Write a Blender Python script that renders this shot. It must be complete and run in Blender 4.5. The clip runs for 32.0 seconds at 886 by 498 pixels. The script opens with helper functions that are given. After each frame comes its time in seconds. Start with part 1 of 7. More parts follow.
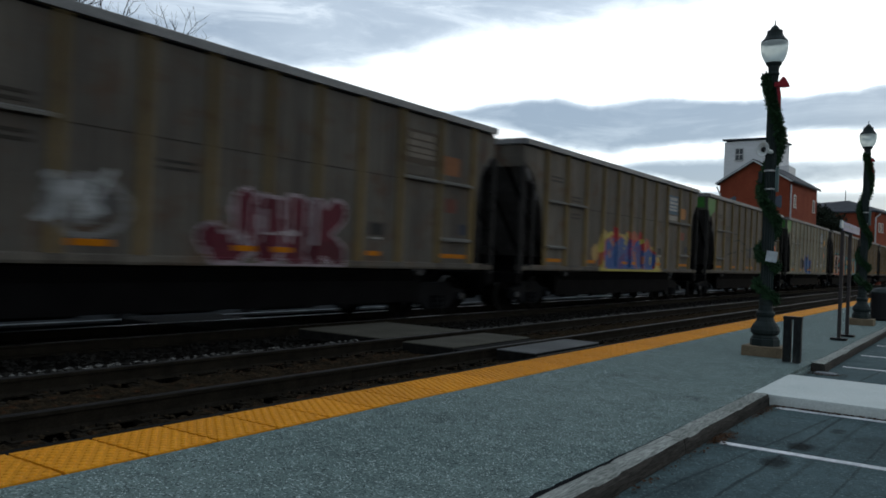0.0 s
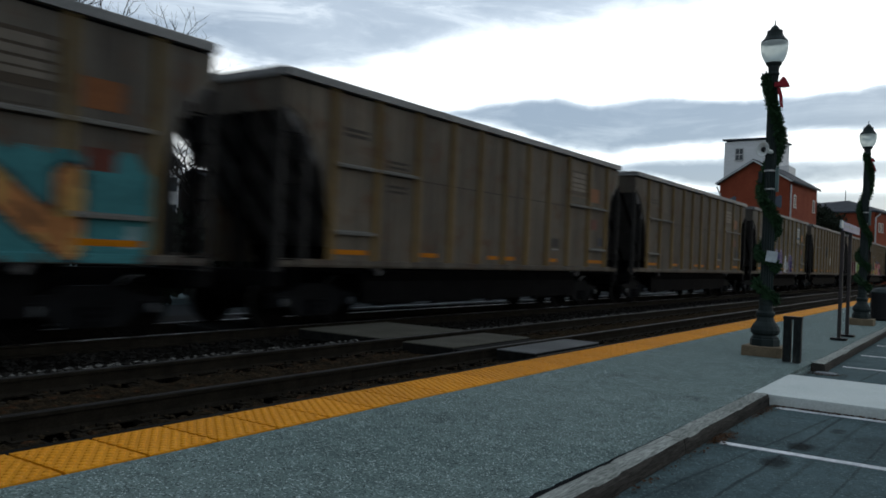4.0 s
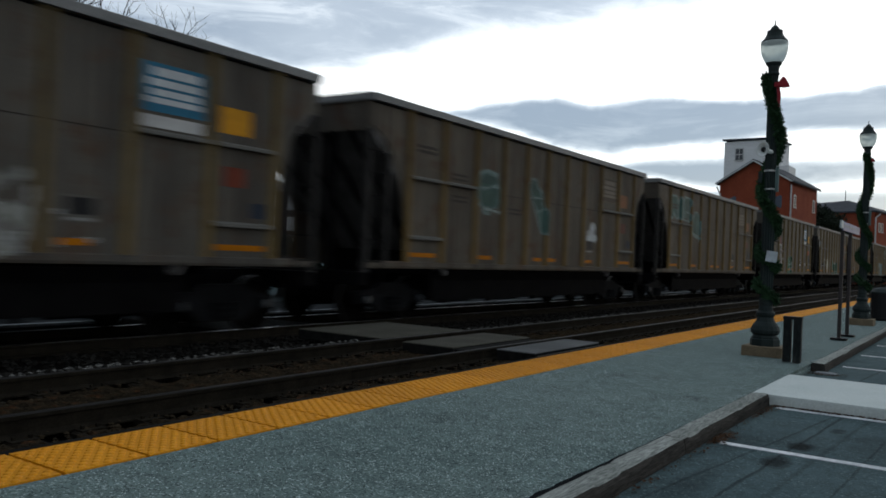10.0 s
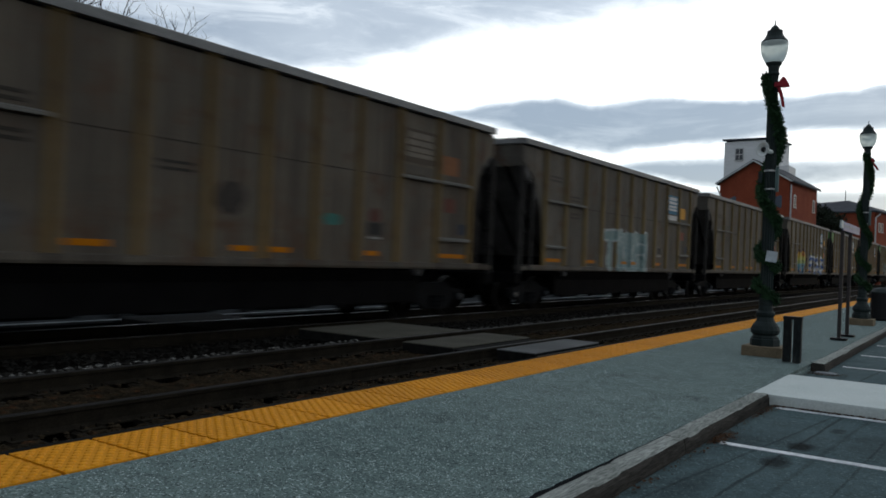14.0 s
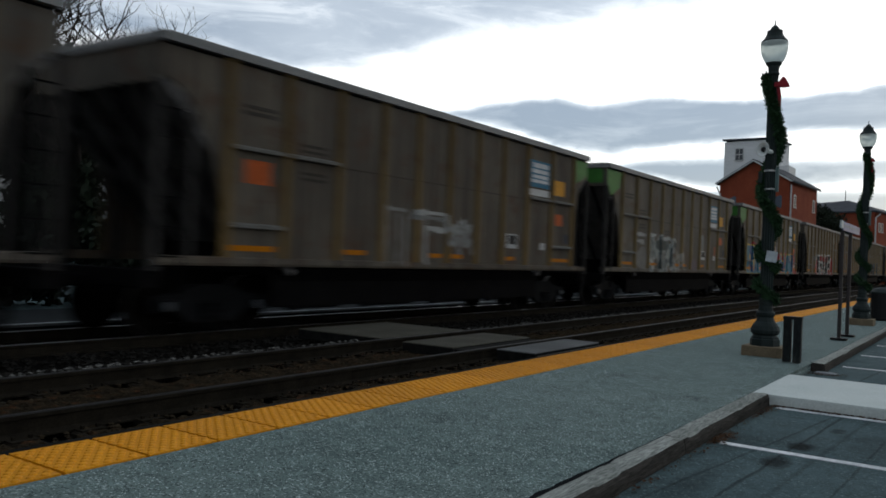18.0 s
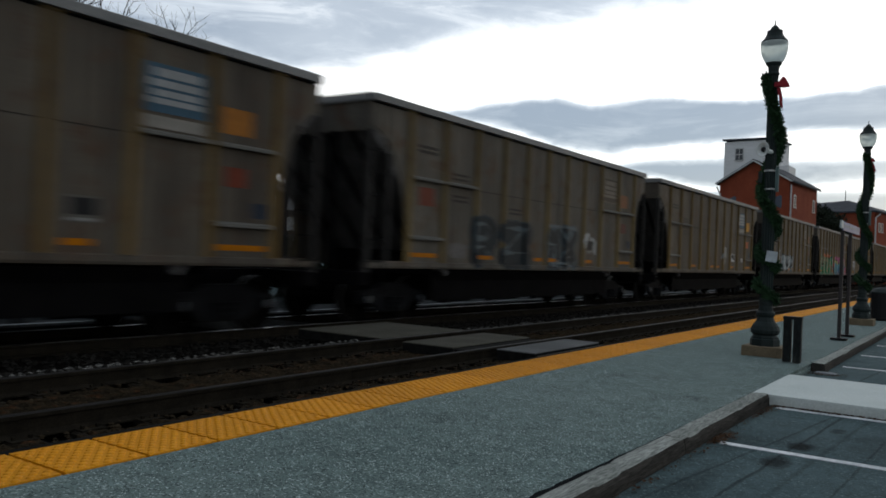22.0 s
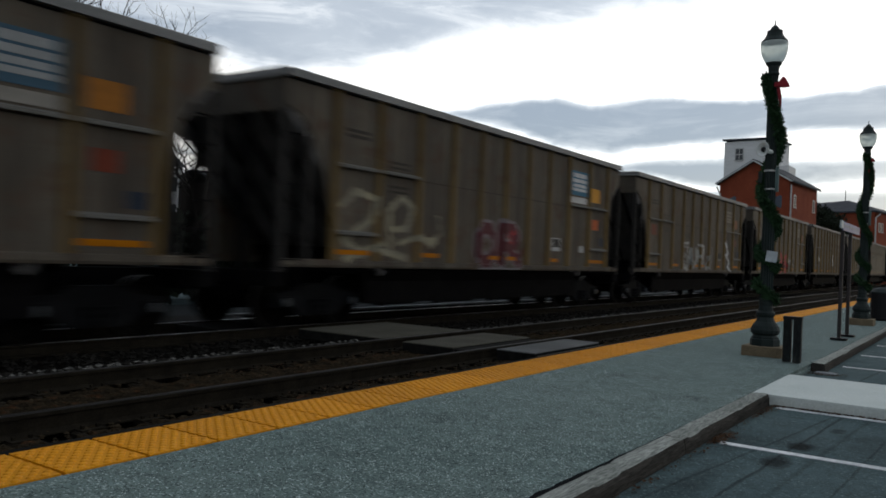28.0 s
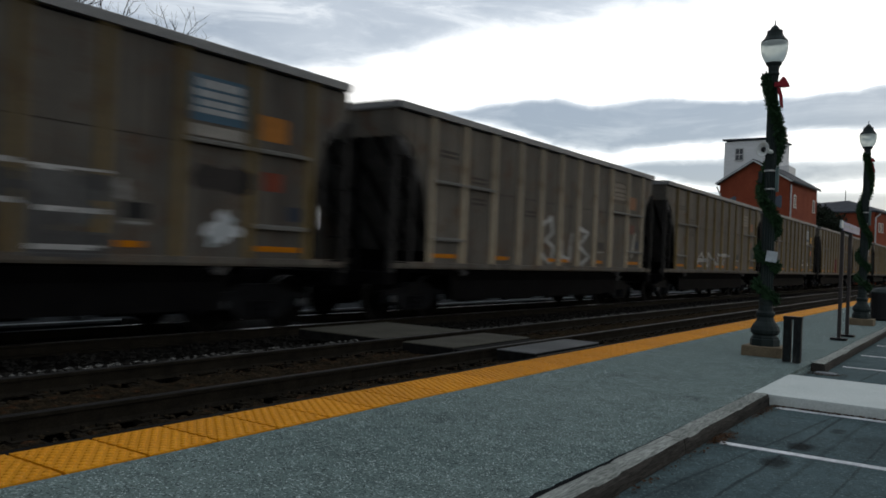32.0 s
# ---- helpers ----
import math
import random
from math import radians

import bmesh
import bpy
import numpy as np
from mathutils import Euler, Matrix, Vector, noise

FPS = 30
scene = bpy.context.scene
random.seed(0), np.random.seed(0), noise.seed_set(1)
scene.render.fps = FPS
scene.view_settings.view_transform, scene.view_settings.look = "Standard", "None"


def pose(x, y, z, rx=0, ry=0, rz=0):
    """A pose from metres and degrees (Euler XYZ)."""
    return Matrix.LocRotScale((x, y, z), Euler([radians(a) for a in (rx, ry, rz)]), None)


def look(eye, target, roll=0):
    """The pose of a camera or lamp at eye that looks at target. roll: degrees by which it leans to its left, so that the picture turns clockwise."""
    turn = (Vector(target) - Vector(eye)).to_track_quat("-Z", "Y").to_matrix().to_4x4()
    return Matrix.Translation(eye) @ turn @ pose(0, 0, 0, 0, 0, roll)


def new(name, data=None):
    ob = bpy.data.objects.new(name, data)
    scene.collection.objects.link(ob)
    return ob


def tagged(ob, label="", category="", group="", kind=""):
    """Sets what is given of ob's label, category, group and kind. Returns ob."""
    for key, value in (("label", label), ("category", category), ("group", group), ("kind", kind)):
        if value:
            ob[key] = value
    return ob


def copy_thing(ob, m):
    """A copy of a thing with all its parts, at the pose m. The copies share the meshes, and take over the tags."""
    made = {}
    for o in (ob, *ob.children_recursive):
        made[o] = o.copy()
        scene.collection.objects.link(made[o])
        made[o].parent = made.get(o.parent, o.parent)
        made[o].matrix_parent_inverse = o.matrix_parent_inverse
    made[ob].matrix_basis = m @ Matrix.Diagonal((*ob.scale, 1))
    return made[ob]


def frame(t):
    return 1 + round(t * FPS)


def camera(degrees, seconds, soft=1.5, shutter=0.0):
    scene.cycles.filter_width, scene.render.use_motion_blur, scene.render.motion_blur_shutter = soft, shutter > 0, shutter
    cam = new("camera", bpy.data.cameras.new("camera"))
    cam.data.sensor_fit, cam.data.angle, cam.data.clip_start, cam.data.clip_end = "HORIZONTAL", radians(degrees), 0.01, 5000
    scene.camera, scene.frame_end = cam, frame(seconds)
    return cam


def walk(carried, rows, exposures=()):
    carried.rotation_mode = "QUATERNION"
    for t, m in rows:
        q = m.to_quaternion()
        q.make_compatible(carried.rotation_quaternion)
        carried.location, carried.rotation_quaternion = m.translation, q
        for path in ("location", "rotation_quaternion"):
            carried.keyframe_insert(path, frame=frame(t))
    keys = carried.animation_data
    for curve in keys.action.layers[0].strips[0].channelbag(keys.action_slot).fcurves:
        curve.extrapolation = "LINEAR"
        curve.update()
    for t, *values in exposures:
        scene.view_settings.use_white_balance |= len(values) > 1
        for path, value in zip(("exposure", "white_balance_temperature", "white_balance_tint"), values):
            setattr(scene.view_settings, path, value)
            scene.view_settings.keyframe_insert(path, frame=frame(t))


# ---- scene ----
# The camera stands on the car park beside a low platform; the tracks run along y.
EYE = Vector((0.0, 0.0, 1.221))
YAW, PITCH = radians(34.106), radians(0.391)
AIM = EYE + Vector((-math.sin(YAW) * math.cos(PITCH), math.cos(YAW) * math.cos(PITCH), math.sin(PITCH)))
cam = camera(57.64, 32.0, soft=1.7, shutter=0.5)
walk(cam, [(0.0, look(EYE, AIM, 2.373)), (32.0, look(EYE, AIM, 2.373))],
     [(0.0, 0.0, 6250, 6), (10.0, 0.0, 6400, 7), (20.0, 0.0, 6550, 8), (32.0, 0.0, 6750, 9)])

# ---- world, light ----
world = bpy.data.worlds.new("world")
scene.world = world
world.use_nodes = True


def build_sky():
    nt = world.node_tree
    nt.nodes.clear()
    N, K = nt.nodes.new, nt.links.new
    out, bg = N("ShaderNodeOutputWorld"), N("ShaderNodeBackground")
    sky = N("ShaderNodeTexSky")
    sky.sky_type, sky.sun_disc = "NISHITA", False
    sky.sun_elevation, sky.sun_rotation = radians(9), radians(20)
    sky_dim = N("ShaderNodeMix")
    sky_dim.data_type, sky_dim.blend_type = "RGBA", "MULTIPLY"
    sky_dim.inputs[0].default_value = 1.0
    sky_dim.inputs[7].default_value = (0.02, 0.022, 0.026, 1)
    K(sky.outputs[0], sky_dim.inputs[6])
    tc = N("ShaderNodeTexCoord")
    sep = N("ShaderNodeSeparateXYZ")
    K(tc.outputs["Generated"], sep.inputs[0])

    def math_node(op, a, b=None, clamp=False):
        m = N("ShaderNodeMath")
        m.operation, m.use_clamp = op, clamp
        for i, v in enumerate((a, b)):
            if v is None:
                continue
            if isinstance(v, (int, float)):
                m.inputs[i].default_value = v
            else:
                K(v, m.inputs[i])
        return m.outputs[0]

    def vec_dot(v):
        d = N("ShaderNodeVectorMath")
        d.operation = "DOT_PRODUCT"
        d.inputs[1].default_value = v
        K(tc.outputs["Generated"], d.inputs[0])
        return d.outputs["Value"]

    def smooth(v, lo, hi, a=0.0, b=1.0):
        m = N("ShaderNodeMapRange")
        m.interpolation_type = "SMOOTHSTEP"
        for i, q in zip((1, 2, 3, 4), (lo, hi, a, b)):
            m.inputs[i].default_value = q
        K(v, m.inputs[0])
        return m.outputs[0]

    def noise_at(scale, stretch, offset, detail=7, rough=0.55, distort=0.3):
        mp, n = N("ShaderNodeMapping"), N("ShaderNodeTexNoise")
        K(tc.outputs["Generated"], mp.inputs[0])
        mp.inputs["Scale"].default_value, mp.inputs["Location"].default_value = stretch, offset
        K(mp.outputs[0], n.inputs["Vector"])
        n.inputs["Scale"].default_value, n.inputs["Detail"].default_value, n.inputs["Roughness"].default_value, n.inputs["Distortion"].default_value = scale, detail, rough, distort
        return n.outputs[0]

    # layered evening cloud: two long low banks, a grey sheet higher up, haze at the horizon
    side = vec_dot((0.828, 0.561, 0.0))
    puff = noise_at(3.2, (1, 1, 4.5), SKY_SHIFT)
    fine = noise_at(8.0, (1, 1, 2.8), (1.3, 4.2, 0.6), 8, 0.6)
    curl = noise_at(17.0, (1, 1, 2.2), (5.1, 0.7, 2.9), 6, 0.6, 0.8)
    streak = noise_at(5.5, (1, 1, 5.5), (2.2, 6.1, 3.3), 7, 0.62, 0.9)
    across = math_node("ADD", side, 0.5, True)
    wob = math_node("ADD", math_node("MULTIPLY", math_node("SUBTRACT", fine, 0.5), 0.040), math_node("MULTIPLY", math_node("SUBTRACT", curl, 0.5), 0.026))
    el = math_node("ADD", sep.outputs[2], wob)
    calm = math_node("ADD", sep.outputs[2], math_node("MULTIPLY", wob, 0.38))

    def edge_line(*stops):
        """The height of a cloud's edge, from stops of (side, height)."""
        r = N("ShaderNodeValToRGB")
        q = r.color_ramp.elements
        while len(q) < len(stops):
            q.new(0.5)
        for k, (a, h) in enumerate(stops):
            q[k].position, q[k].color = a + 0.5, (h * 2, h * 2, h * 2, 1)
        K(across, r.inputs[0])
        return math_node("MULTIPLY", r.outputs[0], 0.5)

    def above(line_, soft_, height=el):
        return smooth(math_node("SUBTRACT", height, line_), -soft_, soft_)

    def bank(top, foot, soft_top, soft_foot):
        return math_node("MULTIPLY", above(foot, soft_foot, calm), math_node("SUBTRACT", 1.0, above(top, soft_top, calm)))

    a_top = edge_line((0.0, 0.176), (0.07, 0.186), (0.13, 0.193), (0.17, 0.183), (0.244, 0.193), (0.34, 0.190), (0.47, 0.197))
    a_foot = edge_line((0.0, 0.172), (0.074, 0.160), (0.144, 0.138), (0.197, 0.132), (0.261, 0.141), (0.355, 0.151), (0.40, 0.158), (0.47, 0.156))
    b_top = edge_line((0.17, 0.112), (0.243, 0.120), (0.323, 0.124), (0.40, 0.119), (0.476, 0.121))
    b_foot = edge_line((0.17, 0.112), (0.244, 0.106), (0.319, 0.094), (0.40, 0.098), (0.478, 0.100))
    h_foot = edge_line((-0.5, 0.215), (-0.33, 0.232), (-0.262, 0.226), (-0.199, 0.206), (-0.12, 0.224), (0.0, 0.264), (0.133, 0.288), (0.202, 0.303), (0.45, 0.335))
    bank_a = math_node("MULTIPLY", bank(a_top, a_foot, 0.005, 0.007), smooth(streak, 0.25, 0.6, 0.74, 1.0))
    bank_b = math_node("MULTIPLY", bank(b_top, b_foot, 0.006, 0.008), smooth(fine, 0.30, 0.58, 0.75, 1.0))
    base = math_node("MULTIPLY", smooth(calm, 0.080, 0.092, 0.85, 0.0), smooth(side, 0.05, 0.3, 0.5, 1.0))
    high = math_node("MULTIPLY", above(h_foot, 0.024), smooth(streak, 0.34, 0.60, 0.34, 0.66))
    high = math_node("MULTIPLY", high, smooth(side, -0.42, -0.10, 1.45, 1.0))
    wisp = math_node("MULTIPLY", math_node("MULTIPLY", smooth(curl, 0.56, 0.68), smooth(el, 0.126, 0.134)), smooth(el, 0.140, 0.150, 0.30, 0.0))
    rest = math_node("MULTIPLY", math_node("MULTIPLY", smooth(puff, 0.55, 0.75), 0.30), smooth(sep.outputs[2], 0.3, 0.5))
    cover = math_node("ADD", math_node("ADD", bank_a, bank_b), math_node("ADD", base, high))
    cover = math_node("ADD", cover, math_node("ADD", wisp, rest), True)
    cover = math_node("MULTIPLY", cover, math_node("ADD", math_node("MULTIPLY", fine, 0.5), 0.72), True)
    ramp = N("ShaderNodeValToRGB")
    e = ramp.color_ramp.elements
    e[0].position, e[0].color = 0.04, (1.16, 1.155, 1.16, 1)
    e[1].position, e[1].color = 0.95, (0.28, 0.335, 0.425, 1)
    m = e.new(0.22)
    m.color = (0.86, 0.90, 0.96, 1)
    m = e.new(0.48)
    m.color = (0.555, 0.61, 0.69, 1)
    K(cover, ramp.inputs[0])
    # a brighter band low over the horizon
    low = N("ShaderNodeMapRange")
    low.inputs["From Min"].default_value, low.inputs["From Max"].default_value = 0.0, 0.12
    low.inputs["To Min"].default_value, low.inputs["To Max"].default_value = 0.10, 0.0
    K(sep.outputs[2], low.inputs[0])
    mix = N("ShaderNodeMix")
    mix.data_type = "RGBA"
    K(low.outputs[0], mix.inputs[0]), K(ramp.outputs[0], mix.inputs[6])
    mix.inputs[7].default_value = (0.95, 0.93, 0.9, 1)
    add = N("ShaderNodeMix")
    add.data_type, add.blend_type = "RGBA", "ADD"
    add.inputs[0].default_value = 1.0
    K(mix.outputs[2], add.inputs[6]), K(sky_dim.outputs[2], add.inputs[7])
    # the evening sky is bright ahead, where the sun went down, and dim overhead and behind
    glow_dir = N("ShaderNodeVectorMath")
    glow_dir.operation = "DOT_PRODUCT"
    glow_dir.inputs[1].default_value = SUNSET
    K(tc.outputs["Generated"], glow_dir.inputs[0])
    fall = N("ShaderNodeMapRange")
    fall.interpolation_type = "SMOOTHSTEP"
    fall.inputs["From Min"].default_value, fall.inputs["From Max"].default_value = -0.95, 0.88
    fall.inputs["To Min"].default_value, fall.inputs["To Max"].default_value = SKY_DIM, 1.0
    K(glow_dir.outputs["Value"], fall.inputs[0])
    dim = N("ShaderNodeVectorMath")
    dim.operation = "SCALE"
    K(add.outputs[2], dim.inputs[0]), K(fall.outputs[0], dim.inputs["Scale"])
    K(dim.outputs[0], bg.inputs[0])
    bg.inputs[1].default_value = SKY_STRENGTH
    K(bg.outputs[0], out.inputs[0])


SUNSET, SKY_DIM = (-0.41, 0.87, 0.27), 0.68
SKY_SHIFT, SKY_STRENGTH = (3.1, 1.7, 0.4), 1.08
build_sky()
sun = new("sun", bpy.data.lights.new("sun", "SUN"))
sun.data.energy, sun.data.angle, sun.data.color = 0.15, radians(25), (1.0, 0.95, 0.88)
sun.matrix_world = look((0, 0, 60), (18, -40, 0))
scene.view_settings.exposure = 0.0


# ---- materials ----
def mat(name, build):
    m = bpy.data.materials.new(name)
    m.use_nodes = True
    nt = m.node_tree
    build(nt, nt.nodes["Principled BSDF"])
    return m


def noise_tex(nt, scale, detail=4, rough=0.55, stretch=(1, 1, 1), space="Object"):
    tc, mp, n = nt.nodes.new("ShaderNodeTexCoord"), nt.nodes.new("ShaderNodeMapping"), nt.nodes.new("ShaderNodeTexNoise")
    nt.links.new(tc.outputs[space], mp.inputs[0])
    mp.inputs["Scale"].default_value = stretch
    nt.links.new(mp.outputs[0], n.inputs["Vector"])
    n.inputs["Scale"].default_value, n.inputs["Detail"].default_value, n.inputs["Roughness"].default_value = scale, detail, rough
    return n.outputs[0]


def ramp_of(nt, fac, stops):
    r = nt.nodes.new("ShaderNodeValToRGB")
    e = r.color_ramp.elements
    while len(e) < len(stops):
        e.new(0.5)
    for i, (p, c) in enumerate(stops):
        e[i].position, e[i].color = p, (*c, 1)
    nt.links.new(fac, r.inputs[0])
    return r.outputs[0]


def blend(nt, fac, a, b, mode="MIX"):
    m = nt.nodes.new("ShaderNodeMix")
    m.data_type, m.blend_type = "RGBA", mode
    for i, v in ((0, fac), (6, a), (7, b)):
        if isinstance(v, (int, float)):
            m.inputs[i].default_value = v
        elif isinstance(v, tuple):
            m.inputs[i].default_value = (*v, 1)
        else:
            nt.links.new(v, m.inputs[i])
    return m.outputs[2]


def bump(nt, bsdf, height, strength=0.3, dist=0.01):
    b = nt.nodes.new("ShaderNodeBump")
    b.inputs["Strength"].default_value, b.inputs["Distance"].default_value = strength, dist
    nt.links.new(height, b.inputs["Height"])
    nt.links.new(b.outputs[0], bsdf.inputs["Normal"])


def surface(name, a, b, scale=3.0, rough=0.8, metal=0.0, fine=60.0, fine_amt=0.35, stretch=(1, 1, 1), relief=0.25, depth=0.006, rand=0.0, c=None, spec=0.12):
    """A worn surface: two colours mixed by large noise, darkened and lightened by fine grain, with relief."""
    def build(nt, p):
        big = noise_tex(nt, scale, 5, 0.6, stretch)
        stops = [(0.32, a), (0.68, b)] if c is None else [(0.3, a), (0.55, b), (0.72, c)]
        col = ramp_of(nt, big, stops)
        grain = noise_tex(nt, fine, 3, 0.6, stretch)
        g = ramp_of(nt, grain, [(0.3, (1 - fine_amt,) * 3), (0.7, (1 + fine_amt * 0.6,) * 3)])
        col = blend(nt, 1.0, col, g, "MULTIPLY")
        if rand:
            oi = nt.nodes.new("ShaderNodeObjectInfo")
            rr = ramp_of(nt, oi.outputs["Random"], [(0.0, (1 - rand,) * 3), (1.0, (1 + rand,) * 3)])
            col = blend(nt, 1.0, col, rr, "MULTIPLY")
        nt.links.new(col, p.inputs["Base Color"])
        p.inputs["Roughness"].default_value, p.inputs["Metallic"].default_value = rough, metal
        p.inputs["Specular IOR Level"].default_value = spec
        bump(nt, p, grain, relief, depth)
    return mat(name, build)


def asphalt_mat(name, dark, light, chips, chip_amt, cells=105.0, pits=0.55):
    def build(nt, p):
        big = noise_tex(nt, 0.35, 5, 0.6)
        col = ramp_of(nt, big, [(0.3, dark), (0.7, light)])
        mid = noise_tex(nt, 5.0, 6, 0.75)
        col = blend(nt, 1.0, col, ramp_of(nt, mid, [(0.3, (0.72,) * 3), (0.7, (1.25,) * 3)]), "MULTIPLY")
        stain = noise_tex(nt, 1.1, 4, 0.6)
        col = blend(nt, 1.0, col, ramp_of(nt, stain, [(0.28, (0.62,) * 3), (0.42, (1.0,) * 3)]), "MULTIPLY")
        vo = nt.nodes.new("ShaderNodeTexVoronoi")
        tc = nt.nodes.new("ShaderNodeTexCoord")
        nt.links.new(tc.outputs["Object"], vo.inputs["Vector"])
        vo.inputs["Scale"].default_value = cells
        sepc = nt.nodes.new("ShaderNodeSeparateColor")
        nt.links.new(vo.outputs["Color"], sepc.inputs[0])
        chip = ramp_of(nt, sepc.outputs[0], [(1 - chip_amt, (0, 0, 0)), (1 - chip_amt * 0.4, (1, 1, 1))])
        dark_chip = ramp_of(nt, sepc.outputs[1], [(0.0, (pits,) * 3), (0.45, (1.05,) * 3)])
        col = blend(nt, 1.0, col, dark_chip, "MULTIPLY")
        col = blend(nt, chip, col, chips)
        nt.links.new(col, p.inputs["Base Color"])
        p.inputs["Roughness"].default_value, p.inputs["Specular IOR Level"].default_value = 0.9, 0.06
        bump(nt, p, vo.outputs["Distance"], 0.6, 0.004)
    return mat(name, build)


def plain(name, col, rough=0.5, metal=0.0, spec=0.2, vary=0.2):
    lo, hi = tuple(v * (1 - vary) for v in col), tuple(min(1, v * (1 + vary)) for v in col)
    return surface(name, lo, hi, 6.0, rough, metal, 90.0, 0.12, relief=0.08, depth=0.002, spec=spec)


def glow(name, col, strength):
    def build(nt, p):
        p.inputs["Base Color"].default_value = (*col, 1)
        p.inputs["Emission Color"].default_value = (*col, 1)
        p.inputs["Emission Strength"].default_value = strength
    return mat(name, build)


def car_paint(name, panel_a, panel_b, streak, rust):
    """Sun-bleached, coal-stained steel with runs of dirt down the sides."""
    def build(nt, p):
        big = noise_tex(nt, 0.5, 5, 0.6)
        col = ramp_of(nt, big, [(0.3, panel_a), (0.7, panel_b)])
        runs = noise_tex(nt, 1.0, 5, 0.65, (1, 7, 0.35))
        col = blend(nt, 1.0, col, ramp_of(nt, runs, [(0.28, tuple(v * 0.72 for v in streak)), (0.5, (1.0, 0.98, 0.94)), (0.68, (1.5, 1.44, 1.3))]), "MULTIPLY")
        spots = noise_tex(nt, 2.2, 7, 0.7)
        fac = ramp_of(nt, spots, [(0.52, (0, 0, 0)), (0.66, (0.8, 0.8, 0.8))])
        col = blend(nt, fac, col, rust)
        fine = noise_tex(nt, 28.0, 3, 0.6)
        col = blend(nt, 1.0, col, ramp_of(nt, fine, [(0.3, (0.85,) * 3), (0.7, (1.12,) * 3)]), "MULTIPLY")
        oi = nt.nodes.new("ShaderNodeObjectInfo")
        col = blend(nt, 1.0, col, ramp_of(nt, oi.outputs["Random"], [(0, (0.86, 0.86, 0.88)), (1, (1.12, 1.1, 1.08))]), "MULTIPLY")
        nt.links.new(col, p.inputs["Base Color"])
        p.inputs["Roughness"].default_value = 0.62
        p.inputs["Specular IOR Level"].default_value = 0.04
        p.inputs["Metallic"].default_value = 0.0
        bump(nt, p, big, 0.25, 0.05)
    return mat(name, build)


M = {}
M["platform"] = asphalt_mat("platform_asphalt", (0.093, 0.131, 0.124), (0.136, 0.177, 0.167), (0.37, 0.44, 0.42), 0.10, 112.0, 0.27)
M["lot"] = asphalt_mat("lot_asphalt", (0.03788, 0.06105, 0.066), (0.06829, 0.1018, 0.1056), (0.1227, 0.165, 0.165), 0.06, 90.0, 0.68)


def soil(m, spots, seams):
    """Oil stains and tarred seams with soft, ragged edges, worked into an asphalt."""
    nt = m.node_tree
    p = nt.nodes["Principled BSDF"]
    col = p.inputs["Base Color"].links[0].from_socket
    tc, sp = nt.nodes.new("ShaderNodeTexCoord"), nt.nodes.new("ShaderNodeSeparateXYZ")
    nt.links.new(tc.outputs["Object"], sp.inputs[0])
    ragged = noise_tex(nt, 9.0, 5, 0.65)
    wander = noise_tex(nt, 1.3, 3, 0.5)

    def calc(op, a, b):
        q = nt.nodes.new("ShaderNodeMath")
        q.operation = op
        for k, v in enumerate((a, b)):
            if isinstance(v, (int, float)):
                q.inputs[k].default_value = v
            else:
                nt.links.new(v, q.inputs[k])
        return q.outputs[0]
    for x, y, rx, ry, depth in spots:
        dx, dy = calc("DIVIDE", calc("SUBTRACT", sp.outputs[0], x), rx), calc("DIVIDE", calc("SUBTRACT", sp.outputs[1], y), ry)
        d = calc("ADD", calc("ADD", calc("MULTIPLY", dx, dx), calc("MULTIPLY", dy, dy)), calc("MULTIPLY", ragged, 1.6))
        col = blend(nt, 1.0, col, ramp_of(nt, calc("MULTIPLY", d, 0.4), [(0.40, (depth,) * 3), (0.78, (1.0,) * 3)]), "MULTIPLY")
    for x, slope, w, depth in seams:
        off = calc("ADD", calc("SUBTRACT", sp.outputs[0], x), calc("ADD", calc("MULTIPLY", sp.outputs[1], -slope), calc("MULTIPLY", calc("SUBTRACT", wander, 0.5), 0.05)))
        d = calc("ADD", calc("DIVIDE", calc("ABSOLUTE", off, 0), w), calc("MULTIPLY", ragged, 1.4))
        col = blend(nt, 1.0, col, ramp_of(nt, calc("MULTIPLY", d, 0.4), [(0.32, (depth,) * 3), (0.70, (1.0,) * 3)]), "MULTIPLY")
    nt.links.new(col, p.inputs["Base Color"])


soil(M["lot"], [(-1.11, 6.50, 0.10, 0.17, 0.14), (-1.16, 5.86, 0.11, 0.22, 0.2), (-0.98, 7.36, 0.07, 0.14, 0.4), (-1.52, 6.3, 0.2, 0.35, 0.65), (-0.55, 6.9, 0.35, 0.5, 0.75), (-1.45, 4.9, 0.12, 0.6, 0.65)],
     [(-1.57, 0.066, 0.020, 0.42), (-1.36, 0.066, 0.030, 0.72), (-0.98, 0.05, 0.015, 0.6), (-2.15, 0.13, 0.018, 0.6)])
M["patch"] = asphalt_mat("patched_asphalt", (0.0065, 0.00845, 0.00975), (0.0143, 0.0182, 0.02015), (0.065, 0.078, 0.078), 0.03)
M["edge_line"] = surface("worn_grey_edge_line", (0.12, 0.132, 0.138), (0.216, 0.228, 0.234), 1.5, 0.85, 0, 30, 0.3)
M["yellow"] = surface("tactile_yellow", (0.52, 0.200, 0.0052), (0.61, 0.252, 0.0085), 2.5, 0.6, 0, 40, 0.22, rand=0.10)
M["concrete"] = surface("concrete", (0.4356, 0.4792, 0.4577), (0.5082, 0.5445, 0.5211), 1.2, 0.85, 0, 70, 0.2)
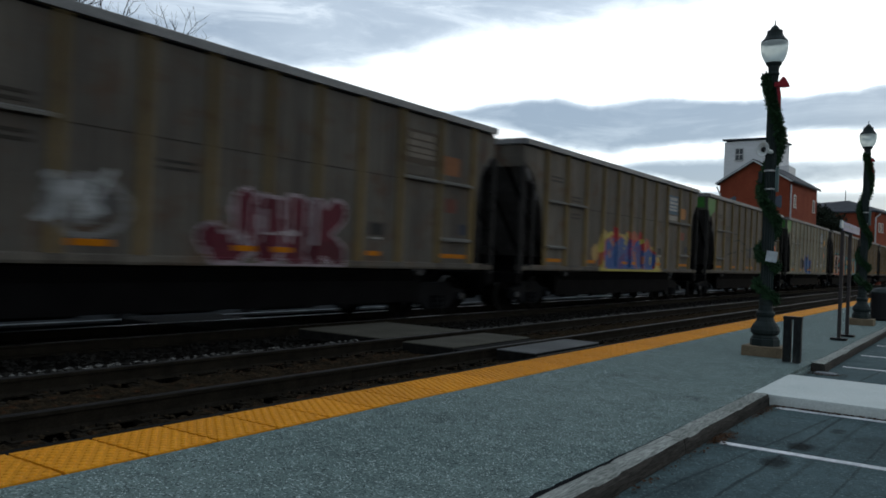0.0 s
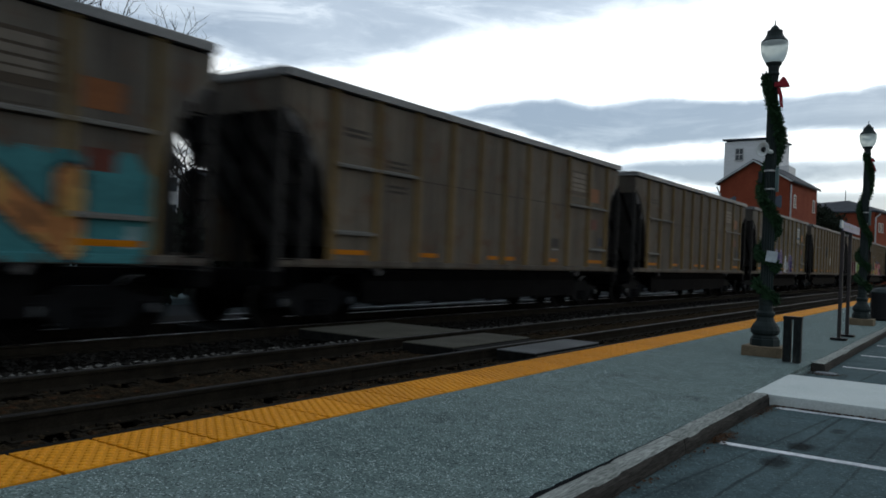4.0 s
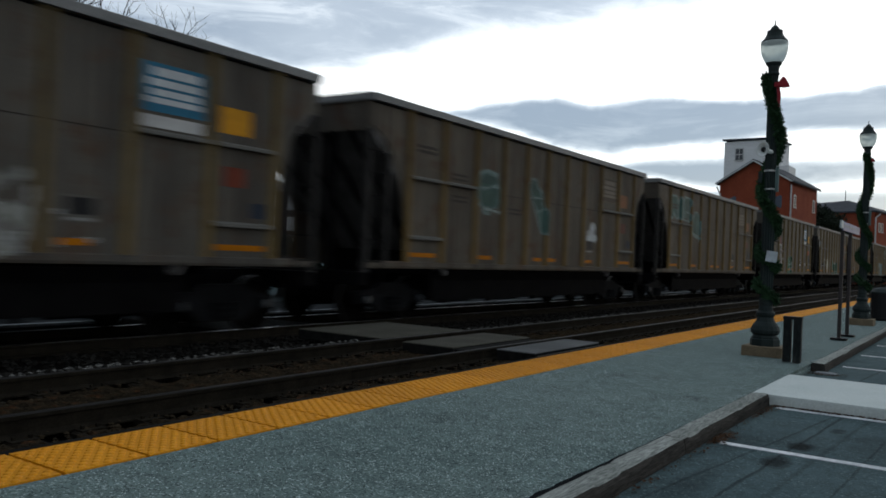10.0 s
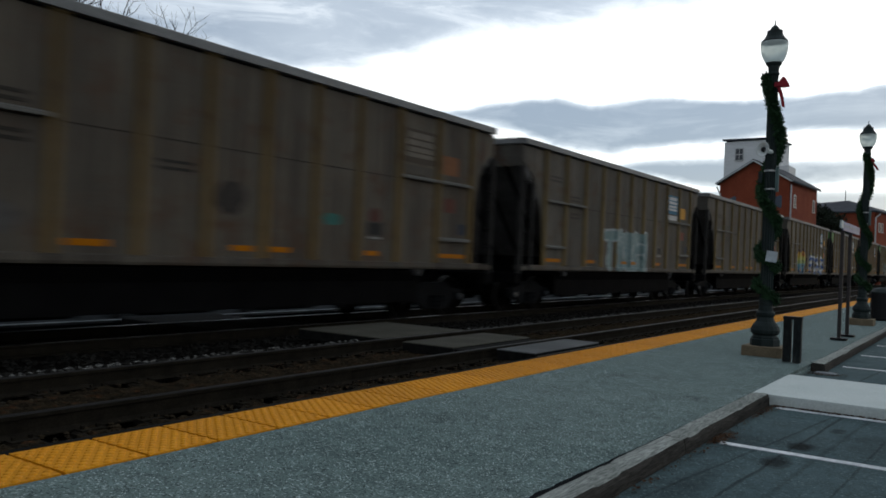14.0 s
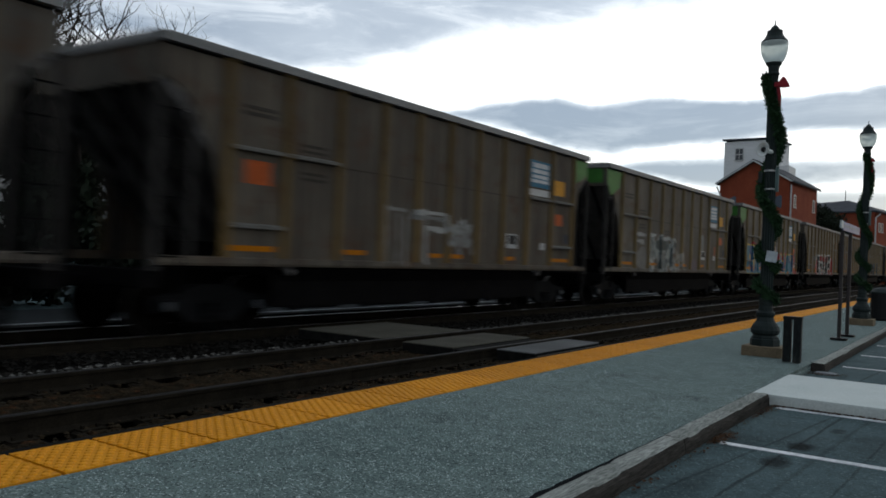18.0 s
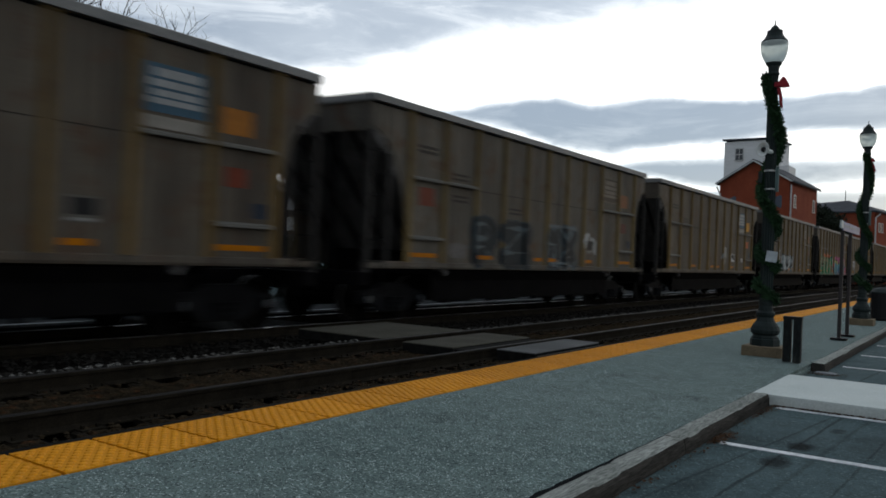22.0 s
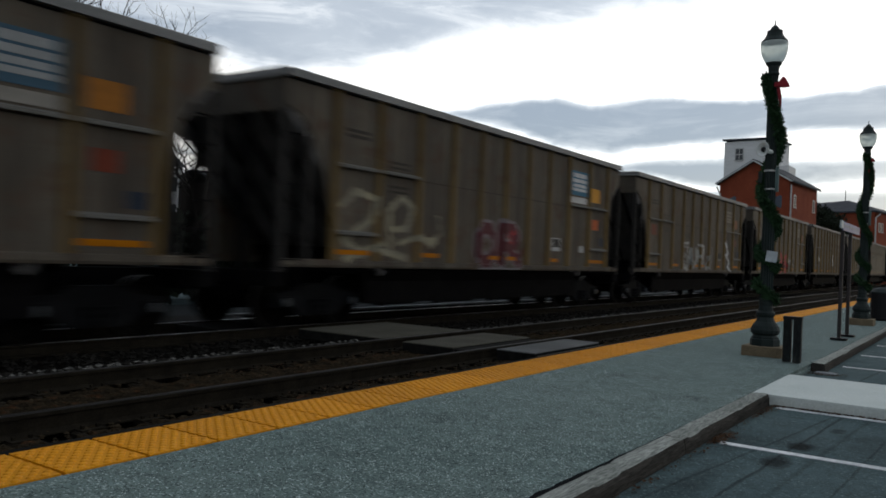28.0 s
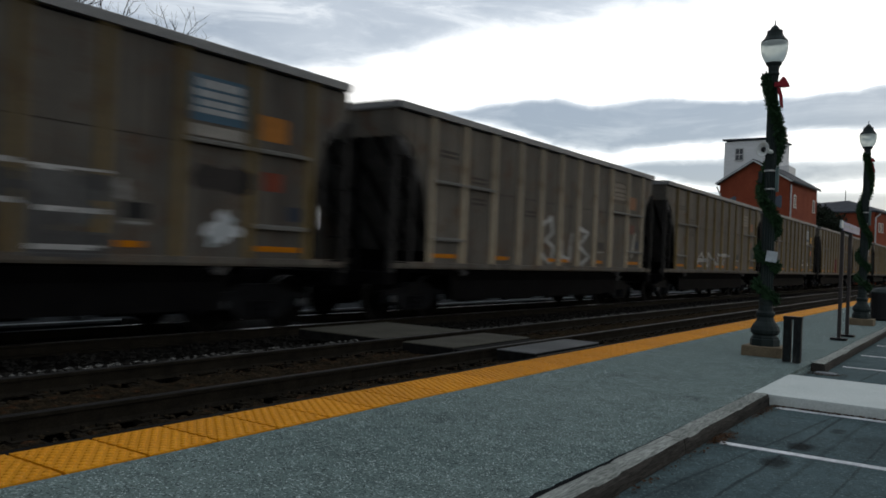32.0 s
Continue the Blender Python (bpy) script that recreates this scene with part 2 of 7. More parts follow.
M["pale_panel"] = surface("grey_crossing_concrete", (0.045, 0.0475, 0.0475), (0.082, 0.085, 0.085), 1.3, 0.7, 0, 50, 0.3)
M["panel_concrete"] = surface("crossing_concrete", (0.031, 0.029, 0.0215), (0.056, 0.054, 0.042), 1.5, 0.85, 0, 50, 0.3)
M["pad"] = surface("weathered_tan_concrete", (0.124, 0.0961, 0.062), (0.186, 0.1457, 0.093), 4, 0.9, 0, 60, 0.35)
M["creosote_and_shade"] = surface("creosoted_timber_and_shade", (0.005, 0.0055, 0.0055), (0.016, 0.0155, 0.014), 1.5, 0.9, 0, 16, 0.5, (6, 0.6, 6), 0.7, 0.012, 0.15, spec=0.04)
M["kerb_side"] = surface("weathered_shaded_kerb_timber", (0.022, 0.021, 0.019), (0.052, 0.048, 0.043), 2.5, 0.9, 0, 14, 0.5, (6, 0.6, 6), 0.6, 0.01, 0.1, spec=0.04)
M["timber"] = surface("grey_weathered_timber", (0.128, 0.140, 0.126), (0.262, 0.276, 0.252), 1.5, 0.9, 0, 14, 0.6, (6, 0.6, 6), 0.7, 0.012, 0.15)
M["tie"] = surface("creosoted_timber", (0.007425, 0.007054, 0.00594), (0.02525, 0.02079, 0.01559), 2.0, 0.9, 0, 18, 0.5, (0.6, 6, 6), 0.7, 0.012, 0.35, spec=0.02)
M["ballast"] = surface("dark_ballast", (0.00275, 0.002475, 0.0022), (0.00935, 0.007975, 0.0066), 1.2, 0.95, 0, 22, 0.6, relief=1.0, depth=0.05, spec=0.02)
M["rock"] = surface("grey_ballast_stone", (0.022, 0.0215, 0.02), (0.145, 0.142, 0.13), 9, 0.9, 0, 60, 0.4)
M["dark_rock"] = surface("near_black_ballast_stone", (0.004, 0.004, 0.0037), (0.021, 0.0195, 0.017), 9, 0.9, 0, 60, 0.4, spec=0.02)
M["dirt"] = surface("brown_dirt_and_chippings", (0.0108, 0.00945, 0.00675), (0.04725, 0.0351, 0.0216), 5, 0.95, 0, 40, 0.4, spec=0.02)
M["rail"] = surface("rusty_rail_steel", (0.0085, 0.0074, 0.0056), (0.020, 0.0168, 0.0122), 5, 0.85, 0.0, 50, 0.4, spec=0.02)
M["railtop"] = plain("polished_rail_steel", (0.40, 0.40, 0.41), 0.28, 0.9)
M["dulltop"] = plain("dull_brown_rail_top", (0.016, 0.0155, 0.015), 0.5, 0.4, 0.04)
M["white_line"] = surface("worn_white_paint", (0.401, 0.4188, 0.4277), (0.6683, 0.6861, 0.695), 4, 0.8, 0, 30, 0.35)
M["iron"] = plain("dark_green_cast_iron", (0.019, 0.0265, 0.026), 0.6, 0.0, 0.1)
M["black"] = plain("black_painted_steel", (0.007, 0.007, 0.0077), 0.6)
M["brown_post"] = plain("brown_painted_steel", (0.035, 0.03, 0.03), 0.6)
# Underframe, wheels and trucks: shade below the cars is put into their near-black.
M["under"] = surface("grimy_shaded_underframe", (0.0024, 0.0023, 0.0026), (0.0062, 0.006, 0.0062), 2, 0.85, 0, 30, 0.4, spec=0.02)
M["wheel"] = surface("worn_shaded_wheel_steel", (0.0022, 0.002, 0.0018), (0.005, 0.0044, 0.004), 3, 0.9, 0.0, 30, 0.3, spec=0.02)
M["slope"] = surface("coal_dusted_end_sheet", (0.07, 0.068, 0.068), (0.12, 0.116, 0.114), 2, 0.85, 0, 30, 0.4, spec=0.03)
M["post"] = surface("dark_end_post", (0.022, 0.021, 0.020), (0.042, 0.040, 0.038), 2, 0.9, 0, 30, 0.4, spec=0.02)
M["cap"] = plain("worn_bearing_cap", (0.05, 0.056, 0.062), 0.5, 0.2)
M["seam"] = surface("sooty_weld_seam", (0.022, 0.019, 0.016), (0.045, 0.04, 0.034), 3, 0.85, 0, 12, 0.5, (1, 4, 1), spec=0.03)
M["truck"] = surface("shaded_cast_steel", (0.003, 0.0032, 0.0037), (0.0085, 0.009, 0.01), 3, 0.8, 0, 30, 0.4, spec=0.05)
M["tread"] = plain("dull_wheel_tread", (0.06, 0.058, 0.056), 0.5, 0.6)
CARTONES = {
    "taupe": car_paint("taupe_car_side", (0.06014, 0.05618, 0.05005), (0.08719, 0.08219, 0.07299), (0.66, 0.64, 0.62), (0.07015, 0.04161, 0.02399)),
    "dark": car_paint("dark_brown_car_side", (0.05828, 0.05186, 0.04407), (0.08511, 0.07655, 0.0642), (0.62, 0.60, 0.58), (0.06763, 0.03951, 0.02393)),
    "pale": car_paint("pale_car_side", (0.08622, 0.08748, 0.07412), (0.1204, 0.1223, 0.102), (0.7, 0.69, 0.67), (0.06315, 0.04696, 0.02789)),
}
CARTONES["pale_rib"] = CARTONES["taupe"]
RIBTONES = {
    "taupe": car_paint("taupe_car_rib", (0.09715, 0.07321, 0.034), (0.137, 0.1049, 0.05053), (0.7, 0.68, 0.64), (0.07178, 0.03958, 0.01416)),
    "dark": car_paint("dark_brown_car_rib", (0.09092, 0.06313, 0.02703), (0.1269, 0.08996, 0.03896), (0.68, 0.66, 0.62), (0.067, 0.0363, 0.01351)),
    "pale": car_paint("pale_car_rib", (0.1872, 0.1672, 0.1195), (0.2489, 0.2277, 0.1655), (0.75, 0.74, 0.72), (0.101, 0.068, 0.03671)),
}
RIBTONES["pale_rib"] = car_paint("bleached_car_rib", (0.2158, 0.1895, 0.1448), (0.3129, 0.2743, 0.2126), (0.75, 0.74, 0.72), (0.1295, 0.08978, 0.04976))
M["chord"] = surface("bare_grey_top_chord", (0.12, 0.123, 0.123), (0.192, 0.192, 0.189), 1.5, 0.6, 0.2, 20, 0.3)
# Paler than the side sheets: light caught by the ledges is in this colour.
M["ledge"] = surface("dusty_lit_steel_ledge", (0.085, 0.082, 0.074), (0.13, 0.126, 0.115), 2.5, 0.8, 0, 24, 0.3)
M["green"] = plain("faded_green_paint", (0.03, 0.126, 0.018), 0.6)


# ---- mesh helpers ----
def box(bm, x0, x1, y0, y1, z0, z1):
    v = [bm.verts.new(p) for p in ((x0, y0, z0), (x1, y0, z0), (x1, y1, z0), (x0, y1, z0), (x0, y0, z1), (x1, y0, z1), (x1, y1, z1), (x0, y1, z1))]
    for f in ((0, 3, 2, 1), (4, 5, 6, 7), (0, 1, 5, 4), (1, 2, 6, 5), (2, 3, 7, 6), (3, 0, 4, 7)):
        bm.faces.new([v[i] for i in f])
    return v


def prism(bm, pts, axis, a, b):
    """Extrude a polygon along an axis (0, 1, 2) from a to b; pts are the two other coordinates in order."""
    def at(p, d):
        q = list(p)
        q.insert(axis, d)
        return q
    lo, hi = [bm.verts.new(at(p, a)) for p in pts], [bm.verts.new(at(p, b)) for p in pts]
    n = len(pts)
    for i in range(n):
        bm.faces.new((lo[i], lo[(i + 1) % n], hi[(i + 1) % n], hi[i]))
    bm.faces.new(lo[::-1])
    bm.faces.new(hi)


def lathe(bm, profile, n=20, cx=0, cy=0, cap=True):
    rings = []
    for r, z in profile:
        rings.append([bm.verts.new((cx + r * math.cos(2 * math.pi * i / n), cy + r * math.sin(2 * math.pi * i / n), z)) for i in range(n)])
    for a, b in zip(rings, rings[1:]):
        for i in range(n):
            bm.faces.new((a[i], a[(i + 1) % n], b[(i + 1) % n], b[i]))
    if cap:
        bm.faces.new(rings[0][::-1]), bm.faces.new(rings[-1])


def tube(bm, pts, radii, n=6):
    """A tapering tube along points."""
    rings = []
    for k, p in enumerate(pts):
        d = (Vector(pts[min(k + 1, len(pts) - 1)]) - Vector(pts[max(k - 1, 0)])).normalized()
        a = d.orthogonal().normalized()
        b = d.cross(a)
        r = radii[k] if isinstance(radii, (list, tuple)) else radii
        if k:
            a = (rings_a - d * rings_a.dot(d)).normalized()
            b = d.cross(a)
        rings_a = a
        rings.append([bm.verts.new(Vector(p) + r * (math.cos(2 * math.pi * i / n) * a + math.sin(2 * math.pi * i / n) * b)) for i in range(n)])
    for a, b in zip(rings, rings[1:]):
        for i in range(n):
            bm.faces.new((a[i], a[(i + 1) % n], b[(i + 1) % n], b[i]))
    bm.faces.new(rings[0][::-1]), bm.faces.new(rings[-1])


def bevelled(bm, w, seg=1):
    bmesh.ops.bevel(bm, geom=bm.edges[:], offset=w, segments=seg, affect="EDGES", profile=0.7)
    return bm


def to_mesh(name, bm, material, smooth=False):
    bmesh.ops.recalc_face_normals(bm, faces=bm.faces[:])
    me = bpy.data.meshes.new(name)
    bm.to_mesh(me)
    bm.free()
    for m in (material if isinstance(material, (list, tuple)) else [material]):
        me.materials.append(m)
    if smooth:
        me.shade_smooth()
    return me


def part(name, bm, material, parent, label="", smooth=False, at=None):
    me = bm if isinstance(bm, bpy.types.Mesh) else to_mesh(name, bm, material, smooth)
    ob = new(name, me)
    ob.parent = parent
    if at is not None:
        ob.matrix_basis = at
    return tagged(ob, label) if label else ob


def thing(name, label, category, m=None, group="", kind=""):
    ob = new(name)
    if m is not None:
        ob.matrix_basis = m
    return tagged(ob, label, category, group, kind)


def solid(name, bm, material, label, category="", kind="", group="", smooth=False, m=None):
    ob = new(name, to_mesh(name, bm, material, smooth))
    if m is not None:
        ob.matrix_basis = m
    return tagged(ob, label, category, group, kind)


def B():
    return bmesh.new()


# ---- plan ----
FAR, BACK = 900.0, -760.0
EDGE = -4.531          # platform edge beside the near track
STRIP = 0.573          # width of the yellow strip
TILE = 0.51
KERB_IN, KERB_OUT = -1.875, -1.70
LOT_Z = -0.10
T1, RAIL1 = -6.357, -0.02     # near track: centre and rail top
T2, RAIL2 = -11.168, -0.18    # the train's track
HALF = 0.7525
OPP = -13.45                  # edge of the opposite platform

# ---- ground ----
bm = B()
box(bm, -2500, 2500, -2500, 2500, -1.2, -0.60)
solid("ground", bm, M["ballast"], "dark earth and gravel ground that reaches the horizon", kind="structure")

bm = B()
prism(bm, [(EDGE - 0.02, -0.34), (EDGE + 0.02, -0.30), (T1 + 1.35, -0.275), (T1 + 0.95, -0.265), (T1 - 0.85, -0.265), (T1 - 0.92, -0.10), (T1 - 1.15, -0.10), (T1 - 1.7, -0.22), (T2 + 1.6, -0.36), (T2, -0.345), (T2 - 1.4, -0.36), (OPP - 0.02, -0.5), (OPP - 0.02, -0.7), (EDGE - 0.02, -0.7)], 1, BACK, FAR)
solid("ballast_bed", bm, M["ballast"], "near-black ballast bed under the two tracks", kind="structure")

bm = B()
prism(bm, [(EDGE, -0.6), (EDGE, -0.055), (EDGE + STRIP, -0.055), (EDGE + STRIP + 0.002, -0.010), (KERB_IN - 0.015, -0.010), (KERB_IN - 0.02, -0.05), (KERB_IN, -0.06), (KERB_IN, -0.6)], 1, BACK, FAR)
platform = solid("platform", bm, M["platform"], "grey-green asphalt station platform with light stone chips", kind="structure")
bm = B()
prism(bm, [(KERB_IN + 0.002, -0.62), (KERB_IN + 0.002, LOT_Z), (60, LOT_Z - 0.05), (60, -0.62)], 1, -200, FAR)
solid("parking_lot", bm, M["lot"], "dark patched asphalt of the car park", kind="structure")
bm = B()
prism(bm, [(OPP, -0.62), (OPP, -0.26), (OPP - 2.6, -0.24), (OPP - 2.6, -0.62)], 1, BACK, FAR)
solid("opposite_platform", bm, M["patch"], "grey asphalt platform beyond the train", kind="structure")
bm = B()
box(bm, OPP - 0.16, OPP + 0.004, BACK, FAR, -0.30, -0.253)
solid("platform_edge_line", bm, M["edge_line"], "pale worn edge line of the opposite platform", kind="structure")
bm = B()
prism(bm, [(OPP - 2.61, -0.62), (OPP - 2.61, -0.3), (-200, -0.3), (-200, -0.62)], 1, -300, FAR)
solid("street", bm, M["lot"], "asphalt street and yards beyond the tracks", kind="structure")

# ---- tracks ----
def rail_profile(cx, top):
    """The outline of a rail, 17 cm high: foot, web and head."""
    return [(cx - 0.07, top - 0.17), (cx + 0.07, top - 0.17), (cx + 0.07, top - 0.158), (cx + 0.012, top - 0.135), (cx + 0.010, top - 0.045),
            (cx + 0.036, top - 0.035), (cx + 0.036, top - 0.006), (cx - 0.036, top - 0.006), (cx - 0.036, top - 0.035), (cx - 0.010, top - 0.045), (cx - 0.012, top - 0.135), (cx - 0.07, top - 0.158)]


TIE_STEP = 0.511


def tie_mesh():
    bm = B()
    box(bm, -1.3, 1.3, -0.115, 0.115, -0.16, 0.0)
    bevelled(bm, 0.012)
    return to_mesh("tie", bm, M["tie"])


def plate_mesh():
    bm = B()
    box(bm, -0.17, 0.17, -0.10, 0.10, 0.0, 0.014)
    for sx in (-0.11, 0.11):
        for sy in (-0.06, 0.06):
            box(bm, sx - 0.012, sx + 0.012, sy - 0.012, sy + 0.012, 0.014, 0.04)
    return to_mesh("tie_plate", bm, M["rail"])


TIE, PLATE = tie_mesh(), plate_mesh()


def track(label, cx, top, y0, y1, top_mat):
    root = thing("track", label, "railway track", kind="structure")
    for s in (-1, 1):
        bm = B()
        prism(bm, rail_profile(cx + s * HALF, top), 1, BACK, FAR)
        rail = part("rail", bm, M["rail"], root)
        bm = B()
        prism(bm, [(cx + s * HALF - 0.033, top - 0.006), (cx + s * HALF + 0.033, top - 0.006), (cx + s * HALF + 0.026, top), (cx + s * HALF - 0.026, top)], 1, BACK, FAR)
        part("running_surface", bm, top_mat, rail, "worn top of the rail head")
    rng = random.Random(int(-cx * 100))
    n = int((y1 - y0) / TIE_STEP)
    for i in range(n):
        y = y0 + i * TIE_STEP
        part("tie", TIE, None, root, at=pose(cx + rng.uniform(-0.03, 0.03), y, top - 0.172, 0, 0, rng.uniform(-1.2, 1.2)))
        if y < 26 and cx > -8:
            for s in (-1, 1):
                part("tie_plate", PLATE, None, root, at=pose(cx + s * HALF, y, top - 0.170))
    bm = B()
    y = y0 + n * TIE_STEP
    while y < 330:
        box(bm, cx - 1.3, cx + 1.3, y - 0.115, y + 0.115, top - 0.33, top - 0.172)
        y += TIE_STEP
    tagged(part("ties", bm, M["tie"], root), kind="stuff")
    return root


track("near railway track with brown rails on dark timber ties", T1, RAIL1, 0.975, 62.0, M["dulltop"])
track("railway track that carries the train", T2, RAIL2, 2.0, 45.0, M["railtop"])


def stones(label, spots, count, seed, y0, y1, size, material):
    """Loose ballast stones, thicker between the tracks."""
    rng = random.Random(seed)
    bm = B()
    for _ in range(count):
        x0, x1, z0, z1 = rng.choice(spots)
        f = rng.random()
        x, z = x0 + f * (x1 - x0), z0 + f * (z1 - z0)
        y = y0 + (y1 - y0) * rng.random() ** 1.7
        r = size * rng.uniform(0.5, 1.2)
        c = Vector((x, y, z + r * 0.25))
        vs = [bm.verts.new(c + Vector((math.cos(a) * r * rng.uniform(0.7, 1.2), math.sin(a) * r * rng.uniform(0.7, 1.2), h * r))) for h, o in ((-0.4, 0), (0.35, 0.6)) for a in (o, o + 1.57, o + 3.14, o + 4.71)]
        top = bm.verts.new(c + Vector((0, 0, r * rng.uniform(0.6, 0.9))))
        for i in range(4):
            bm.faces.new((vs[i], vs[(i + 1) % 4], vs[4 + (i + 1) % 4], vs[4 + i]))
            bm.faces.new((vs[4 + i], vs[4 + (i + 1) % 4], top))
    return solid("ballast_stones", bm, material, label, "gravel", kind="stuff")


stones("loose pale grey ballast stones beside the near track", [(T1 - HALF - 0.13, T1 - HALF - 0.55, -0.09, -0.10), (T1 - HALF - 0.15, T1 - HALF - 0.8, -0.09, -0.17)], 2300, 3, 3, 60, 0.032, M["rock"])
stones("near-black ballast stones between the tracks", [(T1 - HALF - 0.4, T1 - 1.75, -0.10, -0.22), (T1 - 1.75, T2 + 1.0, -0.22, -0.35)], 4200, 5, 3, 50, 0.045, M["dark_rock"])
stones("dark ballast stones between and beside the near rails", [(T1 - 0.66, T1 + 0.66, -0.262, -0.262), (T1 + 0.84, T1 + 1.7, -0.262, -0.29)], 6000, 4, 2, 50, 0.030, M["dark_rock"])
stones("scattered pale stones between the near rails", [(T1 - 0.66, T1 + 0.66, -0.25, -0.25), (T1 + 0.86, T1 + 1.6, -0.25, -0.26)], 110, 6, 2, 30, 0.034, M["rock"])

stones("heaped brown dirt and chippings on the ties of the near track", [(T1 - 0.62, T1 + 0.64, -0.195, -0.195), (T1 + 0.84, T1 + 1.75, -0.195, -0.21), (T1 + 0.84, T1 + 1.75, -0.195, -0.21)], 2600, 9, 2, 40, 0.028, M["dirt"])


def track_fill(label, x0, x1, foot, seed):
    """Trodden dirt level with the ties, washed out into dark voids beside the foot of a rail, between every two ties."""
    rng = random.Random(seed)
    xs, ys = np.linspace(x0, x1, 36), np.arange(2.0, 32.0, 0.03)
    verts = []
    for y in ys:
        k = (y - 0.975) / TIE_STEP
        crib = 0.5 - abs(k - math.floor(k) - 0.5)            # 0 on a tie's middle, 0.5 half way to the next
        depth, reach = 0.13 + 0.05 * math.sin(math.floor(k) * 2.7), 0.19 + 0.05 * math.sin(math.floor(k) * 1.9)
        for x in xs:
            bumps = 0.026 * noise.noise((x * 6, y * 6, seed)) + 0.022 * noise.noise((x * 17, y * 17, seed)) + 0.014 * noise.noise((x * 41, y * 41, seed))
            near = min(1.0, max(0.0, (foot + reach + 0.05 * noise.noise((x * 9, y * 9, seed + 4)) - x) / 0.03)) * min(1.0, max(0.0, (crib - 0.15 + 0.10 * noise.noise((x * 7, y * 7, seed + 2))) / 0.04))
            verts.append((x, y, -0.180 + bumps - near * (depth + 0.05) + rng.uniform(-0.004, 0.004)))
    w = len(xs)
    faces = [(j * w + i, j * w + i + 1, (j + 1) * w + i + 1, (j + 1) * w + i) for j in range(len(ys) - 1) for i in range(w - 1)]
    me = bpy.data.meshes.new("track_fill")
    me.from_pydata([tuple(float(c) for c in v) for v in verts], [], faces)
    me.materials.append(M["fill"])
    tagged(new("track_fill", me), label, "dirt", kind="structure")


M["fill"] = surface("trodden_brown_track_dirt", (0.0065, 0.0056, 0.0042), (0.026, 0.0195, 0.012), 6.0, 0.97, 0, 35, 0.6, relief=0.9, depth=0.025, spec=0.01, c=(0.050, 0.021, 0.010))
track_fill("rusty brown dirt between the near rails with dark voids", T1 - HALF + 0.075, T1 + HALF - 0.075, T1 - HALF + 0.075, 3)
track_fill("brown dirt between the near rail and the platform edge", T1 + HALF + 0.075, EDGE - 0.152, T1 + HALF + 0.075, 8)

# crossing panels for walkers between the platforms
crossing = thing("track_crossing", "worn concrete panels of a foot crossing over the tracks", "crossing", kind="structure")
CY0, CY1 = 9.17, 11.4


def crossing_panel(x0, x1, top, y0=CY0, y1=CY1, top_mat=M["panel_concrete"]):
    bm = B()
    box(bm, x0, x1, y0, y1, top - 0.16, top)
    bevelled(bm, 0.012)
    bm.normal_update()
    # every face but the top gets the near-black timber tone
    for f in bm.faces:
        f.material_index = 0 if f.normal.z > 0.3 else 1
    part("panel", bm, [top_mat, M["creosote_and_shade"]], crossing)


crossing_panel(T1 + HALF + 0.085, EDGE - 0.40, -0.035, 9.55, 11.7, M["pale_panel"])
crossing_panel(T1 - HALF + 0.27, T1 + HALF - 0.38, -0.035)
crossing_panel(T1 + HALF - 0.375, T1 + HALF - 0.12, -0.06, CY0 + 0.05, CY1, M["creosote_and_shade"])
crossing_panel(-8.87, T1 - HALF - 0.075, -0.025)
# steel strip and timber wedge between the near panel and the platform
bm = B()
box(bm, EDGE - 0.385, EDGE - 0.32, 9.55, 11.75, -0.12, -0.075)
part("edge_strip", bevelled(bm, 0.008), M["dulltop"], crossing, "worn steel strip beside the panel")
# panels below the train: its shade is put into their near-black tops
crossing_panel(T2 - HALF + 0.09, T2 + HALF - 0.09, -0.20, CY0, CY1, M["creosote_and_shade"])
crossing_panel(OPP + 0.02, T2 - HALF - 0.075, -0.22, CY0, CY1, M["creosote_and_shade"])

# ---- platform edge ----
edge = thing("platform_edge", "orange-yellow tactile warning strip along the platform edge", "platform edge", kind="structure")


def tactile_tile():
    bm = B()
    box(bm, 0.0, STRIP, 0.013, TILE - 0.013, -0.05, 0.0)
    k, m, lean = 11, 6, math.atan2(-0.8, 1.0)
    for i in range(k):
        for j in range(m):
            # long studs in staggered rows, so that they line up aslant
            cx, cy = 0.050 + (STRIP - 0.085) * i / (k - 1), 0.022 + (TILE - 0.044) * (j + 0.25 + 0.5 * (i % 2)) / m
            rings = []
            for long, short, z in ((0.034, 0.0245, 0.0), (0.028, 0.017, 0.0065), (0.018, 0.008, 0.0085)):
                rings.append([])
                for q in range(8):
                    a = math.pi * (q + 0.5) / 4
                    p = Vector((long * math.cos(a), short * math.sin(a), z))
                    p.rotate(Matrix.Rotation(lean, 3, "Z"))
                    rings[-1].append(bm.verts.new((cx + p.x, cy + p.y, p.z)))
            for lower, upper in zip(rings, rings[1:]):
                for q in range(8):
                    bm.faces.new((lower[q], lower[(q + 1) % 8], upper[(q + 1) % 8], upper[q]))
            bm.faces.new(rings[-1])
    return to_mesh("tile", bm, M["yellow"])


TACTILE = tactile_tile()
Y_JOINT = 2.405
for i in range(-6, 110):
    part("tile", TACTILE, None, edge, at=pose(EDGE, Y_JOINT + i * TILE, 0.0))
bm = B()
for a, b in ((BACK, Y_JOINT - 6 * TILE), (Y_JOINT + 110 * TILE, FAR)):
    box(bm, EDGE, EDGE + STRIP, a, b, -0.05, 0.0)
part("strip", bm, M["yellow"], edge)
bm = B()
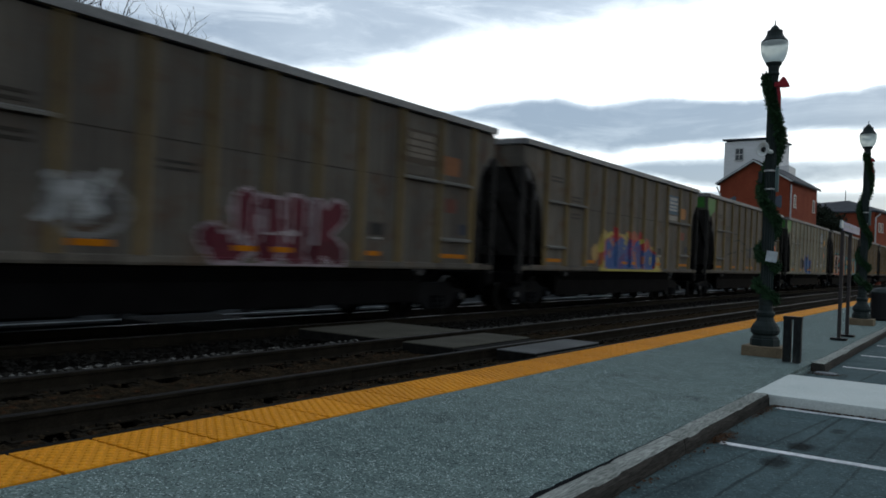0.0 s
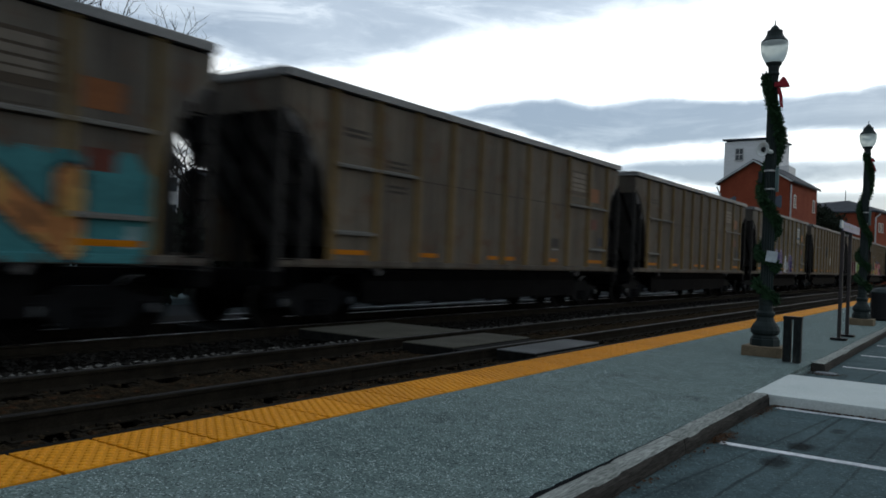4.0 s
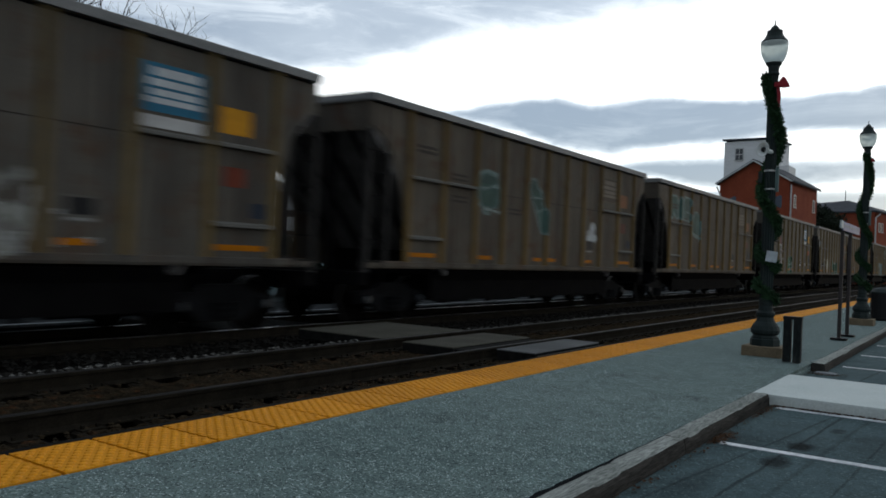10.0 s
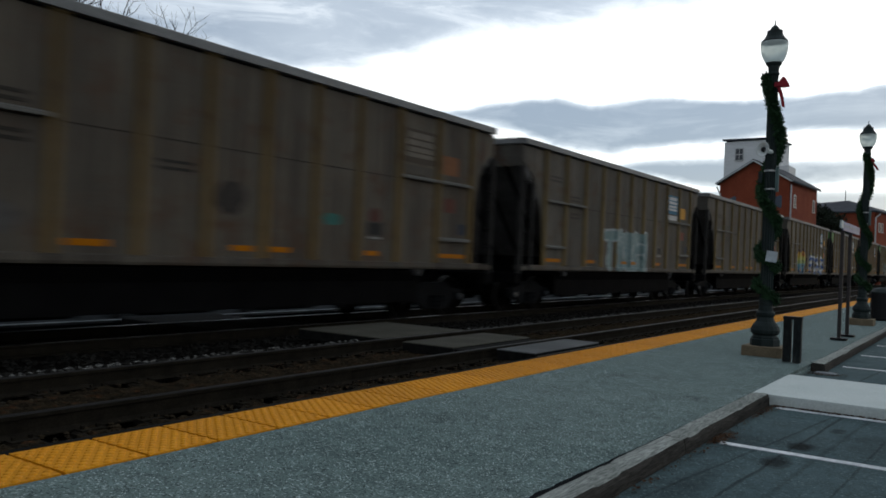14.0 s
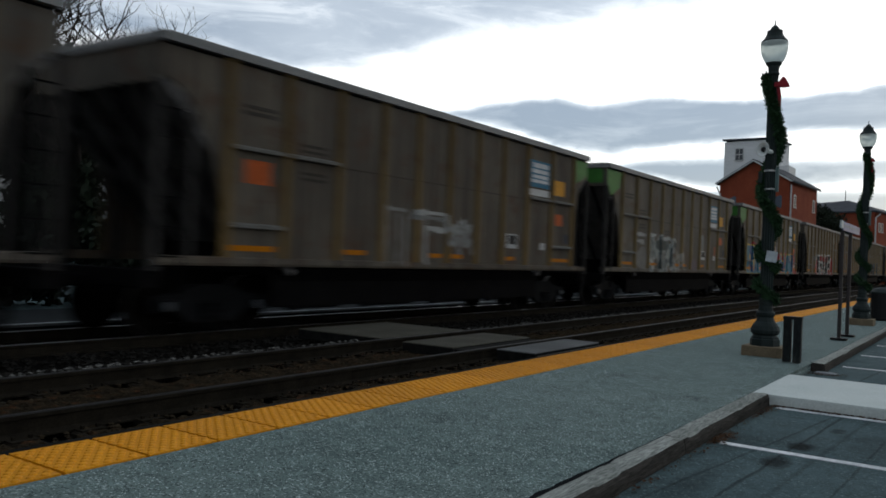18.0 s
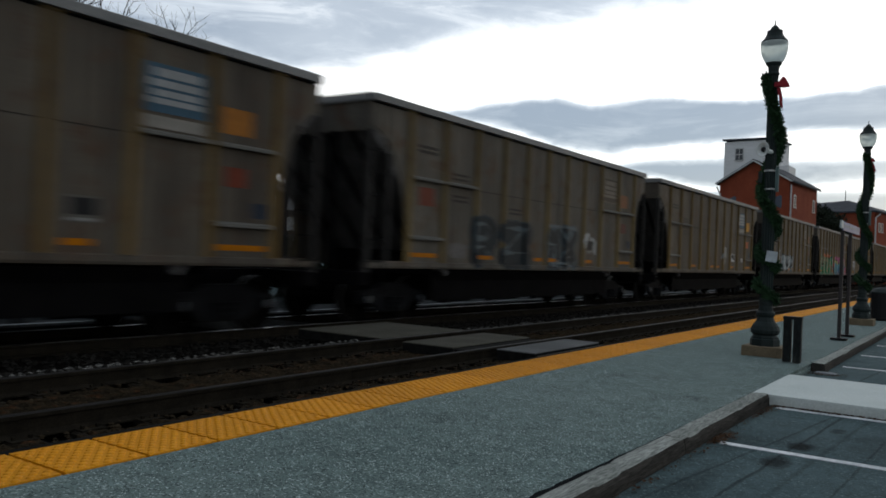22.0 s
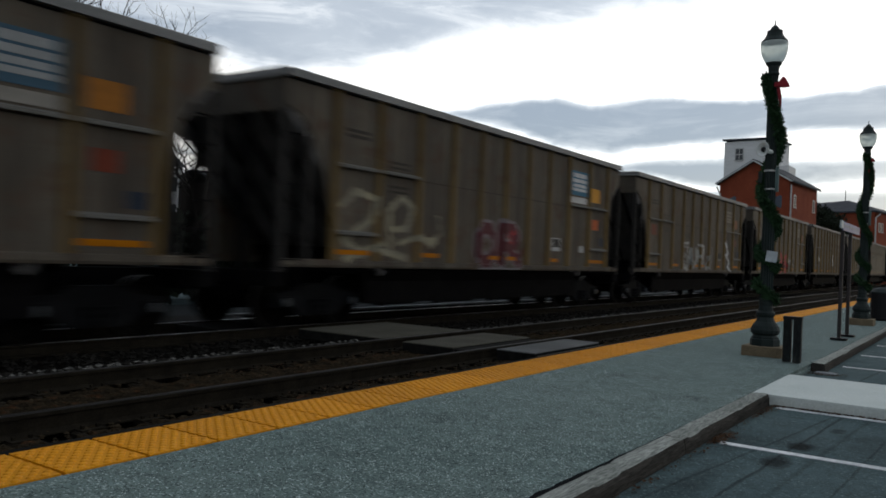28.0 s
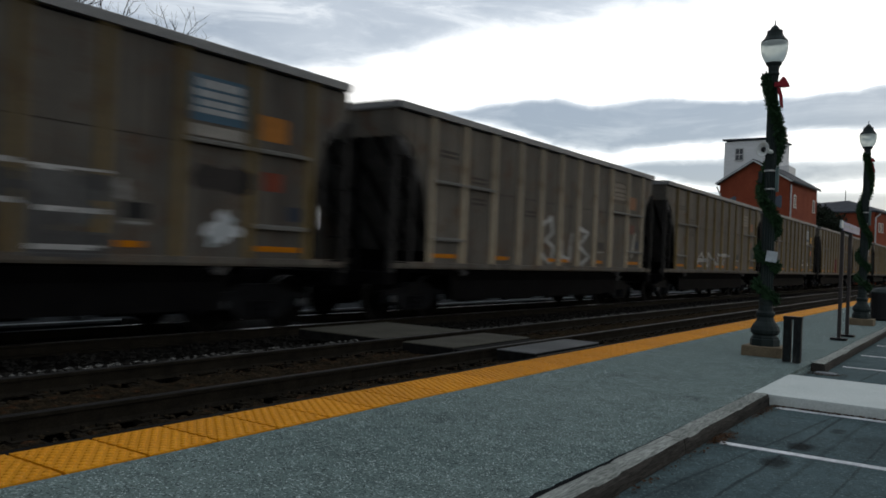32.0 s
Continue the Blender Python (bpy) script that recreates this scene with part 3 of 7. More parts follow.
box(bm, EDGE + 0.002, EDGE + STRIP - 0.002, Y_JOINT - 6 * TILE, Y_JOINT + 110 * TILE, -0.054, -0.052)
part("bed", bm, M["black"], edge, "dark mortar bed under the tiles")
bm = B()
box(bm, EDGE - 0.15, EDGE - 0.001, BACK, FAR, -0.4, -0.022)
part("edge_board", bm, M["creosote_and_shade"], edge, "dark old timber edge board")

# ---- kerb, parking bays ----
kerb = thing("timber_kerb", "grey weathered timber kerb between platform and car park", "kerb", kind="structure")
for a, b in ((-6.0, -0.4), (-0.39, 3.05), (3.06, 5.62), (5.63, 8.22), (11.42, 14.0), (14.01, 16.6), (16.61, 19.2), (19.21, 21.8), (21.81, 24.4), (24.41, 60.0)):
    bm = B()
    n_ = max(2, int(min(b - a, 12) / 0.07))
    ring = [(KERB_IN + 0.004, -0.26), (KERB_OUT, -0.26), (KERB_OUT, -0.12), (KERB_OUT - 0.002, -0.03), (KERB_OUT - 0.016, 0.006), (KERB_OUT - 0.05, 0.012), (KERB_OUT - 0.09, 0.010), (KERB_OUT - 0.13, 0.012), (KERB_IN + 0.02, 0.010), (KERB_IN + 0.006, -0.008), (KERB_IN + 0.004, -0.1)]
    loops = []
    for q in range(n_ + 1):
        y = a + (b - a) * q / n_
        loops.append([])
        for k_, (x, z) in enumerate(ring):
            up_ = z > -0.2
            worn = 0.004 * noise.noise((x * 20, y * 2.5, 2.0)) + 0.005 * noise.noise((x * 60, y * 9, 5.0)) - (0.010 if noise.noise((x * 45, y * 1.3, 9.0)) > 0.42 else 0.0)
            loops[-1].append(bm.verts.new((x + (0.004 * noise.noise((z * 9, y * 3, 7.0)) if 1 < k_ < 6 else 0.0), y, z + (worn if up_ else 0.0))))
    for p_, q_ in zip(loops, loops[1:]):
        for k_ in range(len(ring)):
            bm.faces.new((p_[k_], p_[(k_ + 1) % len(ring)], q_[(k_ + 1) % len(ring)], q_[k_]))
    bm.faces.new(loops[0][::-1]), bm.faces.new(loops[-1])
    bmesh.ops.recalc_face_normals(bm, faces=bm.faces[:])
    bm.normal_update()
    # dark timber on the side faces also carries their shade; upward faces stay pale
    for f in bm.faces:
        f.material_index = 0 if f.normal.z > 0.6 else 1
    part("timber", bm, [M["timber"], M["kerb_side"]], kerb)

bm = B()
v = box(bm, KERB_IN + 0.006, 7.0, 8.24, 10.0, LOT_Z - 0.2, 0.004)
for q in v:
    if q.co.x > 5 and q.co.z > 0:
        q.co.z = -0.02
bevelled(bm, 0.015, 2)
solid("concrete_walkway", bm, M["concrete"], "pale new concrete walkway slab from platform to car park", "walkway", kind="structure")
for y in (3.95, 6.2, 8.14, 12.35, 14.3, 16.5, 18.7):
    bm = B()
    box(bm, -1.62, 3.4, y - 0.045, y + 0.045, LOT_Z - 0.02, LOT_Z + 0.001)
    for q in bm.verts:
        q.co.z -= 0.05 * (q.co.x + 1.87) / 61.87 - 0.002
    solid("parking_line", bm, M["white_line"], "worn white painted parking bay line", "road marking", kind="structure", group="parking bay lines")

M["crack"] = plain("tarred_crack", (0.012, 0.013, 0.014), 0.9, 0.0, 0.0)
M["leaf"] = surface("dry_brown_leaves", (0.032, 0.016, 0.0088), (0.08, 0.044, 0.0224), 20, 0.9, 0, 60, 0.3)


def lot_z(x):
    return LOT_Z - 0.05 * (x - KERB_IN) / 61.87


def crack(points, w):
    bm = B()
    rng = random.Random(len(points))
    for (xa, ya), (xb, yb) in zip(points, points[1:]):
        n = 7
        last = None
        for k in range(n + 1):
            f = k / n
            p = (xa + (xb - xa) * f + rng.uniform(-0.008, 0.008), ya + (yb - ya) * f)
            if last:
                d = Vector((p[0] - last[0], p[1] - last[1])).normalized() * w / 2
                z = lot_z(p[0]) + 0.0012
                bm.faces.new([bm.verts.new(v) for v in ((last[0] - d.y, last[1] + d.x, z), (last[0] + d.y, last[1] - d.x, z), (p[0] + d.y, p[1] - d.x, z), (p[0] - d.y, p[1] + d.x, z))])
            last = p
    solid("asphalt_crack", bm, M["crack"], "dark crack across the car park asphalt", "crack", kind="structure", group="asphalt cracks")


crack([(-1.3, 10.2), (-1.15, 12.0), (-1.0, 15.5)], 0.01)


def litter(label, count, seed, place):
    rng = random.Random(seed)
    bm = B()
    for _ in range(count):
        x, y, z = place(rng)
        a, r = rng.uniform(0, 6.3), rng.uniform(0.008, 0.02)
        lift = [rng.uniform(0.001, 0.012) for _ in range(4)]
        bm.faces.new([bm.verts.new((x + r * math.cos(a + k * 1.57) * (1 if k % 2 else 0.6), y + r * math.sin(a + k * 1.57) * (1 if k % 2 else 0.6), z + lift[k])) for k in range(4)])
    solid("leaf_litter", bm, M["leaf"], label, "leaves", kind="stuff")


litter("dry brown leaves caught along the foot of the kerb", 520, 21, lambda r: (KERB_OUT + 0.01 + abs(r.gauss(0, 0.05)), r.choice((r.gauss(6.34, 0.13), r.gauss(6.34, 0.13), r.uniform(3.5, 8.2), r.gauss(7.9, 0.2))), LOT_Z + 0.002))
litter("dry brown leaves along the edge of the concrete walkway", 420, 22, lambda r: (-1.66 + 1.6 * r.random() ** 1.6, 8.23 - abs(r.gauss(0, 0.04)), LOT_Z + 0.002))
litter("rusty leaves and weeds between the near rails", 700, 23, lambda r: (T1 + r.uniform(-0.65, 1.5), r.choice((r.gauss(6.6, 0.5), r.gauss(8.3, 0.35), r.uniform(3, 20))), -0.165))
# pit along the inner foot of the kerb where the asphalt has broken away
bm = B()
rng = random.Random(77)
inner = []
for k in range(34):
    y = 2.2 + 0.125 * k
    inner.append((KERB_IN - max(0.004, 0.055 * min(1, (6.3 - y) / 2.7)) * rng.uniform(0.75, 1.15), y))
for (xa, ya), (xb, yb) in zip(inner, inner[1:]):
    bm.faces.new([bm.verts.new(v) for v in ((xa, ya, -0.0085), (KERB_IN + 0.01, ya, -0.0085), (KERB_IN + 0.01, yb, -0.0085), (xb, yb, -0.0085))])
solid("joint_gap", bm, M["crack"], "dark broken joint between asphalt and kerb", "joint", kind="structure")
bm = B()
prism(bm, [(-1.80, 11.22), (-1.55, 11.17), (-1.53, 11.33), (-1.62, 11.40), (-1.79, 11.38)], 2, LOT_Z - 0.05, LOT_Z + 0.018)
solid("broken_concrete", bevelled(bm, 0.006), M["edge_line"], "broken pale piece of concrete beside the end of the kerb", "rubble")
litter("dead leaves round the broken concrete piece", 260, 24, lambda r: (-1.68 + r.gauss(0, 0.13), 11.22 + r.gauss(0, 0.12), LOT_Z + 0.002))

# ---- coal cars ----
BODY = 7.225           # half of the body's length
PITCH_CAR = 15.9       # length from coupler to coupler
SILL, TOP = 1.10, 4.39
SX, RX, CX = 1.535, 1.595, 1.62   # outer faces of sheet, ribs and top chord
RIBS = (13.2, 11.95, 10.65, 9.4, 8.25, 7.1, 5.95, 4.8, 3.6, 2.25, 0.95)
RIB_W = 0.17


def U(u):
    """Along the car, from the distance to its rear corner."""
    return BODY - u


def side_outline():
    """The side sheet: full height between the end ribs, cut away in a curve below both ends."""
    lo, hi = U(13.2), U(0.95)
    pts = [(lo, SILL), (hi, SILL)]
    for k in range(1, 9):
        a = math.pi / 2 * k / 9
        pts.append((hi + (BODY - hi) * (1 - math.cos(a)), SILL + (3.75 - SILL) * math.sin(a)))
    pts += [(BODY, 3.78), (BODY, TOP - 0.185), (-BODY, TOP - 0.185), (-BODY, 3.78)]
    for k in range(8, 0, -1):
        a = math.pi / 2 * k / 9
        pts.append((lo - (BODY + lo) * (1 - math.cos(a)), SILL + (3.75 - SILL) * math.sin(a)))
    return pts


def wheelset_mesh():
    bm = B()
    n = 28
    for s in (-1, 1):
        prof = [(0.10, 0.60), (0.12, 0.69), (0.36, 0.70), (0.40, 0.685), (0.48, 0.685), (0.485, 0.71), (0.457, 0.73), (0.452, 0.815), (0.38, 0.815), (0.34, 0.76), (0.14, 0.765), (0.12, 0.82), (0.07, 0.82)]
        rings = [[bm.verts.new((s * x, r * math.cos(2 * math.pi * i / n), r * math.sin(2 * math.pi * i / n))) for i in range(n)] for r, x in prof]
        for k, (a, b) in enumerate(zip(rings, rings[1:])):
            for i in range(n):
                f = bm.faces.new((a[i], a[(i + 1) % n], b[(i + 1) % n], b[i]))
                f.material_index = 1 if k == 6 else 0
        bm.faces.new(rings[-1])
    lo, hi = [[bm.verts.new((x, 0.085 * math.cos(math.pi * i / 6), 0.085 * math.sin(math.pi * i / 6))) for i in range(12)] for x in (-1.05, 1.05)]
    for i in range(12):
        bm.faces.new((lo[i], lo[(i + 1) % 12], hi[(i + 1) % 12], hi[i]))
    bm.faces.new(lo), bm.faces.new(hi)
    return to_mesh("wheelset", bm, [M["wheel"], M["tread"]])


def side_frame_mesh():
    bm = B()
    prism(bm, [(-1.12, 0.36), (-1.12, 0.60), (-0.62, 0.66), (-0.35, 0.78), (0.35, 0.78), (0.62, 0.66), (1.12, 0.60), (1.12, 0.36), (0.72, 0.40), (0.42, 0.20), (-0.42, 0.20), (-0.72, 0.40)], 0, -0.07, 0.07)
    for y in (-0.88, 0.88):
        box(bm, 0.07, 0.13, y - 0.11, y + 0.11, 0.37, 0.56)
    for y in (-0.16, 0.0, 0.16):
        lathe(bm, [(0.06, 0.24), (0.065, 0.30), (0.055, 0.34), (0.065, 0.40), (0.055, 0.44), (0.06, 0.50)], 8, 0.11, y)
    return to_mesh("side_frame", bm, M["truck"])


def bearing_cap_mesh():
    bm = B()
    n = 14
    rings = [[bm.verts.new((x, r * math.cos(2 * math.pi * i / n), r * math.sin(2 * math.pi * i / n))) for i in range(n)] for r, x in ((0.07, 0.0), (0.07, 0.03), (0.06, 0.045), (0.02, 0.05))]
    for a, b in zip(rings, rings[1:]):
        for i in range(n):
            bm.faces.new((a[i], a[(i + 1) % n], b[(i + 1) % n], b[i]))
    bm.faces.new(rings[-1])
    return to_mesh("bearing_cap", bm, M["cap"])


WHEELSET, SIDE_FRAME, BEARING_CAP = wheelset_mesh(), side_frame_mesh(), bearing_cap_mesh()


def coal_car(tone):
    root = thing("coal_car", CAR_LABEL[tone], "railway car", group="coal cars of the train")
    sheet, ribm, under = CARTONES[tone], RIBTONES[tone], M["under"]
    outline = side_outline()
    for s in (1, -1):
        bm = B()
        prism(bm, outline, 0, s * (SX - 0.03), s * SX)
        part("side_sheet", bm, sheet, root)
        # set-back near-black strip: the top chord's shadow put in as colour
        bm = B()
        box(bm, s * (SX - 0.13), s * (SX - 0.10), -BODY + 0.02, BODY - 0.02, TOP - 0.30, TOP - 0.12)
        part("top_slot", bm, under, root, "near-black strip for the shadow under the top chord")
        bm = B()
        prism(bm, [(s * (CX - 0.12), TOP - 0.14), (s * CX, TOP - 0.14), (s * CX, TOP - 0.015), (s * (CX - 0.02), TOP), (s * (CX - 0.12), TOP)], 1, -BODY, BODY)
        part("top_chord", bm, M["chord"], root, "dull bare metal top chord")
        bm = B()
        prism(bm, [(s * (SX - 0.15), SILL - 0.01), (s * (SX + 0.03), SILL - 0.01), (s * (SX + 0.045), SILL + 0.03), (s * (SX + 0.04), SILL + 0.11), (s * SX, SILL + 0.13), (s * (SX - 0.15), SILL + 0.13)], 1, -BODY + 0.02, BODY - 0.02)
        part("side_sill", bm, sheet, root)
        bm = B()
        a, b = RIB_W / 2, RIB_W / 2 - 0.035
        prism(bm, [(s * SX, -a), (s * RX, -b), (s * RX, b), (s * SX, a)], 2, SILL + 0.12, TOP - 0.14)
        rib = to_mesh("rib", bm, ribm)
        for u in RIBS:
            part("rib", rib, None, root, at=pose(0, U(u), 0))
        bm = B()
        prism(bm, [(s * SX, 0), (s * (SX + 0.10), -0.015), (s * (SX + 0.10), 0.03), (s * SX, 0.065)], 1, -0.5, 0.5)
        ledge = to_mesh("ledge", bm, M["ledge"])
        for i, z in ((0, 2.905), (1, 2.905), (8, 2.905), (9, 2.905), (0, 1.70), (9, 1.70)):
            u0, u1 = RIBS[i] - RIB_W / 2, RIBS[i + 1] + RIB_W / 2
            part("ledge", ledge, None, root, at=pose(0, U((u0 + u1) / 2), z) @ Matrix.Diagonal((1, u0 - u1, 1, 1)))
        # weld seam half way up, broken by the ribs
        for u0, u1 in zip(RIBS[1:-1], RIBS[2:-1]):
            bm = B()
            box(bm, s * SX, s * (SX + 0.004), U(u0 - 0.14), U(u1 + 0.12), 2.866, 2.881)
            part("seam", bm, M["seam"], root, "sooty weld seam")
        # reflectors along the sill
        for u0, u1 in ((13.1, 12.15), (10.45, 9.85), (7.75, 7.3), (6.95, 6.5), (4.55, 4.15), (2.1, 1.1)):
            bm = B()
            box(bm, s * (SX + 0.003), s * (SX + 0.008), U(u0), U(u1), 1.325, 1.415)
            part("reflector", bm, M["reflector"], root, "orange reflective strip")
    for e in (-1, 1):
        bm = B()
        prism(bm, [(e * (BODY - 0.03), TOP - 0.70), (e * BODY, TOP - 0.70), (e * BODY, TOP - 0.02), (e * (BODY - 0.03), TOP - 0.02)], 0, -SX + 0.035, SX - 0.035)
        part("end_sheet", bm, sheet, root)
        bm = B()
        box(bm, -CX + 0.11, CX - 0.11, e * BODY - 0.07, e * BODY + 0.07, TOP - 0.14, TOP)
        part("end_chord", bm, M["chord"], root, "dull bare metal end chord")
        bm = B()
        prism(bm, [(e * (BODY - 0.035), TOP - 0.66), (e * (BODY - 0.10), TOP - 0.50), (e * 4.4, SILL - 0.1), (e * 4.5, SILL - 0.16)], 0, -SX + 0.032, SX - 0.032)
        part("slope_sheet", bm, M["slope"], root, "coal-dusted sloping end sheet")
        bm = B()
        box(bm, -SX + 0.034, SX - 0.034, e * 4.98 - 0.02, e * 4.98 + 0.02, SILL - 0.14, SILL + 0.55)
        part("bulkhead", bm, under, root, "near-black cross plate under the sloping end sheet")
        for x in (-1.05, -0.35, 0.35, 1.05):
            bm = B()
            prism(bm, [(e * (BODY + 0.02), TOP - 0.70), (e * (BODY - 0.06), TOP - 0.70), (e * 4.6, SILL - 0.12), (e * 4.72, SILL - 0.16)], 0, x - 0.03, x + 0.03)
            part("slope_rib", bm, under, root)
        # outer posts get the dark post tone, inner ones the near-black
        for x in (-1.52, -0.62, 0.62, 1.52):
            bm = B()
            box(bm, x - 0.055, x + 0.055, e * BODY - 0.06, e * BODY + 0.04, SILL - 0.1, TOP - 0.70)
            part("end_post", bm, M["post"] if abs(x) > 1 else under, root)
        for x in (-1.50, 1.50):
            bm = B()
            box(bm, x - 0.03, x + 0.03, e * (BODY - 0.62) - 0.05, e * (BODY - 0.62) + 0.05, SILL + 0.1, SILL + 2.2)
            part("side_post", bm, M["post"], root)
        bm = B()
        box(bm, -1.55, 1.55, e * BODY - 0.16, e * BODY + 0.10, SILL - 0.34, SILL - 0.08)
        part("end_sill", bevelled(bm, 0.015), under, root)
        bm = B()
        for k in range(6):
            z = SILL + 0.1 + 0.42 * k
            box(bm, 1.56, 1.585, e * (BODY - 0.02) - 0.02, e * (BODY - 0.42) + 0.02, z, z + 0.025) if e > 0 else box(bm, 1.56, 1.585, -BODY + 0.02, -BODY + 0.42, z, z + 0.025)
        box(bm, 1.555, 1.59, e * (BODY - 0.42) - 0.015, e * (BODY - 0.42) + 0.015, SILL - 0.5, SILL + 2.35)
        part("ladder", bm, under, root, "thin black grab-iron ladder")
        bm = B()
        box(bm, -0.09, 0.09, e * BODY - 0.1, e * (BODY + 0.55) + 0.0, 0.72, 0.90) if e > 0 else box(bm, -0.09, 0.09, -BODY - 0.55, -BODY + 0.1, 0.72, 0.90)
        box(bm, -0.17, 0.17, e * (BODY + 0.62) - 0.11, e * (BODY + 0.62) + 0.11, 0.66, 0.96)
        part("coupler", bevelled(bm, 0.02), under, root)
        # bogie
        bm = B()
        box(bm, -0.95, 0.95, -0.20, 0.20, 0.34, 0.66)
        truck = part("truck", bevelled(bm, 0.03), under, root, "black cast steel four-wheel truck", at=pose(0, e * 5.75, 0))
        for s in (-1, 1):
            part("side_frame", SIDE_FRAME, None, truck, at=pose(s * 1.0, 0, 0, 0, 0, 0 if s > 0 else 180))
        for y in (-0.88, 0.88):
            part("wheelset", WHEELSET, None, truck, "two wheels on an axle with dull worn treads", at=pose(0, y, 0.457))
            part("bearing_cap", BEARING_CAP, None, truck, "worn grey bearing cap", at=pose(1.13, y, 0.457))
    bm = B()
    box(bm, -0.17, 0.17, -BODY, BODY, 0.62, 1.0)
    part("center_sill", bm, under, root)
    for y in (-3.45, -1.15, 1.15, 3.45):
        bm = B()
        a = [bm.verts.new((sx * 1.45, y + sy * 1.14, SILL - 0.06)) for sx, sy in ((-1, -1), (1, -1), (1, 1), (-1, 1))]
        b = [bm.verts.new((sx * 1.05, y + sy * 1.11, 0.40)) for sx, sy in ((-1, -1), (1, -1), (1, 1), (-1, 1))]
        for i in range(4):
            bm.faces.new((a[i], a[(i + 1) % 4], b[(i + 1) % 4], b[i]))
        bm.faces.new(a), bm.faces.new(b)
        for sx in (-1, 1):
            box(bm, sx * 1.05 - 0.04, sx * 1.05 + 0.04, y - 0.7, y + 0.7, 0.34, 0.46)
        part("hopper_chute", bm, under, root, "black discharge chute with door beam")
    # added plates that fill the space below the sill with near-black
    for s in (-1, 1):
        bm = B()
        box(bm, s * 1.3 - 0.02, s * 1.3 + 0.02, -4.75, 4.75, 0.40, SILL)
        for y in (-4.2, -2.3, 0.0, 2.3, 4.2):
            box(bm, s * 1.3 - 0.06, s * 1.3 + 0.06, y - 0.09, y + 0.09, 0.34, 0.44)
        part("hopper_skirt", bm, under, root, "long black plate added below the sill over the discharge doors")
    return root


CAR_LABEL = {
    "taupe": "dusty taupe steel coal hopper car, ribbed, rolling past the platform",
    "dark": "dark brown grimy steel coal hopper car, ribbed, rolling past the platform",
    "pale_rib": "brown coal hopper car with bleached pale ribs, rolling past the platform",
    "pale": "pale bleached coal hopper car with light ribs, rolling past the platform",
}
M["reflector"] = plain("orange_reflective_tape", (0.31, 0.105, 0.002), 0.6, 0.0, 0.05)

PAINTS = {}


def paint(col):
    key = tuple(round(v, 3) for v in col)
    if key not in PAINTS:
        PAINTS[key] = surface("spray_paint", tuple(v * 0.40 for v in col), tuple(v * 0.58 for v in col), 1.6, 0.6, 0, 14, 0.22, relief=0.05, depth=0.002)
    return PAINTS[key]


def steps(marks, size):
    """Edges that run through all marks in steps of about a size."""
    out = [marks[0]]
    for a, b in zip(marks, marks[1:]):
        k = max(1, round((b - a) / size))
        out += [a + (b - a) * (i + 1) / k for i in range(k)]
    return np.array(out)


def rib_marks():
    out = [0.97]
    for u in sorted(RIBS)[1:-1]:
        out += [u - RIB_W / 2, u - RIB_W / 2 + 0.035, u + RIB_W / 2 - 0.035, u + RIB_W / 2]
    return out + [13.2, 14.3]


UE = steps(rib_marks(), 0.045)                                            # edges of the paint's cells along the side
ZE = steps([SILL + 0.004, SILL + 0.11, SILL + 0.13, TOP - 0.16], 0.034)   # and up it
UC, ZC = np.meshgrid((UE[:-1] + UE[1:]) / 2, (ZE[:-1] + ZE[1:]) / 2)


def side_depth():
    """How far out the car's side lies at every corner of the cells: sheet, ribs and sill."""
    along = np.full(len(UE), SX)
    for u in RIBS:
        along = np.maximum(along, np.clip(SX + (RIB_W / 2 - np.abs(UE - u)) / 0.035 * (RX - SX), SX, RX))
    up = np.interp(ZE, [SILL + 0.03, SILL + 0.11, SILL + 0.13], [SX + 0.045, SX + 0.04, SX])
    return np.maximum(along[None, :], up[:, None])


DEPTH = side_depth()
INSIDE = (UC < 13.2) | (ZC > 2.95)
# strokes of block signs: pairs of digits are x and y in tenths, from the front and from below
SIGNS = {
    "A": "004990 1474", "B": "000969876404 64928100", "C": "9769290603206092", "D": "00095997925000", "E": "90000999 0575", "F": "000999 0575",
    "G": "97692906032060929454", "H": "0009 9099 0595", "I": "5059", "J": "9992602002", "K": "0009 9904 0490", "L": "090090", "M": "0009459990",
    "N": "00099099", "O": "290603206093966929", "P": "000969876404", "R": "000969876404 4490", "S": "97692907256583702002", "T": "0999 4940",
    "U": "090320609399", "V": "095099", "W": "0920486099", "X": "0099 0990", "Y": "0945 9940", "Z": "09990090", "6": "89270220709384550402",
}


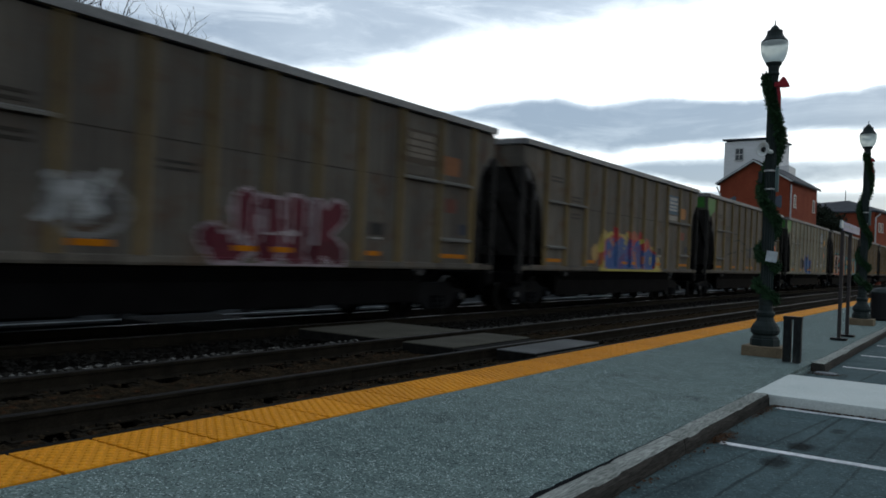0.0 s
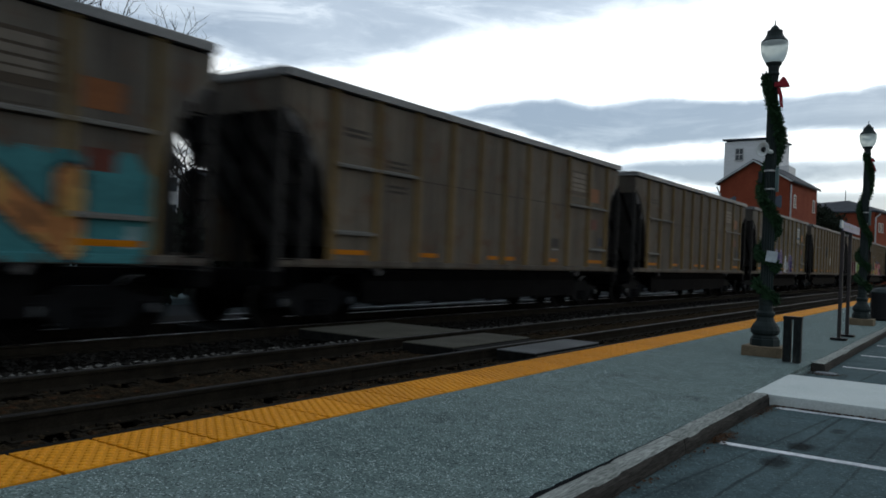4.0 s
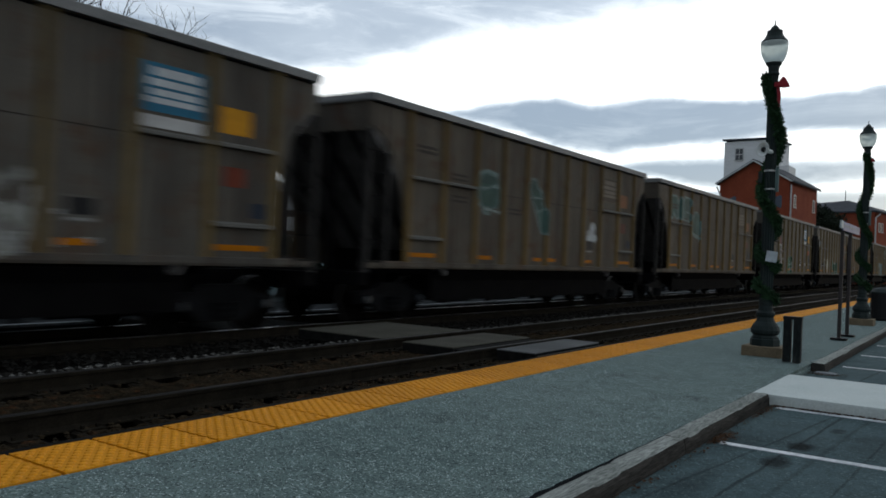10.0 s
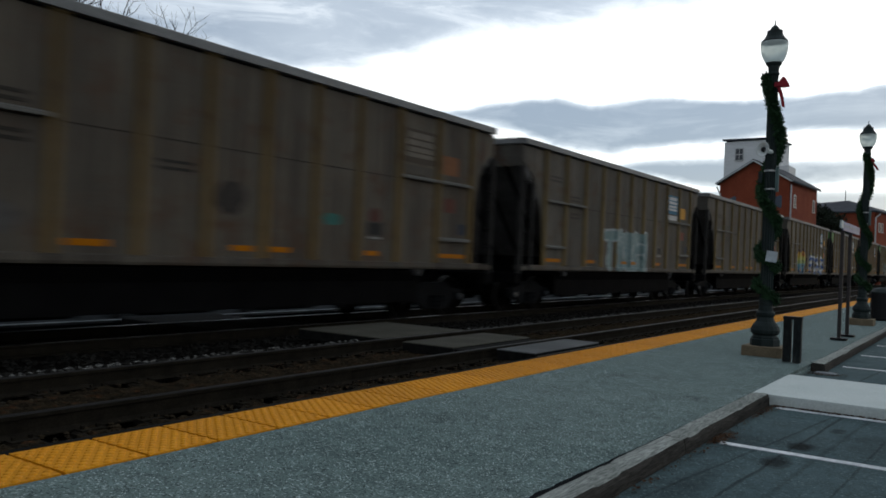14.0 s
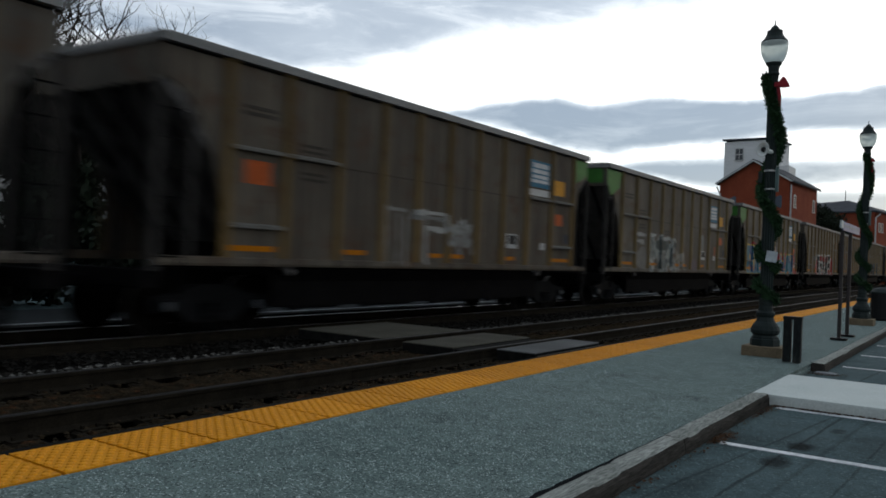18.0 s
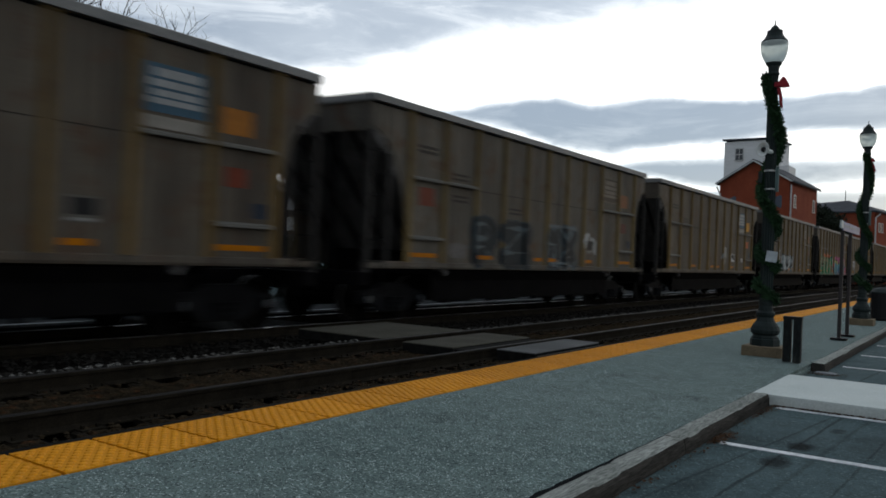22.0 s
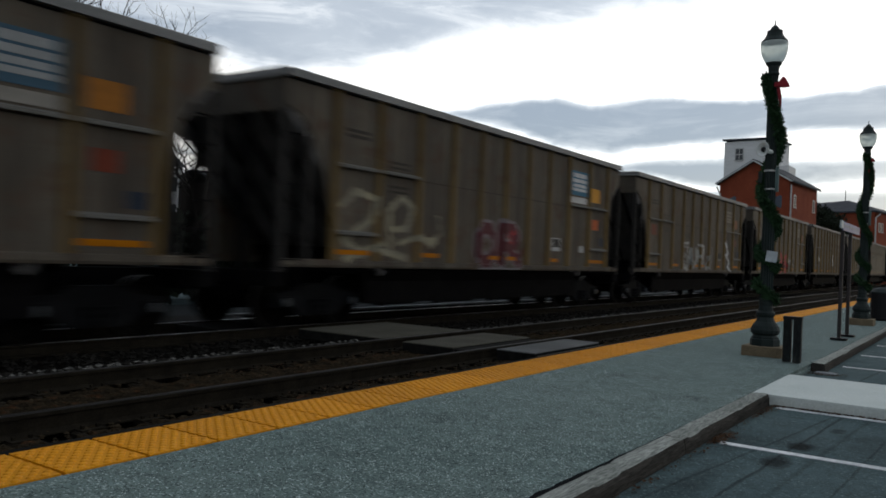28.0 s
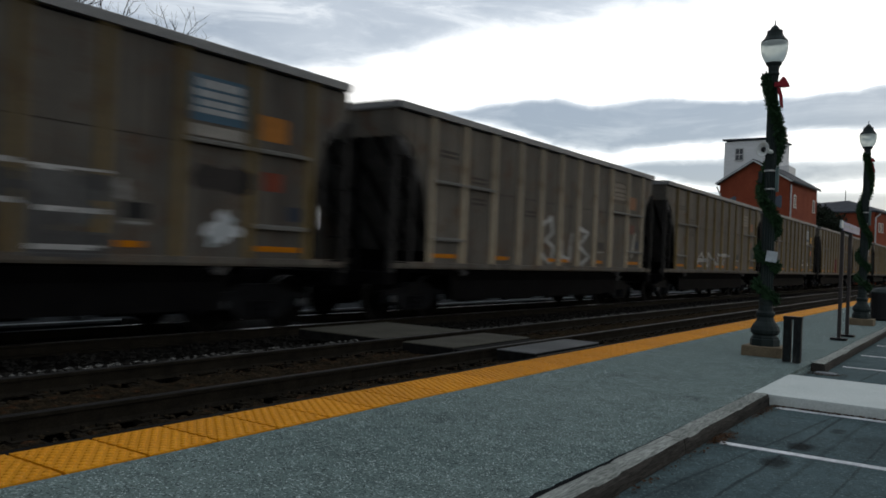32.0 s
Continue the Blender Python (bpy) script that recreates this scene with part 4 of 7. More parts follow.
class Spray:
    """Paint sprayed on the side of one car, in small cells that follow sheet, ribs and sill; u runs from the rear corner forward, z up."""

    def __init__(self, seed):
        self.cells, self.cols, self.rng = np.full(UC.shape, -1), [], random.Random(seed)
        self.edge, self.patch = self.field(seed, 9.0), self.field(seed + 7, 4.5)

    @staticmethod
    def field(seed, freq):
        """A smooth random field from about -1 to 1."""
        r = random.Random(seed * 31 + 5)
        f = np.zeros(UC.shape)
        for _ in range(9):
            a, k = r.uniform(0, 6.3), freq * r.uniform(0.4, 1.5)
            f += np.sin(k * (math.cos(a) * UC + math.sin(a) * ZC) + r.uniform(0, 6.3))
        return np.clip(f / 4, -1, 1)

    def put(self, mask, fill):
        """fill: one colour, a list of colours in patches, or (z0, z1, list) in bands from below."""
        mask = mask & INSIDE
        if isinstance(fill, list):
            k = np.clip(((self.patch + 1) / 2 * len(fill)).astype(int), 0, len(fill) - 1)
        elif isinstance(fill[2], list):
            z0, z1, fill = fill
            k = np.clip(((ZC + 0.06 * self.patch - z0) / (z1 - z0) * len(fill)).astype(int), 0, len(fill) - 1)
        else:
            k, fill = np.zeros(UC.shape, int), [fill]
        for i, c in enumerate(fill):
            if c not in self.cols:
                self.cols.append(c)
            self.cells[mask & (k == i)] = self.cols.index(c)

    def reach(self, pts):
        """The distance of every cell from a line through points."""
        best = np.full(UC.shape, 99.0)
        for (a, b), (c, d) in zip(pts, pts[1:]):
            ex, ez = c - a, d - b
            f = np.clip(((UC - a) * ex + (ZC - b) * ez) / max(1e-6, ex * ex + ez * ez), 0, 1)
            best = np.minimum(best, np.hypot(UC - a - f * ex, ZC - b - f * ez))
        return best

    def line(self, pts, w, fill, rough=0.018):
        self.put(self.reach(pts) + rough * self.edge < w / 2, fill)

    def blob(self, u, z, ru, rz, fill, rough=0.12):
        self.put(np.hypot((UC - u) / ru, (ZC - z) / rz) + rough * self.edge < 1, fill)

    def ring(self, u, z, ru, rz, w, fill):
        d = np.hypot((UC - u) / ru, (ZC - z) / rz) + 0.08 * self.edge
        self.put(np.abs(d - 1) < w / ru, fill)

    def rect(self, u0, u1, z0, z1, fill, rough=0.0):
        self.put(np.maximum(np.abs(UC - (u0 + u1) / 2) - (u0 - u1) / 2, np.abs(ZC - (z0 + z1) / 2) - (z1 - z0) / 2) + rough * self.edge < 0, fill)

    def cloud(self, u0, u1, z0, z1, fill, bump=0.5):
        """A long cloud with a bulging upper edge."""
        n = max(1, round((u0 - u1) / bump))
        for i in range(n):
            u = u1 + (u0 - u1) * (i + 0.5) / n
            self.blob(u, (z0 + z1) / 2, bump * 0.85, (z1 - z0) / 2 * self.rng.uniform(0.88, 1.1), fill)

    def sign(self, ch, u0, u1, z0, z1):
        """The distance of every cell from the strokes of one sign."""
        best = np.full(UC.shape, 99.0)
        for s in SIGNS[ch].split():
            pts = [(u0 + (u1 - u0) * int(s[i]) / 9, z0 + (z1 - z0) * int(s[i + 1]) / 9) for i in range(0, len(s), 2)]
            best = np.minimum(best, self.reach(pts))
        return best

    def row(self, chars, us, z0, z1, w, fill, line=None, extra=0.07, shine=None, shade=None, lean=0.0):
        """Signs between the edges us, each with an outline, a fill and glints of its own."""
        r = self.rng
        for i, ch in enumerate(chars):
            u0, u1 = us[i] - w / 2, us[i + 1] + w / 2
            lo, hi = z0 + w / 2 + r.uniform(0, 0.05), z1 - w / 2 - r.uniform(0, 0.10)
            d = self.sign(ch, u0 + lean, u1, lo, hi) + 0.022 * self.edge
            f = fill[i % len(fill)] if isinstance(fill, list) and isinstance(fill[0], list) else fill
            if shade:
                self.put(self.sign(ch, u0 - 0.09, u1 - 0.09, lo - 0.05, hi - 0.05) < w / 2 + extra, shade)
            if line:
                self.put(d < w / 2 + extra, line)
            self.put(d < w / 2, f)
            if shine:
                e = self.sign(ch, u0 + w * 0.2, u1 + w * 0.2, lo + w * 0.22, hi + w * 0.22) + 0.05 * self.patch
                self.put((e < 0.035) & (d < w / 2), shine)

    def dabs(self, u0, u1, z0, z1, n, cols, size=0.16):
        """Short strokes and patches in several colours."""
        r = self.rng
        for _ in range(n):
            u, z, c = r.uniform(u1, u0), r.uniform(z0, z1), r.choice(cols)
            a, k = r.uniform(0.5, 2.6), r.uniform(0.1, 0.45)
            self.line([(u, z), (u + k * math.cos(a), min(z1, z + k * math.sin(a)))], size * r.uniform(0.5, 1.3), c, 0.03)

    def scrawl(self, u0, u1, z0, z1, n, w, fill):
        """Thin looping scribble."""
        r = self.rng
        p = [(u0, z0 + (z1 - z0) * r.random())]
        for i in range(n):
            p.append((u0 + (u1 - u0) * (i + 1) / n + r.uniform(-0.12, 0.12), z0 + (z1 - z0) * (r.uniform(0.55, 1) if i % 2 else r.uniform(0, 0.45))))
            if r.random() < 0.4:
                p.append((p[-1][0] + 0.22, p[-1][1] - 0.08))
        self.line(p, w, fill)

    def islands(self):
        """The cells in connected groups, the largest first."""
        todo = {(int(j), int(i)) for j, i in np.argwhere(self.cells >= 0)}
        out = []
        while todo:
            grow, group = [todo.pop()], []
            while grow:
                j, i = grow.pop()
                group.append((j, i))
                for q in ((j + 1, i), (j - 1, i), (j, i + 1), (j, i - 1)):
                    if q in todo:
                        todo.discard(q)
                        grow.append(q)
            if len(group) > 9:
                out.append(group)
        return sorted(out, key=len, reverse=True)

    def done(self, name, car, label):
        base = None
        for group in self.islands():
            verts, faces, tones, at, slots = [], [], [], {}, []
            for j, i in sorted(group):
                ring = []
                for q in ((j, i), (j, i + 1), (j + 1, i + 1), (j + 1, i)):
                    if q not in at:
                        at[q] = len(verts)
                        verts.append((DEPTH[q] + 0.0045, U(UE[q[1]]), ZE[q[0]]))
                    ring.append(at[q])
                faces.append(ring[::-1])
                k = int(self.cells[j, i])
                if k not in slots:
                    slots.append(k)
                tones.append(slots.index(k))
            me = bpy.data.meshes.new(name)
            me.from_pydata(verts, [], faces)
            for k in slots:
                me.materials.append(paint(self.cols[k]))
            me.polygons.foreach_set("material_index", tones)
            ob = part(name if base is None else "sprayed_sign", me, None, base or car, label if base is None else "")
            base = base or ob
        return base


WHITE, CREAM, GREY, INK = (0.72, 0.76, 0.78), (0.55, 0.50, 0.36), (0.38, 0.40, 0.40), (0.012, 0.012, 0.014)
MAROON, RED, PINK, ORANGE = (0.13, 0.014, 0.03), (0.50, 0.028, 0.035), (0.80, 0.27, 0.30), (0.50, 0.13, 0.045)
YELLOW, LIME, FOREST, TEAL = (0.58, 0.49, 0.09), (0.20, 0.36, 0.06), (0.012, 0.15, 0.075), (0.06, 0.25, 0.27)
BLUE, VIOLET, SKYB, TAN = (0.035, 0.11, 0.34), (0.085, 0.065, 0.26), (0.09, 0.36, 0.48), (0.58, 0.36, 0.11)
DIM, PALE, HAZE = (0.15, 0.14, 0.125), (0.50, 0.51, 0.49), (0.25, 0.25, 0.24)

MID = (32, 15, 1, 2, 3, 7, 25, 27, 30, 37, 40, 42)
BRIGHT = (2, 3, 14, 19, 20, 21, 22, 23, 27, 30, 33, 40, 42)   # cars whose placards and data panels are fresh


def plate(name, parent, u0, u1, z0, z1, col, label="", lift=0.0):
    bm = B()
    box(bm, SX + 0.0005 + lift, SX + 0.006 + lift, U(u0), U(u1), z0, z1)
    return part(name, bm, paint(col), parent, label)


def markings(car, n, fresh):
    """Number board and its bars, placards and stencils, beside the rear end."""
    mid, bright = n in MID, n in BRIGHT
    board = ((0.04, 0.22, 0.36), (0.07, 0.15, 0.22))[mid] if fresh else (0.085, 0.065, 0.045)
    bar = ((0.80, 0.84, 0.86), (0.46, 0.48, 0.48))[mid] if fresh else (0.23, 0.20, 0.16)
    low = tuple(v * 0.45 for v in bar) if not fresh else ((0.72, 0.72, 0.70), (0.36, 0.34, 0.30))[mid]
    sign = plate("number_board", car, 3.45, 2.38, 3.22, 3.90, board, "blue board with white bars" if fresh else "faded brown board with pale bars")
    for z0, z1, a, c in ((3.72, 3.84, 0.12, bar), (3.58, 3.68, 0.06, bar), (3.45, 3.54, 0.1, bar), (3.34, 3.42, 0.04, bar), (3.00, 3.17, -0.03, low)):
        plate("bar", sign, 3.42 - a, 2.43 + a * 0.5, z0, z1, c, "", 0.004)
    plate("orange_placard", car, 2.08, 1.48, 3.10, 3.50, ((0.75, 0.34, 0.008), (0.42, 0.16, 0.02))[mid and not bright] if fresh else (0.24, 0.09, 0.03), "orange square placard")
    plate("red_placard", car, 1.98, 1.56, 2.30, 2.60, (0.66, 0.12, 0.015) if bright else ((0.24, 0.045, 0.02) if fresh else (0.15, 0.04, 0.025)), "dull red square placard")
    if n in (4, 19, 23, 24, 29):
        return
    rim = plate("stencil_panel", car, 4.54, 4.02, 1.62, 1.97, (0.62, 0.64, 0.64) if bright else ((0.17, 0.16, 0.14) if fresh else (0.09, 0.08, 0.065)), "small black data panel with a pale border")
    plate("stencil_field", rim, 4.47, 4.09, 1.72, 1.94, (0.02, 0.02, 0.022), "", 0.004)
    if not bright:
        plate("stencil_bar", rim, 4.47, 4.09, 1.64, 1.68, (0.36, 0.36, 0.34), "", 0.004)
    plate("small_plate", car, 1.42, 1.10, 1.84, 2.08, (0.03, 0.045, 0.075), "small dark blue plate")
    if bright:
        plate("white_tag", car, 2.78, 2.52, 1.62, 1.80, (0.66, 0.67, 0.66), "small white tag")
    for z in (3.02, 3.12, 2.55, 2.65):
        plate("data_line", car, 11.6, 11.0, z, z + 0.05, (0.045, 0.038, 0.03))
    for z in (3.46, 3.56):
        plate("data_line", car, 12.9, 12.25, z, z + 0.06, (0.05, 0.042, 0.034))
    if n % 2 == 0:
        for z in (2.44, 2.54):
            plate("data_line", car, 9.15, 8.5, z, z + 0.045, (0.045, 0.04, 0.034))


def bay_placard(s, col=(0.22, 0.05, 0.025)):
    s.rect(12.85, 12.3, 2.38, 2.78, col)


def decorate(n, car):
    """The spray paint that tells one car from the next."""
    s = Spray(n)
    L = ""
    if n == 0:
        L = "maroon block letters edged in white"
        s.ring(10.2, 1.85, 0.55, 0.40, 0.06, HAZE), s.blob(10.25, 1.9, 0.42, 0.32, [(0.22, 0.23, 0.23), HAZE, (0.12, 0.12, 0.12)])
        s.scrawl(10.7, 9.8, 1.6, 2.3, 6, 0.12, (0.45, 0.47, 0.47))
        s.row("JUHK", [8.4, 7.35, 6.72, 6.15, 5.2], 1.12, 2.3, 0.40, [MAROON, MAROON, (0.10, 0.012, 0.024)], (0.42, 0.34, 0.37), 0.06)
        for u in (7.75, 7.2, 6.55, 6.0):
            s.line([(u, 1.5), (u, 2.2)], 0.07, (0.46, 0.40, 0.42))
        s.line([(7.2, 1.62), (6.4, 1.66)], 0.07, (0.46, 0.40, 0.42)), s.dabs(8.3, 5.3, 1.2, 2.2, 6, [(0.40, 0.34, 0.36), MAROON], 0.08), s.rect(8.2, 5.2, 1.1, 1.15, (0.42, 0.34, 0.37))
    elif n == 1:
        L = "blue and red letters on a yellow cloud"
        s.blob(9.85, 1.63, 0.26, 0.25, (0.55, 0.36, 0.12))
        s.cloud(9.5, 6.0, 1.0, 2.34, [(0.50, 0.26, 0.09), (0.56, 0.40, 0.11), YELLOW, (0.45, 0.12, 0.06)]), s.cloud(6.1, 4.9, 0.9, 1.98, [(0.56, 0.40, 0.11), YELLOW], 0.4), s.cloud(5.1, 4.2, 0.9, 1.6, [YELLOW, (0.62, 0.42, 0.12)], 0.36)
        s.cloud(9.1, 5.3, 1.2, 2.16, [RED, (0.45, 0.10, 0.06), RED]), s.blob(8.4, 2.25, 0.14, 0.25, RED), s.blob(6.2, 2.25, 0.16, 0.2, RED)
        s.cloud(8.9, 6.3, 1.0, 2.05, [BLUE, (0.05, 0.15, 0.40), BLUE, (0.12, 0.07, 0.24)], 0.5), s.row("S", [5.9, 4.75], 1.10, 1.82, 0.36, BLUE, (0.46, 0.06, 0.05), 0.07), s.row("MUA", [9.1, 7.9, 7.0, 5.7], 1.10, 2.16, 0.50, [BLUE, BLUE, (0.05, 0.15, 0.40), (0.10, 0.07, 0.26), BLUE], None)
        s.dabs(9.3, 5.0, 1.15, 2.1, 24, [RED, (0.45, 0.14, 0.06), (0.5, 0.22, 0.10), YELLOW, (0.12, 0.06, 0.2), BLUE], 0.14)
        s.rect(9.6, 4.2, 1.1, 1.17, YELLOW)
    elif n == 2:
        L = "thin black scrawled lines"
        for pts in ([(10.4, 2.5), (9.6, 2.62), (8.9, 2.6), (8.0, 2.42)], [(9.3, 2.6), (9.25, 2.0)], [(10.2, 2.0), (9.6, 2.1), (9.5, 1.8)], [(8.9, 2.2), (8.4, 2.1), (8.7, 1.8), (8.2, 1.72)], [(7.9, 2.25), (7.3, 2.2), (7.7, 1.9), (7.2, 1.85)], [(11.3, 1.9), (10.7, 2.0)]):
            s.line(pts, 0.055, INK)
        s.blob(4.9, 2.2, 0.25, 0.12, (0.16, 0.06, 0.05)), s.blob(7.0, 2.1, 0.3, 0.3, (0.16, 0.155, 0.15))
    elif n == 3:
        L = "blue star-shaped splash edged in maroon"
        s.cloud(10.6, 9.5, 1.3, 2.1, [(0.03, 0.03, 0.03), (0.06, 0.06, 0.055)], 0.3)
        for r_, c in ((1.0, (0.16, 0.03, 0.06)), (0.9, [BLUE, (0.05, 0.16, 0.36), (0.03, 0.09, 0.24)])):
            s.blob(8.0, 1.7, 0.95 * r_, 0.55 * r_, c, 0.25), s.line([(8.0, 1.6), (7.75, 2.25)], 0.34 * r_, c), s.line([(8.0, 1.6), (8.8, 2.2)], 0.32 * r_, c), s.line([(8.0, 1.6), (7.0, 1.9)], 0.3 * r_, c), s.line([(8.4, 1.3), (7.2, 1.2)], 0.3 * r_, c)
        s.line([(6.85, 1.5), (6.7, 2.1)], 0.16, BLUE), s.line([(6.6, 1.7), (6.3, 1.9)], 0.1, (0.2, 0.05, 0.07)), s.scrawl(5.9, 5.2, 1.6, 2.1, 4, 0.05, (0.2, 0.2, 0.18))
    elif n == 4:
        L = "long mural of rust-orange and tan letters on teal"
        s.cloud(13.3, 7.2, 1.0, 2.82, TEAL, 0.7), s.cloud(7.4, 1.1, 1.0, 2.6, TEAL, 0.5), s.cloud(7.75, 7.3, 2.7, 4.0, (0.07, 0.11, 0.12), 0.4)
        rust, dark = [(0.30, 0.075, 0.04), (0.40, 0.11, 0.04), (0.42, 0.20, 0.10), (0.20, 0.055, 0.04)], (0.03, 0.022, 0.02)
        s.row("ETOAZE", [13.2, 12.2, 11.3, 10.2, 9.3, 8.5, 7.4], 1.10, 2.66, 0.40, rust, dark, 0.08, (0.6, 0.5, 0.46), dark)
        s.dabs(12.8, 7.4, 1.2, 2.5, 34, [dark, (0.40, 0.10, 0.05), (0.56, 0.52, 0.5), (0.1, 0.08, 0.09), TEAL], 0.13)
        s.line([(8.6, 2.2), (8.0, 2.0), (7.5, 1.5)], 0.22, (0.52, 0.24, 0.11)), s.rect(13.2, 7.3, 1.10, 1.22, (0.42, 0.12, 0.05))
        s.row("CUEN", [6.95, 5.65, 4.6, 3.6, 2.0], 1.12, 2.38, 0.36, [TAN, (0.56, 0.24, 0.08), TAN, (0.52, 0.42, 0.12)], dark, 0.06)
        s.dabs(6.8, 2.2, 1.25, 2.2, 14, [dark, (0.5, 0.18, 0.06), TAN], 0.1), s.rect(1.9, 1.15, 1.3, 1.6, [TEAL, (0.3, 0.4, 0.4)])
    elif n == 7:
        L = "violet block letters with a white sign between"
        s.line([(10.05, 2.04), (9.6, 2.0)], 0.08, PALE)
        s.row("EI", [9.42, 8.35, 7.2], 1.10, 2.42, 0.42, [VIOLET, (0.07, 0.05, 0.20), VIOLET], (0.26, 0.24, 0.40), 0.05, (0.30, 0.28, 0.42))
        s.cloud(8.25, 7.35, 1.15, 2.5, [VIOLET, (0.07, 0.05, 0.2)], 0.34), s.line([(8.1, 2.38), (7.6, 2.42), (7.4, 2.2)], 0.07, (0.34, 0.32, 0.45)), s.line([(7.8, 1.5), (7.75, 2.0)], 0.06, (0.3, 0.28, 0.4))
        s.row("H", [5.85, 4.85], 1.10, 2.25, 0.34, [VIOLET, (0.07, 0.05, 0.2)], (0.26, 0.24, 0.40), 0.04), s.line([(5.8, 2.2), (5.0, 2.22)], 0.06, (0.4, 0.4, 0.48))
        s.blob(6.4, 1.5, 0.5, 0.36, [WHITE, (0.5, 0.56, 0.6), WHITE]), s.blob(6.35, 1.9, 0.22, 0.26, [WHITE, (0.42, 0.46, 0.5)]), s.line([(6.7, 1.4), (6.4, 1.55), (6.2, 1.4)], 0.05, (0.25, 0.28, 0.32)), s.line([(6.9, 1.2), (6.7, 1.2)], 0.12, (0.2, 0.07, 0.08))
    elif n == 8:
        L = "small white scrawl"
        s.scrawl(7.05, 6.4, 1.8, 2.35, 7, 0.10, WHITE), s.scrawl(6.9, 6.3, 1.95, 2.45, 5, 0.08, PALE), s.blob(8.2, 2.7, 0.3, 0.4, (0.07, 0.06, 0.05))
    elif n == 9:
        L = "maroon letters beside pale green bubble letters"
        s.row("EN", [10.9, 9.7, 8.45], 1.10, 2.3, 0.44, [MAROON, (0.09, 0.012, 0.022), MAROON], (0.18, 0.10, 0.12), 0.05)
        s.cloud(8.25, 4.05, 1.0, 2.36, (0.60, 0.74, 0.58), 0.52), s.cloud(8.05, 4.2, 1.1, 2.24, [LIME, (0.16, 0.30, 0.05), (0.26, 0.42, 0.10)], 0.50)
        for u in (7.5, 6.95, 6.3, 5.7, 5.1, 4.6):
            s.line([(u, 1.25), (u + 0.1, 1.75 + 0.3 * math.sin(u * 5))], 0.05, (0.08, 0.16, 0.03))
        s.line([(7.8, 2.1), (7.4, 2.2)], 0.06, (0.66, 0.8, 0.62)), s.line([(5.0, 2.1), (4.5, 1.9)], 0.06, (0.6, 0.74, 0.58))
    elif n == 10:
        L = "yellow and pink letters edged in dark violet"
        night, rose, pale = (0.045, 0.025, 0.05), [PINK, (0.74, 0.34, 0.34), PINK, (0.62, 0.16, 0.17)], [YELLOW, (0.54, 0.44, 0.16), (0.50, 0.46, 0.06)]
        s.cloud(11.5, 10.7, 0.9, 1.7, night, 0.4)
        for u, z in ((9.75, 2.42), (8.25, 2.42), (7.4, 2.38), (6.3, 2.36)):
            s.blob(u, z, 0.42, 0.16, [night, (0.2, 0.19, 0.22)])
        s.row("A", [11.15, 9.5], 1.10, 2.45, 0.44, pale, (0.6, 0.54, 0.5), 0.04), s.rect(10.0, 9.55, 1.1, 2.4, pale, 0.05), s.blob(10.35, 1.3, 0.16, 0.16, night), s.blob(10.85, 1.9, 0.22, 0.3, night)
        s.row("A", [8.6, 7.35], 1.10, 2.35, 0.38, pale, (0.56, 0.54, 0.5), 0.03), s.blob(8.0, 1.75, 0.12, 0.12, (0.2, 0.22, 0.22))
        s.rect(9.3, 8.6, 1.2, 2.3, (0.46, 0.06, 0.06)), s.row("S", [9.6, 8.35], 1.10, 2.38, 0.33, rose, (0.46, 0.03, 0.03), 0.06), s.rect(7.2, 5.4, 1.2, 2.1, (0.5, 0.08, 0.08)), s.row("ES", [7.4, 6.35, 5.15], 1.10, 2.35, 0.34, rose, (0.46, 0.03, 0.03), 0.06)
        s.blob(7.55, 1.95, 0.15, 0.22, night), s.blob(8.5, 2.0, 0.15, 0.22, night), s.blob(6.75, 1.8, 0.2, 0.09, night), s.blob(6.05, 1.6, 0.12, 0.16, night), s.dabs(9.3, 5.4, 1.3, 2.2, 9, [(0.5, 0.05, 0.05), (0.8, 0.5, 0.5)], 0.1)
        s.cloud(5.3, 4.7, 0.95, 1.65, (0.10, 0.03, 0.05), 0.26), s.rect(11.0, 5.2, 1.1, 1.13, (0.5, 0.46, 0.4))
        s.scrawl(13.9, 13.25, 3.0, 3.75, 7, 0.07, GREY), bay_placard(s)
    elif n == 11:
        L = "violet letters and white scrawls"
        s.scrawl(12.0, 11.2, 1.65, 2.25, 6, 0.09, PALE)
        s.row("NK", [10.75, 9.65, 8.5], 1.10, 2.3, 0.40, [(0.06, 0.045, 0.13), VIOLET, (0.05, 0.04, 0.1)], (0.22, 0.21, 0.30), 0.05)
        s.line([(10.5, 1.45), (9.8, 1.4)], 0.06, (0.4, 0.4, 0.46)), s.line([(10.6, 2.25), (9.8, 2.3)], 0.06, (0.3, 0.3, 0.36))
        s.blob(7.85, 1.4, 0.5, 0.3, [WHITE, (0.42, 0.44, 0.44), PALE]), s.blob(7.95, 1.85, 0.32, 0.26, [PALE, WHITE]), s.line([(8.2, 2.1), (8.05, 2.3)], 0.12, PALE), s.line([(7.6, 2.1), (7.5, 2.25)], 0.1, PALE)
        s.row("ER6", [7.1, 6.5, 5.7, 4.9], 1.14, 2.3, 0.17, [(0.44, 0.45, 0.40), (0.24, 0.24, 0.22), (0.44, 0.45, 0.40)], None), s.scrawl(7.0, 5.0, 1.2, 2.2, 14, 0.07, PALE), s.line([(4.6, 1.75), (4.05, 1.7)], 0.07, PALE), s.line([(4.55, 1.35), (4.1, 1.4)], 0.08, PALE)
    elif n == 12:
        L = "teal rounded signs high on the side"
